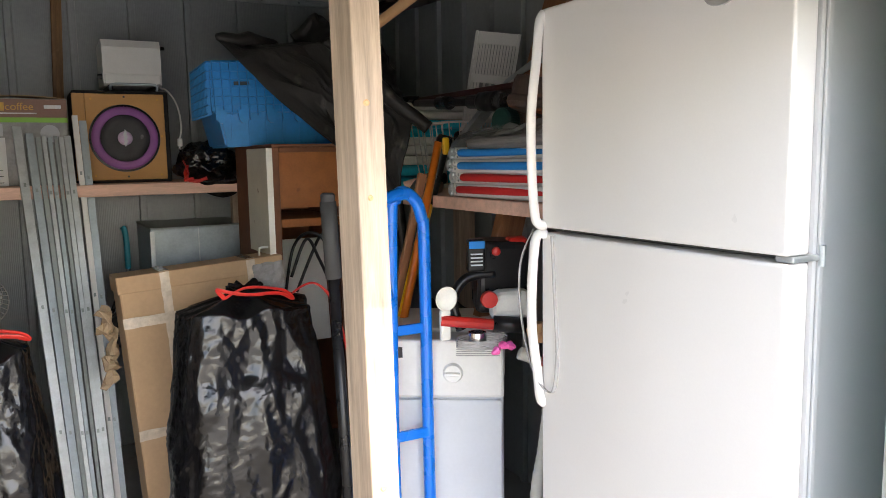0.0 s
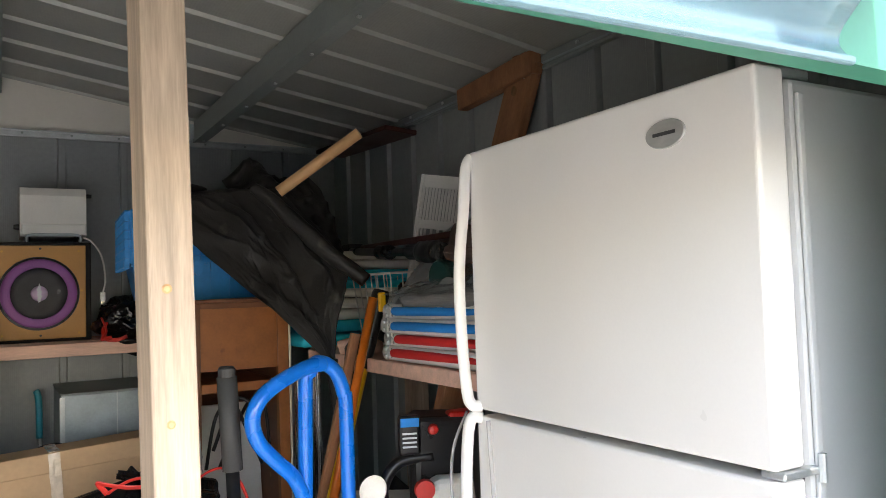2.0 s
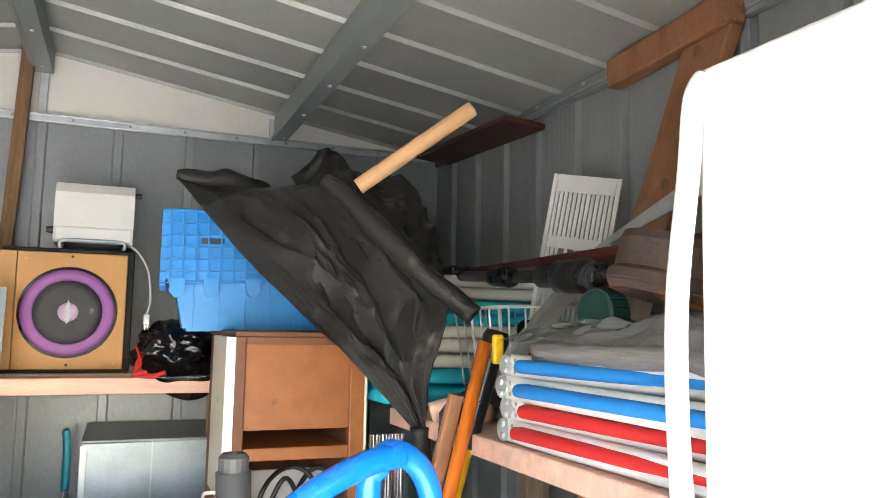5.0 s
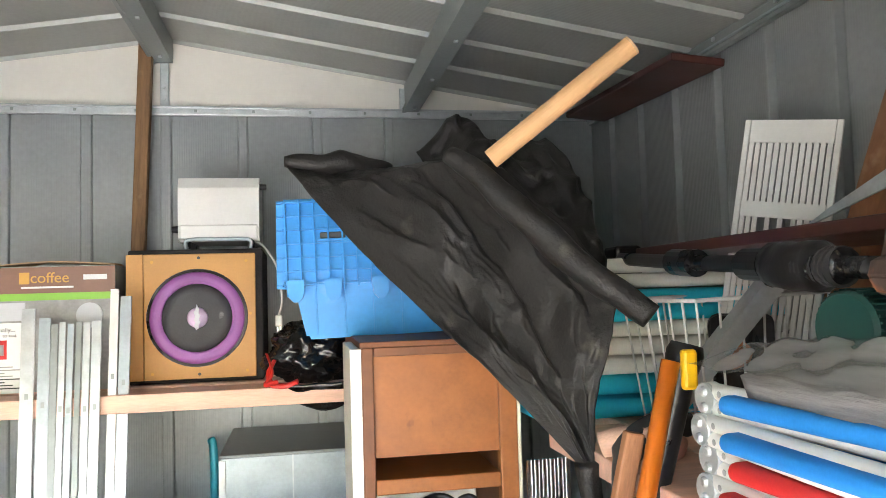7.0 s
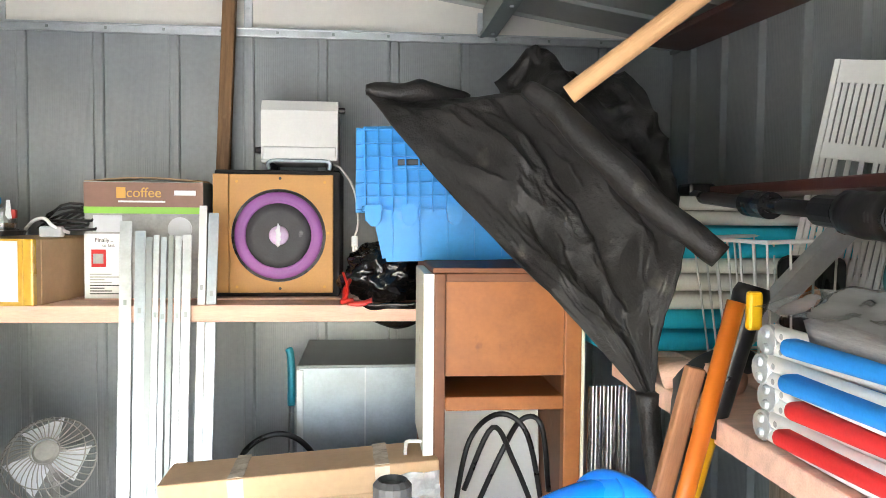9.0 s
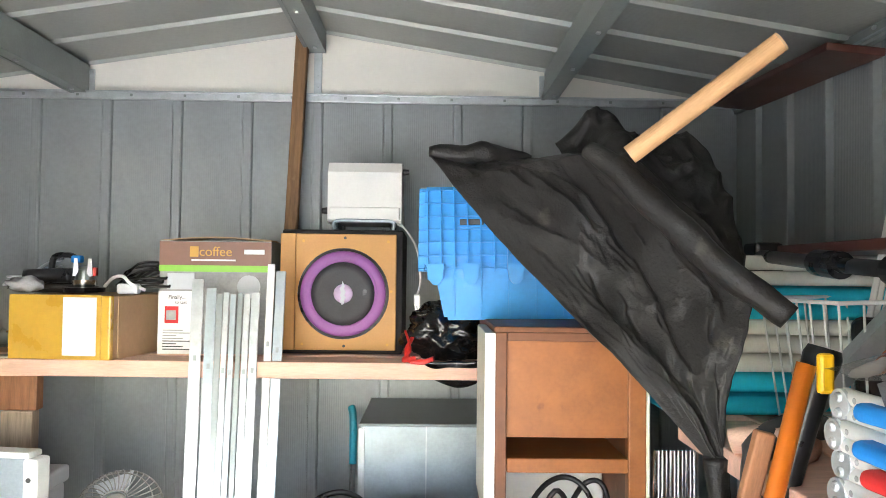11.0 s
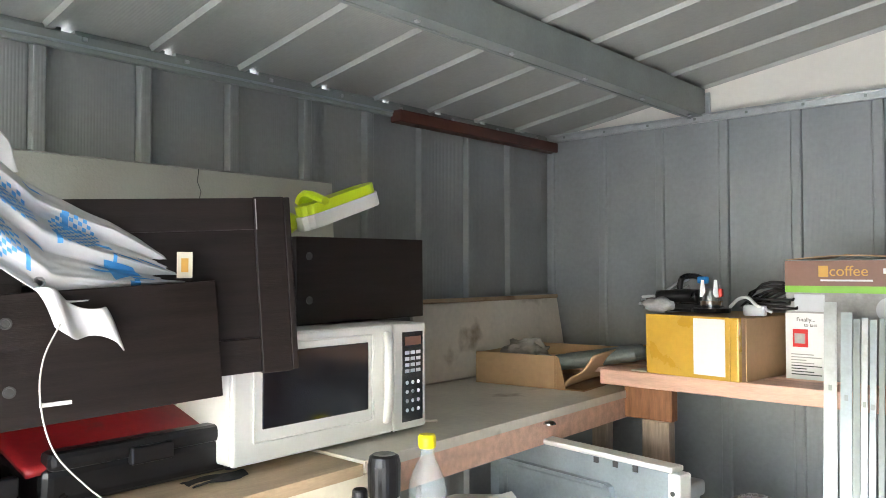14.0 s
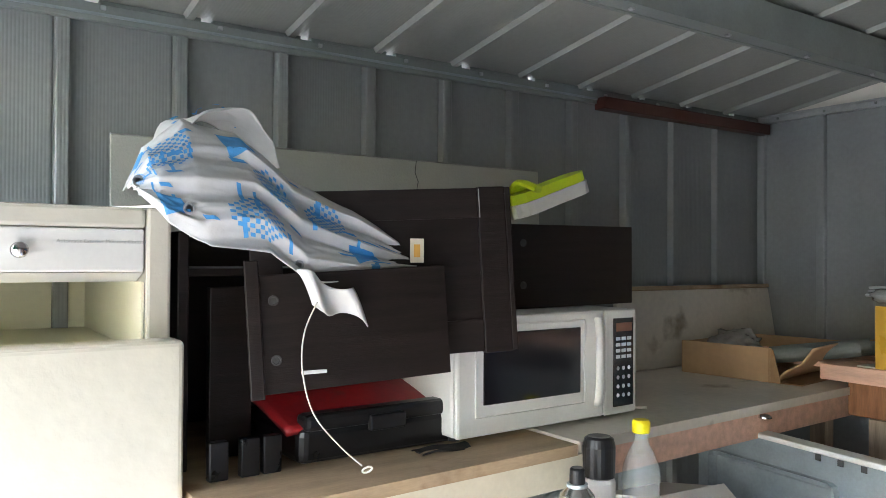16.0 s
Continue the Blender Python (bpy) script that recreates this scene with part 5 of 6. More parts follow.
# ---- folded chairs on the side shelf ----
def folded_chair(z, fabric, dx, lift, label):
    c = thing("folding_chair", label, "folding chair", (0.93 + dx, 2.60, z), 4 + dx * 320, 0, dx * 120)
    for k, zz in enumerate((0.0, 0.019)):
        loop = curve([(0, 0.03, zz), (-0.012, 0.0, zz), (-0.028, -0.28, zz), (-0.032, -0.545, zz), (0.0, -0.575, zz), (0.10, -0.58, zz), (0.36, -0.58, zz)], 6)
        part("frame_tube", tube(loop, 0.0105, 10), WHITEP, c, smooth=True)
        part("rear_tube", tube([(0.38, 0.02, zz), (0.38, -0.58, zz)], 0.0105, 10), WHITEP, c, smooth=True)
    part("seat_fabric", shake(bx((-0.045 - lift, -0.50, 0.0), (0.40, -0.03 - lift * 4, 0.022), 0.010, 3), 0.004, 11, z * 40), fabric, c, smooth=True)
    h = part("hinge_plate", lathe([(0.019, -0.022), (0.020, -0.020), (0.020, -0.017), (0.019, -0.016)], 14, 'X'), GALV, c, "zinc-plated hinge plate")
    h.matrix_basis = pose(0, 0.022, 0.010)
    for zz in (0.0, 0.019):
        part("rivet", lathe([(0.007, -0.004), (0.005, -0.008), (0.002, -0.009)], 12, 'X'), GALV, h).matrix_basis = pose(-0.018, 0.0, zz - 0.010)
        part("tube_hole", lathe([(0.004, -0.0115), (0.003, -0.012)], 10, 'X'), GREYP, c).matrix_basis = pose(-0.012, -0.01, zz)
    return c


folded_chair(1.230, CHRED, 0.0, 0.0, "folded white tube chair with red fabric, lowest in the stack")
folded_chair(1.266, CHRED, 0.006, 0.004, "folded white tube chair with red fabric")
folded_chair(1.302, CHBLUE, -0.004, 0.006, "folded white tube chair with blue fabric")
folded_chair(1.338, CHBLUE, 0.004, 0.0, "folded white tube chair with blue fabric, on top of the stack")

# plastic-wrapped grey rug on the chairs
def rugtop(u, v):
    x, y = 0.905 + 0.40 * u, 2.06 + 0.47 * v
    z = 1.382 + 0.050 * min(1, 4.5 * u + 0.12) * (1 - 0.35 * v) + 0.012 * noise.noise(Vector((u * 5, v * 6, 2)))
    return Vector((x, y, z))


rug = thing("wrapped_rug", "grey woven rug folded in clear plastic film", "rug", (0, 0, 0))
part("rug", sheet(rugtop, 30, 30, 0.03), GREYWOOL, rug, smooth=True)
part("film", shake(sheet(lambda u, v: rugtop(u, v * 1.18) + Vector((-0.012, 0, 0.007 - 0.03 * max(0, v - 0.85))), 40, 44), 0.010, 22), FILM, rug, smooth=True)

# rusty drum, green lid, foil on the rug
dr = thing("rusty_drum", "rusty iron brake drum lying on the rug", "brake drum", (1.03, 2.35, 1.456), 0, 6, 14)
part("drum", lathe([(0.0, 0.0), (0.078, 0.0), (0.086, 0.010), (0.086, 0.03), (0.081, 0.034), (0.083, 0.075), (0.079, 0.088), (0.070, 0.088), (0.068, 0.02), (0, 0.02)], 48), RUST, dr, smooth=False)
part("hub", lathe([(0.0, 0.021), (0.03, 0.021), (0.03, 0.05), (0.02, 0.055), (0, 0.055)], 24), RUST, dr)
part("rim_band", lathe([(0.0872, 0.012), (0.0885, 0.014), (0.0885, 0.027), (0.0872, 0.029)], 48), RUST, dr)
lidg = thing("green_jar", "dark green ribbed plastic container lid", "jar", (1.0, 2.46, 1.437), 10)
part("lid", lathe([(0.0, -0.022), (0.036, -0.021), (0.040, -0.016), (0.040, 0.02), (0.037, 0.024), (0.0, 0.024)], 40, 'X'), DKGREEN, lidg)
for i in range(36):
    a = 2 * math.pi * i / 36
    part("ridge", bx((-0.015, -0.0013, 0.039), (0.02, 0.0013, 0.042), 0.0005), DKGREEN, lidg).matrix_basis = Matrix.Rotation(a, 4, 'X')
part("jar", lathe([(0.0, 0.025), (0.034, 0.025), (0.034, 0.075), (0, 0.075)], 28, 'X'), BOTTLE, lidg, smooth=True)
solo("foil_scrap", shake(blob(0.045, 0.05, 0.04, 0.4, 3, 5.0, 4, -0.5), 0.01, 40), CHROME, "crumpled shiny foil scrap", "foil", m=pose(1.06, 2.20, 1.475))
solo("steel_flashing", prism([(0, 0), (0.34, 0.10), (0.34, 0.15), (0.06, 0.03)], -0.002, 0.002, 'X'), GALV, "bent galvanised flashing strip on the dark shelf", "flashing", m=pose(1.22, 2.85, 1.5695, 0, -4, 188))

# pole saw along the shelf
ps = thing("pole_saw", "black telescopic pole saw with orange battery end", "pole saw", (0, 0, 0))
a0, a1, a2 = Vector((1.10, 3.30, 1.548)), Vector((1.075, 2.95, 1.525)), Vector((1.03, 2.42, 1.497))
part("rod", tube([a0, a1, a2], 0.013, 14), BLACKP, ps, smooth=True)
part("coupling", tube([a1 + (a0 - a1) * 0.15, a1 - (a0 - a1) * 0.1], [0.023, 0.023], 16), BLACKP, ps)
part("collar", tube([a2 + (a1 - a2) * 0.62, a2 + (a1 - a2) * 0.50], 0.023, 16), BLACKP, ps)
part("motor_body", shake(tube(curve([a2 + (a1 - a2) * 0.50, a2 + (a1 - a2) * 0.36, a2 + (a1 - a2) * 0.2], 6), [0.018] + [0.026] * 9 + [0.018] * 3, 16, sq=(1, 1.2)), 0.004, 26), BLACKP, ps, smooth=True)
for i in range(8):
    p = a2 + (a1 - a2) * (0.33 - 0.018 * i)
    part("grip_ring", tube([p, p + (a1 - a2) * 0.008], 0.0245, 16), DKGREY, ps)
part("battery", bx((1.085, 3.27, 1.50), (1.145, 3.34, 1.575), 0.008), BLACKP, ps)
part("battery_pack", bx((1.07, 3.341, 1.515), (1.13, 3.40, 1.56), 0.006), REDP, ps, "orange-red battery")

# white slotted plastic grille
def grille():
    t = thing("plastic_grille", "white slotted plastic tray leaning on the wall", "grille", (1.207, 3.155, 1.2185), -50, -4, 9)
    w, h, th = 0.178, 0.60, 0.008
    part("frame", bx((0, 0, 0), (0.012, th, h), 0.002), WHITEP, t)
    part("frame", bx((w - 0.012, 0, 0), (w, th, h), 0.002), WHITEP, t)
    for z in (0.0, h - 0.045, h - 0.19, h - 0.31):
        part("bar", bx((0.0125, 0.001, z), (w - 0.0125, th - 0.001, z + (0.044 if z > h - 0.1 else 0.03))), WHITEP, t)
    for z0, z1 in ((h - 0.16, h - 0.045), (h - 0.28, h - 0.19), (0.03, h - 0.31)):
        for i in range(13):
            x = 0.0132 + i * 0.0118
            if not (z0 > h - 0.29 and z0 < h - 0.2 and i in (3, 5, 7)):
                part("slat", bx((x, 0.002, z0), (x + 0.0086, th - 0.002, z1)), WHITEP, t)
    return t


grille()

# wire basket
def basket():
    b = thing("wire_basket", "white coated wire basket with tools inside", "basket", (1.10, 2.96, 1.225), 4, 0, -2)
    W, D, H = 0.27, 0.26, 0.235
    def rim(z, k=0.0):
        return [(k, k, z), (W - k, k, z), (W - k, D - k, z), (k, D - k, z)]
    part("rim", tube(rim(H), 0.004, 8, closed=True), WHITEP, b)
    part("base_ring", tube(rim(0.004, 0.02), 0.003, 8, closed=True), WHITEP, b)
    for i in (0, 1.33, 2.67, 4, 5.33, 6.67, 8):
        x = W * i / 8
        xb = 0.02 + (W - 0.04) * i / 8
        part("wire", tube([(x, 0, H), (xb, 0.02, 0.004), (xb, D - 0.02, 0.004), (x, D, H)], 0.0022, 6), WHITEP, b)
        if 0 < i < 8:
            part("wire", tube([(0, D * i / 8, H), (0.02, 0.02 + (D - 0.04) * i / 8, 0.004)], 0.0022, 6), WHITEP, b)
            part("wire", tube([(W, D * i / 8, H), (W - 0.02, 0.02 + (D - 0.04) * i / 8, 0.004)], 0.0022, 6), WHITEP, b)
    return b


basket()
st = thing("staple_gun", "black and orange power tool in the basket", "power tool", (1.235, 3.06, 1.262), 30)
part("body", shake(bx((-0.06, -0.04, 0.02), (0.06, 0.04, 0.17), 0.02, 3), 0.012, 18), BLACKP, st)
part("nose", lathe([(0.0, -0.03), (0.024, -0.03), (0.027, 0.0), (0.024, 0.03), (0, 0.03)], 18, 'X'), ORANGE, st).matrix_basis = pose(-0.075, -0.02, 0.10)
part("trigger", bx((0.02, -0.05, 0.0), (0.07, 0.0, 0.03), 0.008), ORANGE, st)
solo("steel_angle", prism([(0, 0), (0.034, 0), (0.034, 0.003), (0.003, 0.003), (0.003, 0.034), (0, 0.034)], 0, 0.36), GALV, "grey steel angle strip in the basket", "angle", m=pose(1.035, 3.02, 1.25, 22, 33, 0))

# lounger cushions
for i, (m, z, w) in enumerate(((CYAN, 1.222, 0.04), (CYAN, 1.266, 0.04), (OFFW, 1.309, 0.034), (OFFW, 1.346, 0.034), (OFFW, 1.383, 0.03), (CYAN, 1.416, 0.032), (CYAN, 1.451, 0.03), (OFFW, 1.484, 0.03), (OFFW, 1.517, 0.03))):
    off = (-0.015, 0.0, 0.0, 0.03, 0.02, 0.03, 0.0, 0.01, 0.03)[i]
    bm = shake(bx((0.90 + off, 3.225, 0), (1.46, 3.62, w), w * 0.46, 4), 0.006, 9, i)
    for v in bm.verts:
        v.co.z += z
    col = "cyan" if m is CYAN else "off-white"
    solo("lounger_cushion", bm, m, "folded %s lounger cushion in a stack on the shelf" % col, "cushion", smooth=True, group="stacked lounger cushions")

# long tools leaning beside the chairs
def pole_tool(name, label, top, bot, r, m, cap=None):
    t = thing(name, label, "tool", (0, 0, 0))
    top, bot = Vector(top), Vector(bot)
    part("handle", tube([bot, bot.lerp(top, 0.5), top], r, 12, sq=(1, 0.8)), m, t, smooth=True)
    return t


ht = pole_tool("sledge_hammer", "long tool with yellow shaft and black grip", (0.898, 2.75, 1.20), (0.71, 2.72, 0.60), 0.019, YELLOW)
part("grip", tube(curve([(0.895, 2.75, 1.19), (0.928, 2.748, 1.30), (0.958, 2.745, 1.405)], 6), [0.021] * 10 + [0.025, 0.026, 0.022], 14), BLACKP, ht, "black rubber grip", smooth=True)
part("grip_inlay", bx((0.936, 2.716, 1.345), (0.958, 2.730, 1.40), 0.005), YELLOW, ht)
for i in range(5):
    part("letter_bar", bx((-0.008, -0.001, 0.02 * i), (0.008, 0.001, 0.02 * i + 0.013)), INK, ht).matrix_basis = pose(0.755, 2.712, 0.74, 0, 17, 0)
pole_tool("wooden_handle", "orange varnished wooden tool handle", (0.922, 2.725, 1.385), (0.72, 2.70, 0.62), 0.015, ORANGE)
solo("wood_offcut", bx((-0.014, -0.008, -0.5), (0.014, 0.008, 0.29), 0.003), REDWOOD, "thin reddish board leaning on the shelf edge", "board", m=pose(0.812, 2.765, 1.005, 3, 13, 4))
solo("curved_wood_handle", tube(curve([(0.90, 2.93, 1.235), (0.96, 2.90, 1.25), (1.0, 2.86, 1.235)], 6), 0.026, 12, sq=(1.4, 0.8)), PINE, "pale wooden curved handle on the shelf", "handle", smooth=True)
solo("hair_dryer", tube(curve([(0.90, 2.84, 1.06), (0.905, 2.86, 1.15), (0.92, 2.88, 1.23), (0.98, 2.90, 1.262), (1.04, 2.90, 1.265)], 6), [0.018] * 12 + [0.024] * 10 + [0.02, 0.02, 0.018], 12), DKGREY, "dark grey curved hose handle", "hose", smooth=True)
solo("paper_scrap", bx((-0.04, -0.025, 0), (0.04, 0.025, 0.002)), PAPER, "small white paper scrap by the cushions", "paper", m=pose(1.0, 3.0, 1.235, 14, -10, 20))


# ---- left side: old refrigerator with the freezer door gone ----
def old_fridge():
    f = thing("old_refrigerator", "cream textured old refrigerator missing its freezer door", "refrigerator", (0, 0, 0))
    X, Y1, Y0, T = -0.953, 1.945, 1.33, 1.636
    part("side", bx((X - 0.58, Y1 - 0.04, 0.03), (X, Y1, T), 0.006), CREAM, f)
    part("side", bx((X - 0.58, Y0, 0.03), (X, Y0 + 0.04, T), 0.006), CREAM, f)
    part("top", bx((X - 0.58, Y0 + 0.041, T - 0.034), (X, Y1 - 0.041, T), 0.006), CREAM, f)
    part("rear", bx((X - 0.58, Y0 + 0.041, 0.03), (X - 0.54, Y1 - 0.041, T - 0.035)), CREAMI, f)
    part("middle_shelf", bx((X - 0.539, Y0 + 0.041, 1.36), (X - 0.005, Y1 - 0.041, 1.40)), CREAMI, f)
    part("liner_top", bx((X - 0.539, Y0 + 0.042, 1.515), (X - 0.06, Y1 - 0.043, 1.53)), CREAMI, f)
    p = part("control_panel", bx((X - 0.07, Y0 + 0.043, 1.531), (X - 0.004, Y1 - 0.042, 1.601), 0.004), WHITEP, f, "white control panel with small lettering")
    part("panel_lip", prism([(X - 0.06, 1.514), (X - 0.008, 1.530), (X - 0.06, 1.530)], Y0 + 0.043, Y1 - 0.043, 'Y'), WHITEP, f)
    m = Matrix.Translation((X - 0.0035, 1.773, 1.577)) @ Euler((radians(90), 0, radians(90))).to_matrix().to_4x4()
    words("lettering", "Automatic Exterior Moisture Control", 0.0086, m, GREYP, p)
    k = part("knob", lathe([(0.011, 0), (0.012, 0.006), (0.008, 0.010), (0.012, 0.022), (0.009, 0.026)], 20, 'X'), CHROME, p, smooth=True)
    k.matrix_basis = pose(X - 0.004, 1.722, 1.565)
    d = part("door", bx((X + 0.004, Y0, 0.08), (X + 0.066, Y1 + 0.006, 1.424), 0.010, 3), CREAM, f, "cream leather-grained refrigerator door")
    part("door_gasket", bx((X - 0.002, Y0 + 0.02, 0.1), (X + 0.0035, Y1 - 0.01, 1.41)), RUBBER, f)
    h = part("hinge_plate", prism([(X - 0.09, Y1 - 0.09), (X + 0.012, Y1 - 0.02), (X + 0.012, Y1 + 0.005), (X - 0.02, Y1 + 0.002)], T + 0.0005, T + 0.004), GALV, f)
    part("hinge_pin", lathe([(0.008, -0.008), (0.008, 0.024), (0.012, 0.025), (0.012, 0.030), (0.0, 0.031)], 14), CHROME, h).matrix_basis = pose(X + 0.004, Y1 - 0.006, T + 0.002)
    part("kick_plate", bx((X - 0.57, Y0 + 0.01, 0.0), (X + 0.03, Y1 - 0.01, 0.029)), BLACKP, f)
    part("inner_liner", bx((X - 0.53, Y1 - 0.046, 1.401), (X - 0.008, Y1 - 0.0415, 1.514)), CREAMI, f)
    return f


old_fridge()

# ---- microwave ----
def microwave():
    m = thing("microwave", "white countertop microwave with dark window and keypad", "microwave", (-0.890, 2.482, 1.183), 2)
    W, H, D = 0.535, 0.256, 0.36
    part("case", bx((-D, 0, 0.012), (-0.014, W, H), 0.008), WHITEP, m)
    part("front", bx((-0.0135, 0.0, 0.012), (0.0, 0.425, H), 0.006), WHITEP, m, "white door frame")
    part("window", bx((0.0005, 0.065, 0.075), (0.004, 0.345, H - 0.035), 0.002), MICG, m, "dark speckled window")
    part("window_bezel", bx((-0.001, 0.045, 0.05), (0.0015, 0.36, H - 0.018), 0.004), WHITEP, m)
    part("handle", tube(curve([(0.002, 0.405, 0.045), (0.016, 0.395, 0.08), (0.020, 0.392, 0.14), (0.016, 0.395, 0.20), (0.002, 0.405, 0.235)], 5), 0.012, 10, sq=(0.8, 1.4)), WHITEP, m, smooth=True)
    part("handle_cup", prism([(0.365, 0.06), (0.40, 0.08), (0.405, 0.20), (0.365, 0.225), (0.355, 0.14)], 0.0008, 0.003, 'X'), WHITEP, m)
    part("side_column", bx((-0.0135, 0.4265, 0.012), (0.002, W, H), 0.005), WHITEP, m)
    kp = part("keypad", bx((0.0025, 0.452, 0.03), (0.0045, 0.522, H - 0.02), 0.001), MICG, m, "black keypad with pale buttons")
    part("display", bx((0.0047, 0.460, 0.205), (0.0052, 0.515, 0.225)), COFFB, kp)
    for r in range(4):
        for c in range(3):
            part("button", bx((0.0047, 0.460 + 0.019 * c, 0.142 + 0.014 * r), (0.0054, 0.475 + 0.019 * c, 0.150 + 0.014 * r), 0.0003), BTN, kp)
    for r in range(4):
        for c in range(3):
            part("number_button", lathe([(0.0048, 0.0), (0.0048, 0.0008)], 12, 'X'), BTN, kp).matrix_basis = pose(0.0047, 0.4675 + 0.019 * c, 0.056 + 0.021 * r)
    for y in (0.03, W - 0.06):
        for x in (-0.33, -0.05):
            part("foot", lathe([(0.012, 0), (0.014, 0.012)], 12), BLACKP, m).matrix_basis = pose(x, y, 0)
    part("power_cord", tube(curve([(-0.30, W + 0.003, 0.12), (-0.20, W + 0.03, 0.10), (-0.10, W + 0.035, 0.05), (-0.07, W + 0.05, 0.01), (-0.03, W + 0.08, 0.006)], 7), 0.0035, 8), OFFW, m, smooth=True)
    return m


microwave()

# ---- stacked dark drawers ----
def drawer_box(name, label, at, rz, ry, rx, w, d, h, front=None):
    t = thing(name, label, "drawer", at, rz, rx, ry)
    part("side", bx((0.0, 0, 0), (0.014, w, h), 0.002), DARKWOOD, t)
    part("end", bx((-d, 0, 0), (-0.0005, 0.014, h), 0.002), DARKWOOD, t)
    part("end", bx((-d, w - 0.014, 0), (-0.0005, w, h), 0.002), DARKWOOD, t)
    part("rear_side", bx((-d - 0.014, 0, 0), (-d - 0.0005, w, h), 0.002), DARKWOOD, t)
    part("base", bx((-d, 0.0145, 0.006), (-0.0005, w - 0.0145, 0.012)), DARKWOOD, t)
    for z in (h * 0.28, h * 0.78):
        s = part("cam_hole", lathe([(0.009, 0.0), (0.009, 0.002), (0.0065, 0.002), (0.006, 0.0005)], 16, 'X'), DKGREY, t)
        s.matrix_basis = pose(0.0145, 0.035, z)
    return t


drawer_box("drawer", "dark espresso drawer box on top of the microwave", (-1.015, 2.71, 1.4405), 1, 0, 0.6, 0.405, 0.30, 0.195)
d2 = drawer_box("drawer", "dark espresso drawer front resting on a red press", (-0.885, 2.066, 1.325), -8, -3, 3.0, 0.36, 0.02, 0.20)
part("end_strip", bx((0.0145, -0.012, -0.006), (0.022, 0.012, 0.225), 0.002), DARKWOOD, d2)
fp = thing("framed_board", "dark espresso framed board standing upright", "board", (-0.956, 2.152, 1.357), -18, 3, -2)
W, H = 0.435, 0.318
part("panel", bx((-0.014, 0.05, 0.04), (0.0, W - 0.05, H - 0.04)), DARKWOOD, fp)
part("rail", bx((-0.016, 0.0, H - 0.058), (0.006, W - 0.057, H), 0.002), DARKWOOD, fp)
part("rail", bx((-0.016, 0.0, 0.0), (0.006, W - 0.057, 0.062), 0.002), DARKWOOD, fp)
part("stile", bx((-0.016, W - 0.0565, -0.004), (0.007, W, H + 0.002), 0.002), DARKWOOD, fp)
part("stile", bx((-0.016, -0.057, 0.0), (0.006, -0.0005, H), 0.002), DARKWOOD, fp)
part("edge_band", bx((-0.012, W + 0.0002, -0.002), (0.006, W + 0.012, H + 0.001), 0.002), DARKWOOD, fp)
part("scuff", bx((0.0071, W - 0.055, H - 0.058), (0.0076, W - 0.053, H - 0.002)), GREYP, fp)
dc = thing("dark_cabinet", "black wooden cabinet carcass beside the refrigerator", "cabinet", (0, 0, 0))
part("side_panel", bx((-1.39, 1.965, 1.185), (-0.99, 1.985, 1.60), 0.003), DARKWOOD, dc)
part("back_board", bx((-1.405, 1.99, 1.185), (-1.39, 2.72, 1.60), 0.003), DARKWOOD, dc)
part("upright", bx((-1.07, 2.04, 1.185), (-1.05, 2.12, 1.50), 0.002), DARKWOOD, dc)
part("shelf", bx((-1.389, 1.99, 1.52), (-1.06, 2.72, 1.535), 0.002), DARKWOOD, dc)
for y in (2.02, 2.075, 2.115):
    part("slat", bx((-0.945, y - 0.018, 1.179), (-0.925, y + 0.016, 1.245), 0.003), BLACKP, dc)

# red-lidded press
rp = thing("contact_grill", "red and black contact grill pushed under the drawer", "grill", (-1.10, 2.14, 1.179), 2)
def lidf(u, v):
    y = 0.40 * u
    x = -0.20 + 0.36 * v
    z = 0.075 + 0.075 * math.sin(min(1, (1 - v) * 1.2) * math.pi / 2) * (0.65 + 0.35 * math.sin(u * math.pi)) - 0.03 * (u - 0.5) ** 2
    return Vector((x, y, z))
part("lid", sheet(lidf, 24, 20, 0.012), REDLID, rp, "dusty red domed lid", smooth=True)
part("base", shake(bx((-0.20, 0.02, 0.0), (0.17, 0.385, 0.070), 0.018, 3), 0.003, 20), BLACKP, rp)
part("front_band", bx((0.13, 0.03, 0.060), (0.175, 0.39, 0.092), 0.010), BLACKP, rp)
part("latch", bx((0.17, 0.16, 0.05), (0.185, 0.24, 0.08), 0.004), BLACKP, rp)
solo("dark_cloth_scrap", shake(sheet(lambda u, v: Vector((-0.93 + 0.05 * u, 2.40 + 0.12 * v, 1.181 + 0.004 * math.sin(7 * u + 5 * v))), 8, 12, 0.003), 0.004, 20), CARPET, "black rag on the plywood", "rag", smooth=True)

# pegboard and worn board against the wall
pp = solo("perforated_panel", bx((-0.006, 0, 0), (0.006, 1.25, 0.643), 0.002), SCREEN, "pale perforated panel standing against the steel wall", "panel", m=pose(-1.44, 1.945, 1.185, 0, -3, 0))
part("crack", tube([(0.0062, 0.80, 0.643), (0.0062, 0.795, 0.61), (0.0062, 0.805, 0.585), (0.0062, 0.80, 0.565), (0.0062, 0.815, 0.545)], 0.0012, 5), DKGREY, pp)
part("edge_strip", bx((-0.007, 0.0, 0.6432), (0.007, 1.25, 0.6465), 0.001), GREYP, pp)
wb = thing("worn_board", "worn beige board leaning behind the cartons", "board", (-1.40, 3.50, 1.185), 0, 0, -10)
part("board", bx((0, 0, 0.0), (0.016, 0.86, 0.265), 0.003), TOPW, wb)
part("top_edge", bx((-0.004, 0, 0.2655), (0.022, 0.86, 0.28), 0.003), PLY, wb)

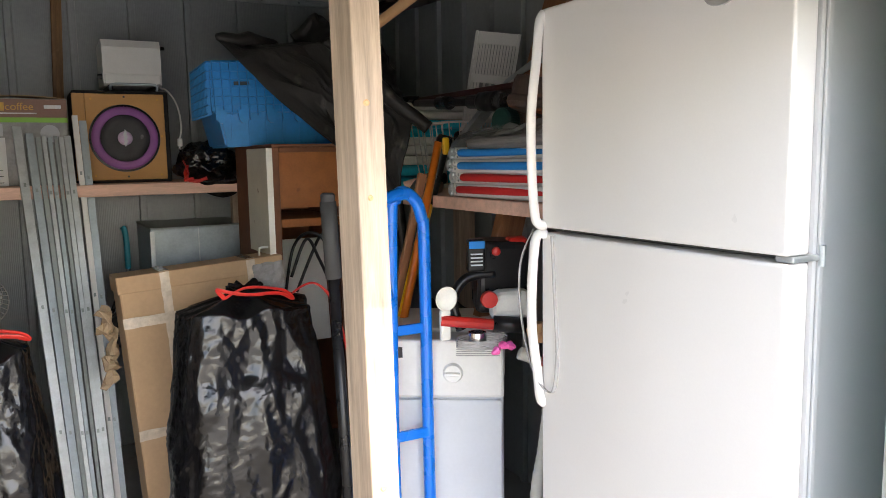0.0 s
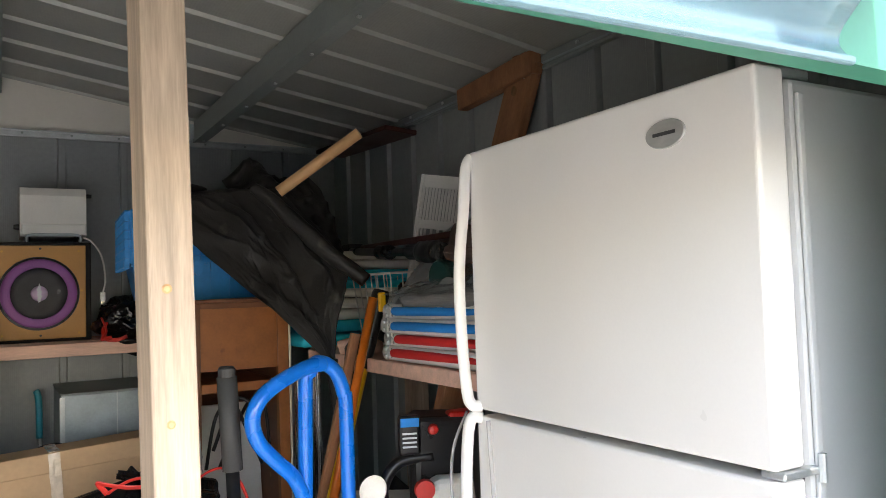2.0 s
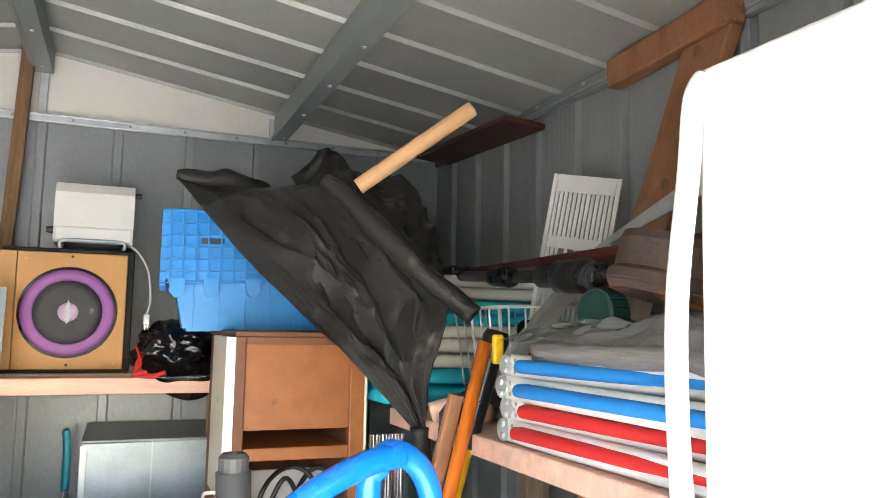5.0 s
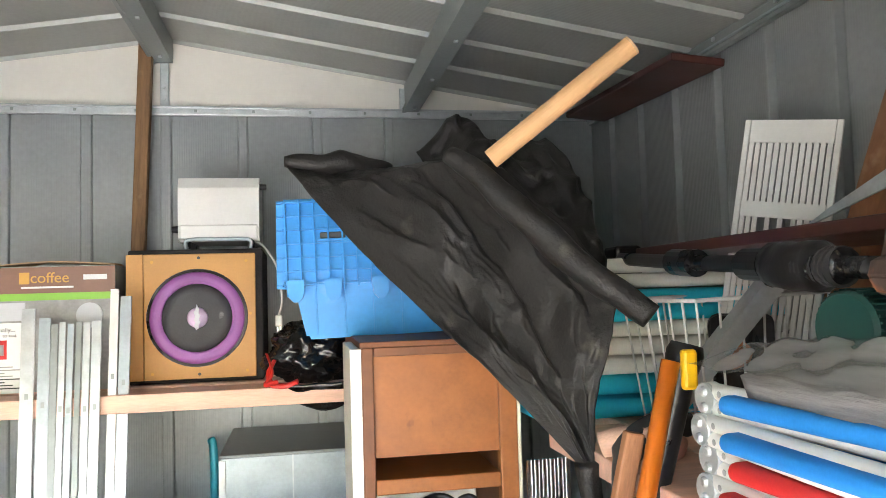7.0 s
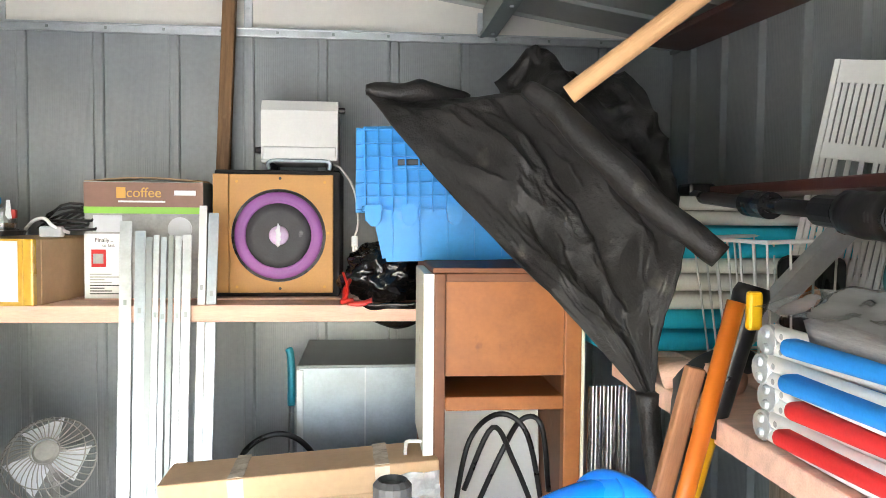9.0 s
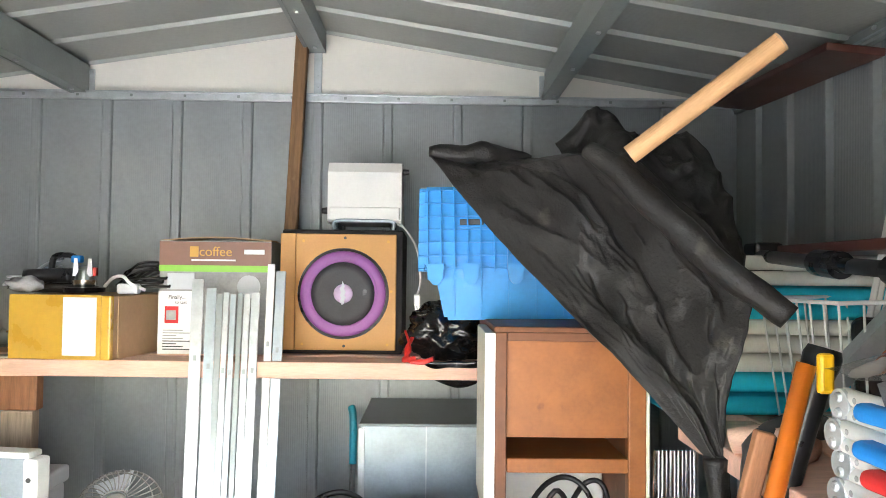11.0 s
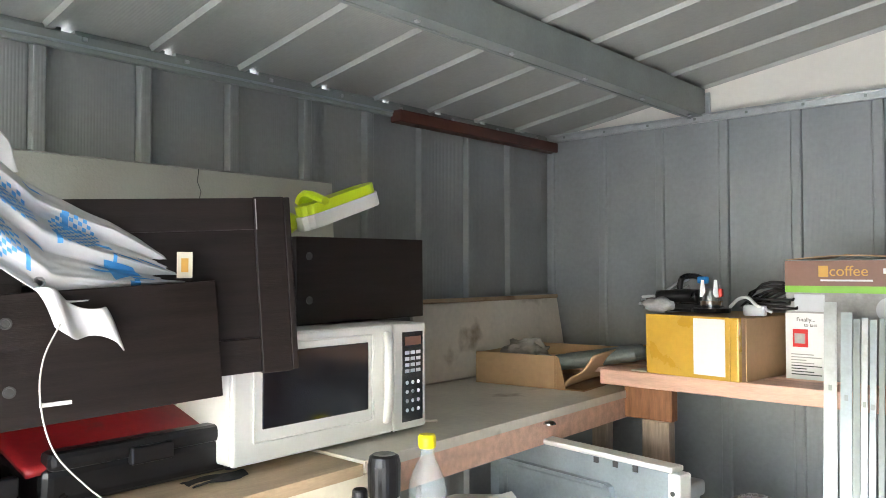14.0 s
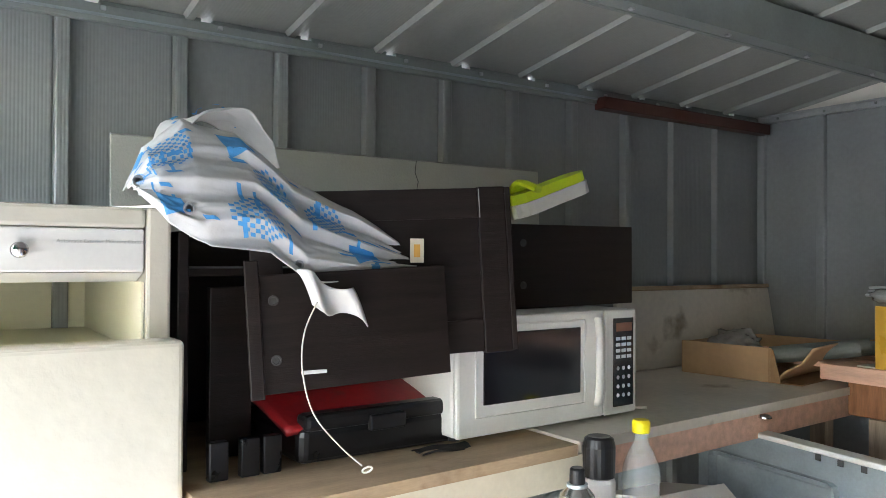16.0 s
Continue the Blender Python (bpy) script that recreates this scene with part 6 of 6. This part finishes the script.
# lime slipper sole on the drawer
sl = thing("lime_sander_pad", "white and lime green plastic sole on the drawer", "plastic tool", (-1.06, 2.775, 1.652), 0, 19, 0)
def outline(k, s):
    pts = []
    for i in range(28):
        a = 2 * math.pi * i / 28
        pts.append((0.115 + 0.125 * math.cos(a) * s, (0.042 + 0.012 * math.cos(a * 2)) * math.sin(a) * s))
    return pts
part("sole", prism([(b, a) for a, b in outline(0, 1.0)], 0.0, 0.032), WHITEP, sl)
part("cover", prism([(b, a) for a, b in outline(0, 0.95)], 0.0325, 0.056), LIME, sl)
part("strap", tube(curve([(-0.04, 0.05, 0.055), (0.0, 0.04, 0.075), (0.04, 0.05, 0.055)], 6), 0.012, 8, sq=(1.8, 0.8)), LIME, sl)
solo("knit_pad", shake(lathe([(0.03, 0), (0.04, 0.01), (0.04, 0.04), (0.02, 0.05)], 16), 0.004, 30), LIME, "lime green plastic knob behind the drawer front", "knob", m=pose(-1.10, 2.735, 1.645))
cd = solo("playing_card", bx((-0.001, -0.013, 0), (0.001, 0.013, 0.045), 0.0005), CABDOOR, "small yellowed picture card tucked behind the drawer", "card", m=pose(-0.862, 2.368, 1.548, 0, 0, -18))
part("card_print", bx((0.0012, -0.006, 0.010), (0.0016, 0.006, 0.034)), GOLD, cd)

# ---- printed curtain bundle ----
def curtain():
    t = thing("printed_curtain", "crumpled white curtain with blue geometric print", "curtain", (0.078, -0.03, 0))
    top = [(-1.07, 1.905, 1.665), (-1.03, 1.925, 1.735), (-1.02, 1.985, 1.785), (-1.02, 2.075, 1.775), (-1.01, 2.165, 1.705), (-1.00, 2.29, 1.645), (-0.99, 2.435, 1.555)]
    bot = [(-0.955, 1.905, 1.655), (-0.935, 1.945, 1.61), (-0.93, 2.01, 1.575), (-0.93, 2.11, 1.565), (-0.935, 2.185, 1.515), (-0.945, 2.29, 1.515), (-0.96, 2.405, 1.535)]

    def f(u, v):
        a, b = lerp(top, u), lerp(bot, u)
        p = a.lerp(b, v)
        bulge = 0.030 * math.sin(v * math.pi) * math.sin(min(1, u + 0.2) * math.pi)
        w = v * 3.1 + 0.35 * noise.noise(Vector((u * 2.2, v * 2, 8.1))) + 0.25 * u
        w -= math.floor(w)
        ridge = (w / 0.72 if w < 0.72 else (1 - w) / 0.28) - 0.5
        fold = 0.034 * ridge * (0.35 + 0.65 * u) * min(1, (1.05 - u) * 5) + 0.014 * noise.noise(Vector((u * 5, v * 4, 4.2))) + 0.008 * (0.4 - abs(noise.noise(Vector((u * 9 + v * 5, v * 12, 1.7)))))
        return p + Vector((0.85, -0.15, 0.35)) * (bulge + fold)
    part("cloth", sheet(f, 90, 80, 0.002), CLOTHW, t, smooth=True)

    def hood(u, v):
        a = math.pi * (0.05 + 0.95 * u)
        c = Vector((-1.13, 2.045 + 0.025 * v, 1.715))
        r = 0.092 + 0.012 * noise.noise(Vector((u * 6, v * 4, 9)))
        return c + Vector((0.13 * v - 0.02, -math.cos(a) * r, math.sin(a) * r * 1.05))
    part("hood_fold", shake(sheet(hood, 30, 14, 0.002), 0.007, 12), CLOTHW, t, smooth=True)

    def hood_mark(u0, v0, du, dv):
        return sheet(lambda u, v: hood(u0 + du * u, v0 + dv * v) + Vector((0.003, -0.003, 0.006)), 6, 6)
    for i in range(12):
        part("line_print", hood_mark(0.10 + 0.07 * i, 0.3 + 0.3 * (i % 2), 0.045 if i % 3 else 0.012, 0.06 if i % 3 else 0.3), CLOTHB, t)

    def flap(u, v):
        p = Vector((-0.925, 2.15, 1.535)).lerp(Vector((-0.915, 2.25, 1.50)), u)
        return p + Vector((0.012 * math.sin(u * 9), 0.03 * v, -0.06 * v + 0.008 * math.sin(u * 7 + v * 3)))
    part("flap", sheet(flap, 20, 14, 0.002), CLOTHW, t, smooth=True)

    # printed motifs follow the cloth
    def motif(us, vs, k, dots=False):
        u0, u1 = us
        v0, v1 = vs
        off = Vector((0.85, -0.15, 0.35)).normalized() * 0.0025
        if dots:
            bm = bmesh.new()
            for i in range(k):
                for j in range(k):
                    if (i + j) % 2:
                        continue
                    du, dv = (u1 - u0) / k, (v1 - v0) / k
                    q = [(u0 + i * du, v0 + j * dv), (u0 + (i + 0.9) * du, v0 + j * dv), (u0 + (i + 0.9) * du, v0 + (j + 0.9) * dv), (u0 + i * du, v0 + (j + 0.9) * dv)]
                    if ((i + 0.5) / k - 0.5) ** 2 + ((j + 0.5) / k - 0.5) ** 2 > 0.27:
                        continue
                    bm.faces.new([bm.verts.new(f(a, b) + off) for a, b in q])
            return bm
        return sheet(lambda u, v: f(u0 + (u1 - u0) * (u + 0.25 * v), v0 + (v1 - v0) * v * (1 - 0.6 * u * k)) + off, 10, 10)
    for us, vs in (((0.16, 0.34), (0.12, 0.42)), ((0.40, 0.58), (0.62, 0.9)), ((0.52, 0.66), (0.25, 0.5)), ((0.70, 0.80), (0.2, 0.5)), ((0.02, 0.10), (0.3, 0.6))):
        part("dotted_print", motif(us, vs, 12, True), CLOTHB, t)
    for us, vs, k in (((0.12, 0.24), (0.72, 0.97), 1), ((0.42, 0.52), (0.10, 0.30), 1), ((0.06, 0.14), (0.02, 0.2), 1), ((0.80, 0.88), (0.55, 0.8), 1)):
        part("solid_print", motif(us, vs, k), CLOTHB, t)
    rnd = random.Random(11)
    for i in range(44):
        u, v = rnd.uniform(0.05, 0.9), rnd.uniform(0.05, 0.92)
        part("line_print", motif((u, u + 0.05), (v, v + 0.03), 0.2) if i % 2 else motif((u, u + 0.012), (v, v + 0.13), 0.1), CLOTHB, t)
    for u, v in ((0.26, 0.80), (0.05, 0.5), (0.62, 0.90)):
        p = f(u, v)
        g = part("eyelet", lathe([(0.0055, 0.0), (0.006, 0.003), (0.009, 0.003), (0.0095, 0.0)], 18, 'X'), GALV, t)
        g.matrix_basis = Matrix.Translation(p + Vector((0.003, 0, 0.001)))
    return t


curtain()
pl = thing("hanging_cord", "thin pale cord hanging from the curtain", "cord", (0.108, -0.035, 0.012))
part("cord", tube(curve([(-0.935, 2.185, 1.47), (-0.93, 2.16, 1.42), (-0.925, 2.155, 1.36), (-0.915, 2.17, 1.29), (-0.90, 2.21, 1.235), (-0.885, 2.245, 1.20)], 8), 0.0014, 6), HOSE, pl, smooth=True)
part("loop", tube([(-0.882 + 0.004 * math.cos(a * 0.6), 2.253 + 0.009 * math.sin(a * 0.6), 1.193 + 0.006 * math.cos(a * 0.6)) for a in range(10)], 0.0018, 6, closed=True), OFFW, pl)
part("tag", bx((-0.93, 2.155, 1.352), (-0.926, 2.20, 1.358), 0.001), PAPER, pl)

# ---- open carton on the worktop ----
def open_carton():
    t = thing("open_carton", "open shallow cardboard carton holding grey pipes", "carton", (-1.03, 3.76, 1.1845), 8)
    part("base", bx((-0.27, -0.02, 0), (0.10, 0.33, 0.004)), CARDD, t)
    part("front_wall", bx((-0.29, -0.024, 0.0), (0.01, -0.0205, 0.105), 0.001), CARD, t)
    part("rear_wall", bx((-0.29, 0.331, 0.0), (0.10, 0.335, 0.11), 0.001), CARD, t)
    part("left_wall", bx((-0.294, -0.0195, 0.0), (-0.2905, 0.33, 0.10), 0.001), CARD, t)
    fl = part("flap", sheet(lambda u, v: Vector((0.02 + 0.11 * u + 0.06 * v, -0.02 + 0.34 * v, 0.004 + 0.105 * u + 0.02 * v + 0.008 * math.sin(u * 7 + v * 3))), 14, 14, 0.004), CARD, t, smooth=True)
    part("corner_tear", prism([(0.0, 0.0), (0.04, 0.0), (0.015, 0.10), (0.0, 0.105)], -0.024, -0.020, 'Y'), CARDD, t)
    return t


open_carton()
for k, (y, r, z) in enumerate(((3.80, 0.026, 1.26), (3.86, 0.022, 1.265), (3.92, 0.022, 1.255))):
    p = solo("grey_pipe", lathe([(r, 0), (r, 0.25), (r * 0.85, 0.25), (r * 0.85, 0.005)], 20), PIPEG, "dull grey pipe lying in the open carton", "pipe", m=pose(-1.06, y, z, -8, 82, 24), group="grey pipes")
solo("clear_bag", shake(blob(0.09, 0.07, 0.05, 0.3, 2.5, 1.0, 4, -0.3), 0.01, 30), FILM, "crumpled clear plastic bag in the open carton", "plastic bag", m=pose(-1.22, 3.86, 1.275), smooth=True)
solo("paper_offcut", shake(sheet(lambda u, v: Vector((-0.80 + 0.16 * u, 3.82 + 0.16 * v, 1.2575 + 0.003 * u)), 6, 6, 0.01), 0.003, 12), TOPW, "thin pale board under the taped carton", "board")

# ---- tools on top of the yellow carton ----
def tool_pile():
    g = thing("angle_grinder", "black angle grinder with silver gear head", "power tool", (-0.63, 3.93, 1.4315), 8)
    part("handle", tube(curve([(-0.13, 0.0, 0.045), (-0.05, 0.0, 0.05), (0.0, -0.01, 0.05)], 5), 0.022, 12), BLACKP, g, smooth=True)
    hd = part("gear_head", lathe([(0.0, 0.0), (0.03, 0.0), (0.034, 0.02), (0.026, 0.05), (0.014, 0.06), (0, 0.062)], 20), CHROME, g)
    hd.matrix_basis = pose(0.035, -0.01, 0.018)
    part("guard", lathe([(0.055, 0.0), (0.058, 0.012), (0.05, 0.014), (0.02, 0.012)], 24), BLACKP, g).matrix_basis = pose(0.035, -0.01, 0.004)
    for dx in (-0.018, 0.02):
        part("bracket", prism([(dx - 0.008, 0.05), (dx + 0.008, 0.05), (dx + 0.004, 0.10), (dx - 0.004, 0.10)], -0.035, -0.031, 'Y'), PAPER, g).matrix_basis = pose(0.035, 0, 0)
    part("switch", bx((0.055, -0.03, 0.05), (0.072, -0.01, 0.075), 0.003), REDP, g)
    b = thing("jigsaw", "black power tool with blue handle", "power tool", (-0.70, 4.0, 1.4315), -10)
    part("base", bx((-0.08, -0.05, 0.0), (0.12, 0.02, 0.02), 0.006), BLACKP, b)
    part("body", bx((-0.05, -0.03, 0.02), (0.08, 0.02, 0.07), 0.012), BLACKP, b)
    part("handle", tube(curve([(-0.03, 0, 0.06), (-0.02, 0, 0.105), (0.03, 0, 0.11), (0.06, 0, 0.095)], 5), 0.009, 8), BLACKP, b)
    part("blue_cap", bx((0.04, -0.012, 0.088), (0.07, 0.012, 0.11), 0.005), CHBLUE, b)
    part("rails", tube([(-0.10, -0.06, 0.02), (0.14, -0.07, 0.016)], 0.008, 8), DKGREY, b)
    for k in range(3):
        c = thing("power_cable", "coiled %s power cable on the taped carton" % ("black" if k < 2 else "pale grey"), "cable", (-0.44 + 0.0 * k if k < 2 else -0.80, 3.98 + 0.03 * k, 1.44), 20 * k)
        pts = [(0.07 * math.cos(i * 0.42) * (1 + 0.2 * math.sin(i)), 0.04 * math.sin(i * 0.42), 0.012 + 0.012 * (i // 15) + 0.05 * max(0, math.sin(i * 0.42 + k)) ) for i in range(46)]
        part("coil", tube(pts, 0.0042, 6), BLACKP if k < 2 else BTN, c, smooth=True)
    w = thing("white_cable", "white cable with grey plug", "cable", (-0.53, 3.92, 1.4315))
    part("lead", tube(curve([(-0.02, 0.04, 0.02), (0.02, 0.0, 0.045), (0.06, -0.03, 0.05), (0.09, -0.05, 0.03), (0.12, -0.02, 0.012)], 6), 0.005, 8), PAPER, w, smooth=True)
    part("plug", bx((0.05, -0.05, 0.0), (0.11, -0.02, 0.03), 0.006), BTN, w)
    # crumpled clear lid, modelled as a small film blob
    solo("clear_plastic_lid", shake(blob(0.05, 0.03, 0.025, 0.3, 3, 2.0, 3), 0.006, 30), FILM, "small clear plastic lid among the tools", "tub", m=pose(-0.735, 3.87, 1.455), smooth=True)


tool_pile()

# ---- appliances and bottles below the worktop ----
mp = thing("appliance_panel", "grey painted sheet metal appliance back panel", "metal panel", (-0.44, 3.40, 0), -8)
part("sheet", bx((-0.66, 0.0, 0.50), (-0.035, 0.010, 1.085), 0.006), GALVD, mp)
part("top_flange", shake(bx((-0.66, -0.02, 1.0855), (-0.02, 0.03, 1.10), 0.004), 0.003, 6), WHITEP, mp)
part("side_flange", bx((-0.034, -0.02, 0.50), (0.0, 0.03, 1.085), 0.006), WHITEP, mp, "white folded side with screw holes")
part("recess", bx((-0.60, -0.004, 0.62), (-0.20, -0.0005, 1.02), 0.02), GALVD, mp)
for z in (0.72, 0.86, 0.95, 1.04):
    part("screw_hole", lathe([(0.006, -0.002), (0.005, 0.001)], 10, 'Y'), INK, mp).matrix_basis = pose(-0.018, -0.0205, z)
for i in range(2):
    part("vent_slot", bx((-0.16, -0.003, 0.93 - 0.025 * i), (-0.07, -0.0005, 0.938 - 0.025 * i), 0.001), INK, mp)
for i in range(3):
    part("clip", bx((-0.25 + 0.06 * i, -0.022, 1.07), (-0.235 + 0.06 * i, -0.0205, 1.085)), INK, mp)
part("stand", bx((-0.66, 0.012, 0.0), (0.0, 0.24, 0.499)), GALVD, mp)
gu = thing("grey_washer", "pale grey plastic appliance top with round opening", "appliance", (0, 0, 0))
part("body", bx((-0.86, 3.64, 0.0), (-0.57, 3.79, 0.93), 0.01), BTN, gu)
part("top", bx((-0.865, 3.60, 0.9305), (-0.56, 3.795, 0.975), 0.01, 3), BTN, gu)
part("opening", lathe([(0.06, 0.0), (0.055, 0.003), (0.05, 0.001), (0.0, 0.0005)], 24), INK, gu).matrix_basis = pose(-0.65, 3.69, 0.9755)
def fan():
    f = thing("desk_fan", "grey pedestal fan with ribbed wire guard, tilted upward", "fan", (-0.43, 3.80, 0.0))
    head = Matrix.Translation((0, 0, 0.845)) @ Euler((radians(-38), radians(12), 0)).to_matrix().to_4x4()
    R0, D0 = 0.115, 0.065

    def dome(a, k):
        r = R0 * math.sin(k * math.pi / 2)
        return (r * math.cos(a), -D0 * math.cos(k * math.pi / 2), r * math.sin(a))
    for i in range(36):
        a = 2 * math.pi * i / 36
        part("rib", tube([dome(a + 0.35 * k / 6, 0.2 + 0.8 * k / 6) for k in range(7)], 0.0016, 5), FANG, f).matrix_basis = head
    for k in (0.2, 0.6, 1.0):
        part("ring", tube([dome(2 * math.pi * i / 40, k) for i in range(40)], 0.003 if k == 1.0 else 0.002, 6, closed=True), FANG, f).matrix_basis = head
    part("hub", lathe([(0.0, -0.064), (0.026, -0.062), (0.032, -0.055), (0.032, -0.05), (0.0, -0.05)], 24, 'Y'), FANG, f).matrix_basis = head
    for i in range(3):
        bl = sheet(lambda u, v: Vector((0.02 + 0.07 * u, -0.02 + 0.03 * (v - 0.5), (v - 0.5) * (0.05 + 0.06 * u))), 8, 6, 0.002)
        part("blade", bl, BTN, f).matrix_basis = head @ Matrix.Rotation(2 * math.pi * i / 3, 4, 'Y')
    part("motor", lathe([(0.0, 0.0), (0.04, 0.004), (0.048, 0.03), (0.04, 0.08), (0.0, 0.09)], 24, 'Y'), FANG, f).matrix_basis = head
    part("pole", tube([(0, 0.03, 0.03), (0, 0.03, 0.82)], 0.013, 12), FANG, f)
    part("base", lathe([(0.0, 0.0), (0.14, 0.0), (0.14, 0.012), (0.05, 0.03), (0.0, 0.032)], 32), FANG, f)
    return f


fan()
wp = thing("plastic_tray", "grey-white angular plastic tray under the worktop", "tray", (-0.80, 3.10, 0.0), -5)
part("lid", prism([(-0.26, 0.80), (0.06, 0.80), (0.08, 0.90), (-0.02, 0.975), (-0.055, 1.0), (-0.09, 0.985), (-0.26, 0.95)], -0.05, 0.16, 'Y'), WHITEP, wp)
part("tub", bx((-0.28, -0.06, 0.0), (0.09, 0.18, 0.80), 0.01), FRIDGES, wp)
bxs = thing("bottle_carton", "open cardboard carton holding cans and a bottle", "carton", (-0.66, 2.74, 0), 0)
part("carton", bx((-0.12, -0.16, 0.0), (0.10, 0.19, 0.915), 0.004), CARD, bxs)
part("flap", shake(sheet(lambda u, v: Vector((0.04 + 0.10 * u, 0.14 + 0.07 * v, 0.93 + 0.10 * u)), 8, 6, 0.004), 0.006, 14), CARD, bxs)
bt = thing("cleaner_bottle", "clear plastic bottle with yellow cap and label", "bottle", (-0.735, 2.84, 0.916))
part("bottle", lathe([(0.0, 0.0), (0.035, 0.002), (0.038, 0.02), (0.036, 0.10), (0.039, 0.12), (0.037, 0.135), (0.039, 0.15), (0.037, 0.165), (0.040, 0.185), (0.037, 0.215), (0.025, 0.245), (0.015, 0.262), (0.014, 0.28), (0.013, 0.281), (0.0, 0.2815)], 32), BOTTLE, bt, smooth=True)
part("cap", lathe([(0.0175, 0.2825), (0.0185, 0.286), (0.0185, 0.304), (0.016, 0.309), (0.0, 0.31)], 28), YELCAP, bt, "bright yellow screw cap")
lbm = part("bottle_label", lathe([(0.0385, 0.04), (0.0392, 0.042), (0.0392, 0.115), (0.0385, 0.117)], 32), YELCAP, bt, "yellow and blue wrapped label", smooth=True)
part("label_band", lathe([(0.0396, 0.085), (0.0398, 0.09), (0.0398, 0.11), (0.0396, 0.113)], 32), CHBLUE, lbm, smooth=True)
part("liquid", lathe([(0.0, 0.004), (0.033, 0.006), (0.034, 0.08), (0.0, 0.081)], 24), YELCAP, bt)
for (x, y, h, r, cap, body, lab) in ((-0.752, 2.735, 0.285, 0.033, BLACKP, BLACKP, "spray can with a wide black cap"), (-0.70, 2.625, 0.25, 0.036, BLACKP, CHROME, "silver spray can with small black nozzle cap")):
    c = thing("spray_can", lab, "spray can", (x, y, 0.916))
    if body is BLACKP:
        part("body", lathe([(0.0, 0), (r - 0.002, 0.0), (r, 0.01), (r, h - 0.09), (r - 0.003, h - 0.082), (0, h - 0.081)], 28), WHITEP, c, smooth=False)
        part("cap", lathe([(r - 0.001, h - 0.08), (r, h - 0.02), (r - 0.004, h - 0.004), (r - 0.010, h), (0, h - 0.003)], 28), BLACKP, c)
        part("label_band", lathe([(r + 0.0004, 0.06), (r + 0.0006, 0.065), (r + 0.0006, 0.12), (r + 0.0004, 0.125)], 28), INK, c)
    else:
        part("body", lathe([(0.0, 0), (r - 0.002, 0.0), (r, 0.01), (r, h - 0.07), (r - 0.004, h - 0.05), (r * 0.5, h - 0.035), (0, h - 0.035)], 28), CHROME, c, smooth=False)
        part("collar", lathe([(r * 0.55, h - 0.036), (r * 0.55, h - 0.03), (r * 0.4, h - 0.029)], 24), GALV, c)
        part("cap", lathe([(r * 0.42, h - 0.03), (r * 0.40, h - 0.004), (r * 0.32, h), (0, h)], 20), BLACKP, c)
        part("label_band", lathe([(r + 0.0004, 0.04), (r + 0.0006, 0.045), (r + 0.0006, 0.16), (r + 0.0004, 0.165)], 28), YELLOW, c)
